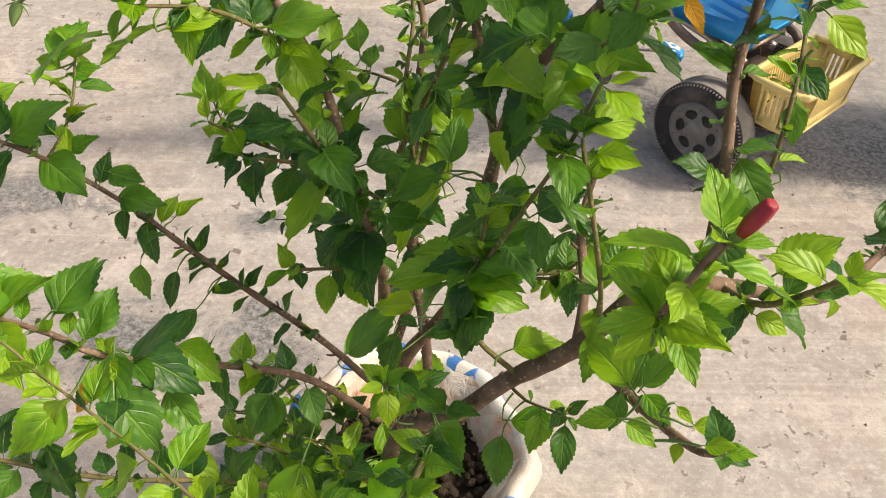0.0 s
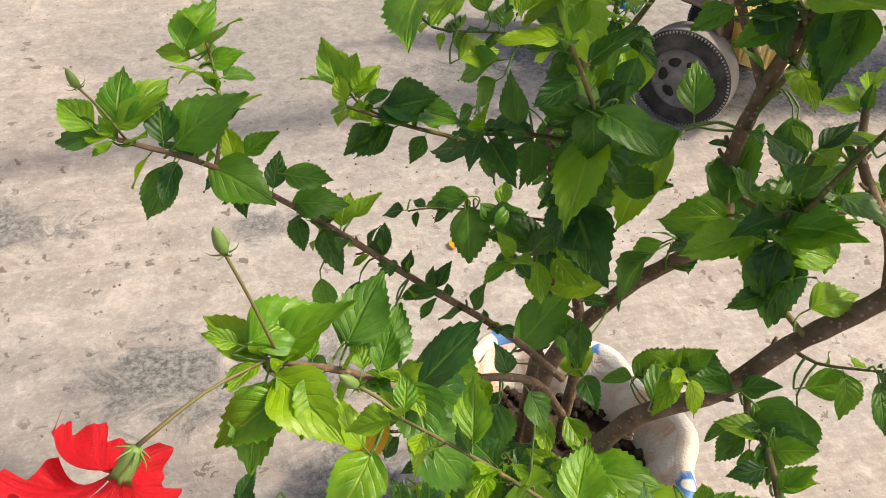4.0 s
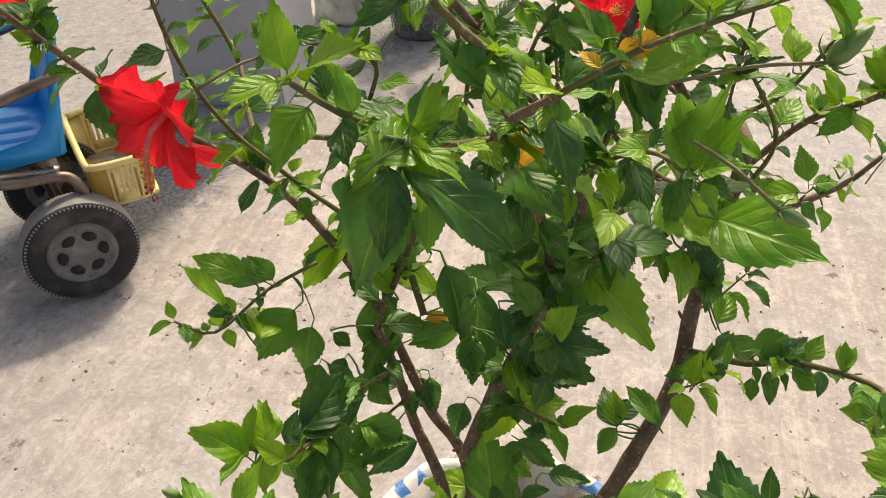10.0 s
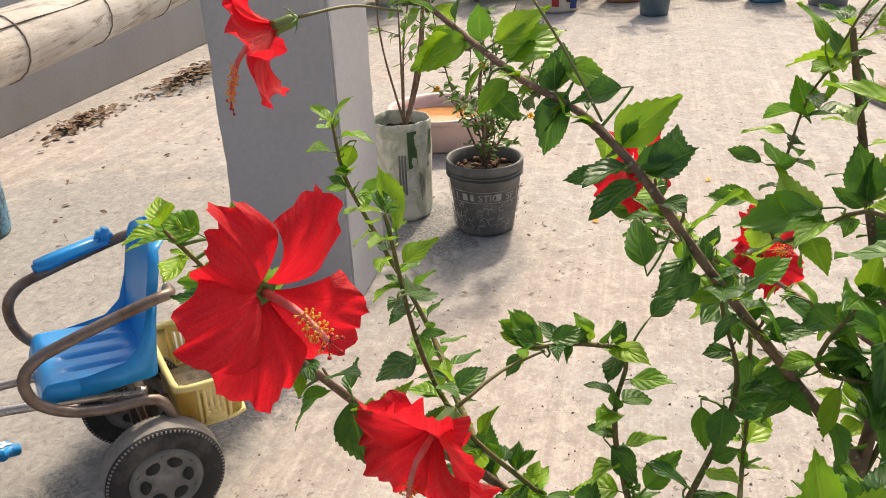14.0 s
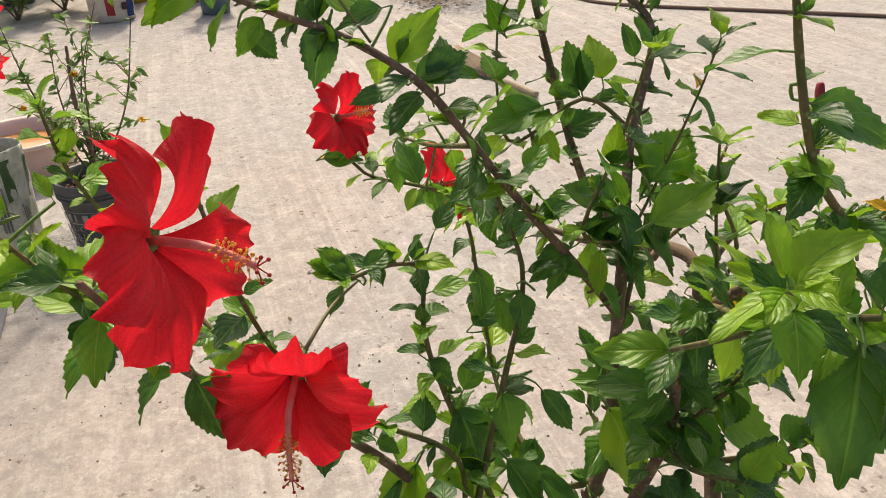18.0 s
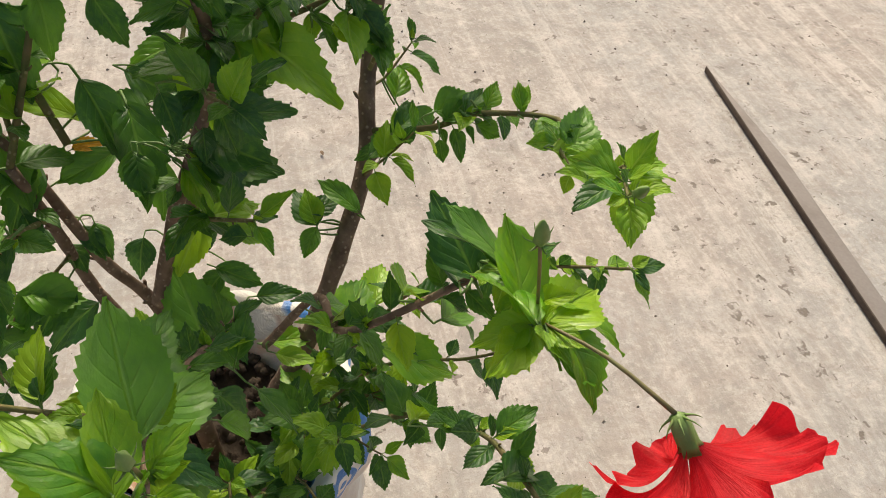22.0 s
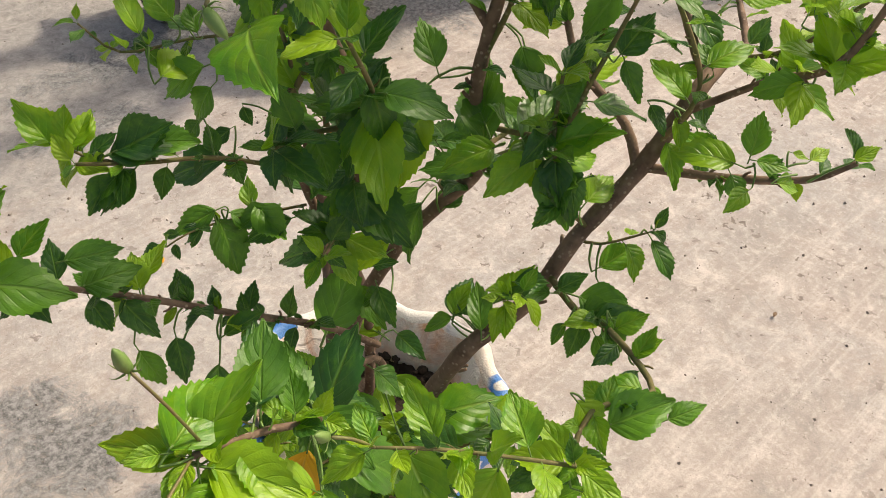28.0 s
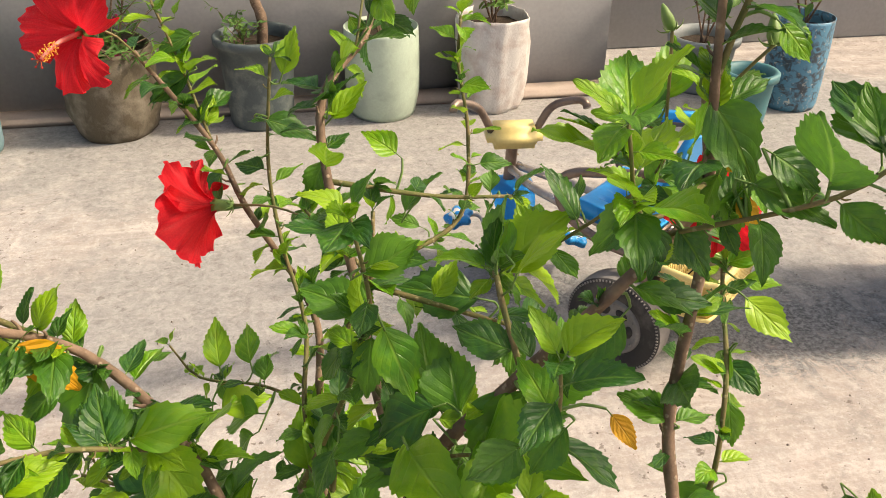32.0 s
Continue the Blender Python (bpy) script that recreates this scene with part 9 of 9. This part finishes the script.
bag = far_pot("snack_bag_planter", "crumpled white and red printed bag planter", (6.12, 1.47), 0.155, 0.40, (0.66, 0.60, 0.50), (0.36, 0.03, 0.03), (0.75, 0.2, 90, 0.08, 31, 4), True, 0.98)
for k, (a, z0, z1, col) in enumerate(((3.0, 0.05, 0.30, (0.42, 0.02, 0.02)), (3.5, 0.18, 0.36, (0.42, 0.02, 0.02)), (3.95, 0.03, 0.15, (0.02, 0.05, 0.22)), (3.7, 0.08, 0.13, (0.05, 0.02, 0.02)))):
    bm = bmesh.new()
    w = crumple(6.12)
    rows = [[bm.verts.new((0.158 * 1.012 * w(b, z) * math.cos(b), 0.158 * 1.012 * w(b, z) * math.sin(b), z)) for b in (a + 0.07 * i for i in range(6))] for z in (z0 + (z1 - z0) * j / 5 for j in range(6))]
    for lo, hi in zip(rows, rows[1:]):
        for i in range(5):
            bm.faces.new((lo[i], lo[i + 1], hi[i + 1], hi[i]))
    part("print", bm, worn("bag_ink", col, tuple(x * 0.5 for x in col), 0.5), bag)
far_pot("yellow_bag_planter", "yellow printed bag planter", (6.85, 1.36), 0.14, 0.40, (0.62, 0.46, 0.04), (0.25, 0.16, 0.03), (0.9, 0.2, 80, 0.08, 32, 4), True, 0.98)
far_pot("black_pot", "black plastic pot with a seedling", (7.1, 1.18), 0.16, 0.33, (0.06, 0.065, 0.06), (0.16, 0.15, 0.14), (0.7, 0.15, 60, 0.07, 33, 3))
far_pot("orange_bag_planter", "dirty orange bag planter", (6.55, 0.985), 0.145, 0.32, (0.42, 0.17, 0.08), (0.55, 0.36, 0.24), (0.8, 0.2, 70, 0.08, 34, 3), True, 0.98)
far_pot("blue_grey_pot", "blue-grey plastic pot on the terrace", (5.95, 0.755), 0.125, 0.30, (0.075, 0.125, 0.15), (0.2, 0.24, 0.25), (0.75, 0.18, 60, 0.08, 35, 3))
far_pot("red_bag_planter", "faded red bag planter", (6.9, 0.72), 0.13, 0.33, (0.40, 0.06, 0.05), (0.5, 0.3, 0.24), (0.9, 0.2, 60, 0.08, 36, 3), True, 0.98)
far_pot("terracotta_pot", "low terracotta pot on the far floor", (6.83, 0.25), 0.165, 0.24, (0.36, 0.14, 0.075), (0.45, 0.26, 0.18), (0.5, 0.12, 30, 0.06, 37, 2), False, 0.66)
far_pot("blue_sack_planter", "blue woven sack planter with yellow edge", (6.52, -0.07), 0.145, 0.34, (0.05, 0.24, 0.42), (0.3, 0.40, 0.34), (0.8, 0.2, 70, 0.08, 38, 3), True, 0.9)
far_pot("cement_pot", "square-sided grey cement pot", (6.36, -0.48), 0.150, 0.30, (0.20, 0.205, 0.20), (0.30, 0.29, 0.27), (0.8, 0.2, 60, 0.08, 39, 3), False, 0.9)
far_pot("blue_ring_pot", "ribbed turquoise pot under the shrubs", (6.65, 2.80), 0.14, 0.34, (0.14, 0.36, 0.44), (0.3, 0.42, 0.44), (0.9, 0.25, 140, 0.08, 40, 4))
far_pot("turquoise_drum", "tall turquoise drum planter", (7.45, 2.62), 0.16, 0.55, (0.13, 0.33, 0.40), (0.3, 0.4, 0.42), (1.1, 0.3, 160, 0.09, 41, 4), True, 0.97)
far_pot("dark_tub_planter", "dark planter behind the shrubs", (7.3, 2.25), 0.15, 0.35, (0.05, 0.06, 0.06), (0.12, 0.12, 0.11), (0.9, 0.3, 160, 0.08, 42, 4))


def shrub(label, at, h, spread, count, size, seed, bloom=None):
    root = thing("garden_shrub", label, "shrub", Matrix.Translation((at[0], at[1], 0)), group="shrubs along the far edge")
    places = bushy(root, Vector((0, 0, 0.0)), h, spread, count, size, seed, 7, False, 0.12, 0.007)
    if bloom:
        blooms(root, places, 70, 0.030, bloom, "blossom", seed)
    return root


shrub("leafy green shrub with tiny white flowers", (6.0, 3.35), 0.75, 0.5, 900, 0.06, 51, M_BLOOM)
shrub("leafy shrub with lilac flowers near the wall", (5.6, 3.05), 0.55, 0.35, 700, 0.055, 52, M_LILAC)
shrub("broad-leaved green shrub by the parapet", (6.5, 3.0), 0.85, 0.45, 900, 0.10, 53)
shrub("dense green shrub by the pots", (6.5, 2.15), 0.55, 0.38, 900, 0.055, 54)
shrub("dense green shrub by the printed bags", (6.75, 1.85), 0.7, 0.4, 900, 0.07, 55)
shrub("tall leafy shrub at the terrace end", (7.6, 3.2), 1.1, 0.6, 900, 0.09, 56)
shrub("tall leafy shrub behind the pots", (8.2, 2.0), 0.9, 0.6, 700, 0.09, 57)


def broom():
    root = thing("broom", "straw broom lying on the cement floor", "broom")
    M_STRAW = worn("broom_straw", (0.42, 0.33, 0.22), (0.25, 0.18, 0.11), 0.85, 0, 60, 0.6, 0.3)
    a, b = Vector((3.92, -0.305, 0.02)), Vector((2.95, -0.48, 0.018))
    rng = random.Random(6)
    bm = bmesh.new()
    for k in range(160):
        t = rng.uniform(-1, 1)
        e = a + Vector((rng.uniform(-0.08, 0.06), t * 0.13, rng.uniform(-0.01, 0.03)))
        s = a.lerp(b, 0.55) + Vector((0, t * 0.022, rng.uniform(-0.012, 0.02)))
        tube([e, e.lerp(s, 0.6) + Vector((0, t * 0.02, 0.012)), s], 0.0022, 4, bm, step=0.15)
    tagged(part("straw", bm, M_STRAW, root), "bundle of dry straws", kind="stuff")
    part("handle", tube([a.lerp(b, 0.5), b], 0.014, 8), M_STRAW, root)
    for t in (0.52, 0.58, 0.66):
        c = a.lerp(b, t)
        part("binding", tube([c + 0.026 * Vector((0, math.cos(q), math.sin(q) * 0.7)) for q in (2 * math.pi * i / 14 for i in range(15))], 0.003, 5, smooth=False, caps=False), M_BARK, root)
    return root


broom()
bar = thing("plank", "long thin weathered plank with a dark edge lying on the floor", "plank")
M_PLANK = worn("weathered_plank", (0.29, 0.255, 0.235), (0.20, 0.17, 0.15), 0.8, 0, 14, 0.6, 0.3, 160, 0.2)
M_PLANK_EDGE = worn("plank_edge", (0.075, 0.055, 0.045), (0.14, 0.11, 0.09), 0.8, 0, 30, 0.7, 0.3, 160, 0.2)
near, far = Vector((0.886, -0.358, 0)), Vector((-0.75, -0.226, 0))
along = (far - near).normalized()
aside, wide = Vector((-along.y, along.x, 0)), 0.034
shape = [near, near + along * 0.34 + aside * wide, far + aside * wide, far]
part("board", slab([(p.x, p.y) for p in shape], 0.013, 0.001, 1), M_PLANK, bar).matrix_basis = Matrix.Translation((0, 0, 0.002))
part("edge", slab([(p.x, p.y) for p in (near - along * 0.004, far, far - aside * 0.005, near - aside * 0.003)], 0.0145, 0.001, 1), M_PLANK_EDGE, bar, "dark strip along the plank's near side").matrix_basis = Matrix.Translation((0, 0, 0.002))
hose = thing("hose", "thin brown hose lying across the far floor", "hose")
part("line", tube([(5.9, -1.0, 0.012), (5.3, -1.55, 0.012), (4.7, -1.73, 0.012), (4.0, -2.4, 0.012), (3.0, -3.4, 0.012)], 0.012, 8, step=0.1), worn("brown_hose", (0.20, 0.12, 0.085), (0.3, 0.22, 0.17), 0.6), hose)


# ---- litter, grit and fallen leaves ----
M_DRY = worn("dry_leaf", (0.16, 0.095, 0.055), (0.36, 0.26, 0.17), 0.85, 0, 50, 0.9, 0.4)
M_GRIT = worn("floor_grit", (0.24, 0.20, 0.17), (0.40, 0.34, 0.29), 0.95, 0, 80, 0.7, 0.4)
DRY = small_leaf("dry_scrap", M_DRY, 1.0, 0.5)


def litter(name, label, at, sx, sy, count, size, seed, pile=0.02):
    rng = random.Random(seed)
    places = []
    for _ in range(count):
        x, y = rng.gauss(0, 0.45), rng.gauss(0, 0.45)
        z = 0.004 + pile * max(0, 1 - x * x - y * y) * rng.random()
        places.append(Matrix.Translation((at[0] + sx * x, at[1] + sy * y, z + 0.3 * size * 0.2)) @ pose(0, 0, 0, rng.uniform(-25, 25), rng.uniform(-25, 25), rng.uniform(0, 360)) @ Matrix.Scale(size * rng.uniform(0.4, 1.3), 4))
    ob = scatter(name, DRY, places, None, label)
    return tagged(ob, category="leaf litter")


litter("leaf_litter", "heap of dry brown leaves on the floor", (3.95, 3.36), 0.50, 0.12, 330, 0.05, 61, 0.04)
litter("leaf_litter", "swept dry leaves along the wall foot", (3.05, 3.46), 0.34, 0.10, 240, 0.045, 62, 0.03)
litter("leaf_litter", "sweepings and dry scraps on the far floor", (5.5, -0.78), 0.55, 0.32, 420, 0.035, 63, 0.02)
litter("loose_scraps", "stray dry leaf scraps on the terrace", (3.0, 2.6), 1.6, 0.8, 60, 0.03, 64, 0.0)
litter("loose_scraps", "stray dry leaf scraps beside the pots", (2.2, 1.2), 0.9, 0.6, 40, 0.02, 65, 0.0)


def grit(seed, count, cx, cy, spread):
    rng = random.Random(seed)
    co, faces = [], []
    for _ in range(count):
        r = 0.0008 + 0.0030 * rng.random() ** 5
        x, y = cx + rng.gauss(0, spread), cy + rng.gauss(0, spread)
        b = len(co)
        for k in range(5):
            a = 1.2566 * k + rng.random()
            co.append((x + r * math.cos(a) * rng.uniform(0.7, 1.3), y + r * math.sin(a) * rng.uniform(0.7, 1.3), 0.0))
        co.append((x, y, r * rng.uniform(0.5, 1.0) + 0.0015))
        faces += [(b + k, b + (k + 1) % 5, b + 5) for k in range(5)]
    me = bpy.data.meshes.new("grit")
    me.from_pydata(co, [], faces)
    me.materials.append(M_GRIT)
    return tagged(new("grit", me), "scattered grit and crumbs on the cement", "grit", kind="stuff")


grit(1, 2600, 0.3, 0.8, 1.0)
grit(2, 1500, 2.4, 1.8, 1.2)

FALLEN = [small_leaf("fallen_leaf", M_YELLOW, 1.0, 0.6), small_leaf("fallen_leaf", M_DRY, 1.0, 0.5)]
for k, (x, y, s, which) in enumerate(((0.013, 1.302, 0.028, 0), (2.6, 0.55, 0.035, 0), (2.15, 0.95, 0.03, 0), (0.62, 2.75, 0.05, 1), (1.9, 2.1, 0.03, 0), (1.1, 2.6, 0.04, 1), (0.72, 0.52, 0.014, 1))):
    ob = new("fallen_leaf", FALLEN[which])
    ob.matrix_basis = pose(x, y, 0.006, 4, 6, 77 * k) @ Matrix.Scale(s, 4)
    tagged(ob, "fallen yellow leaf lying on the cement floor" if which == 0 else "fallen dry brown leaf lying on the cement floor", "leaf")
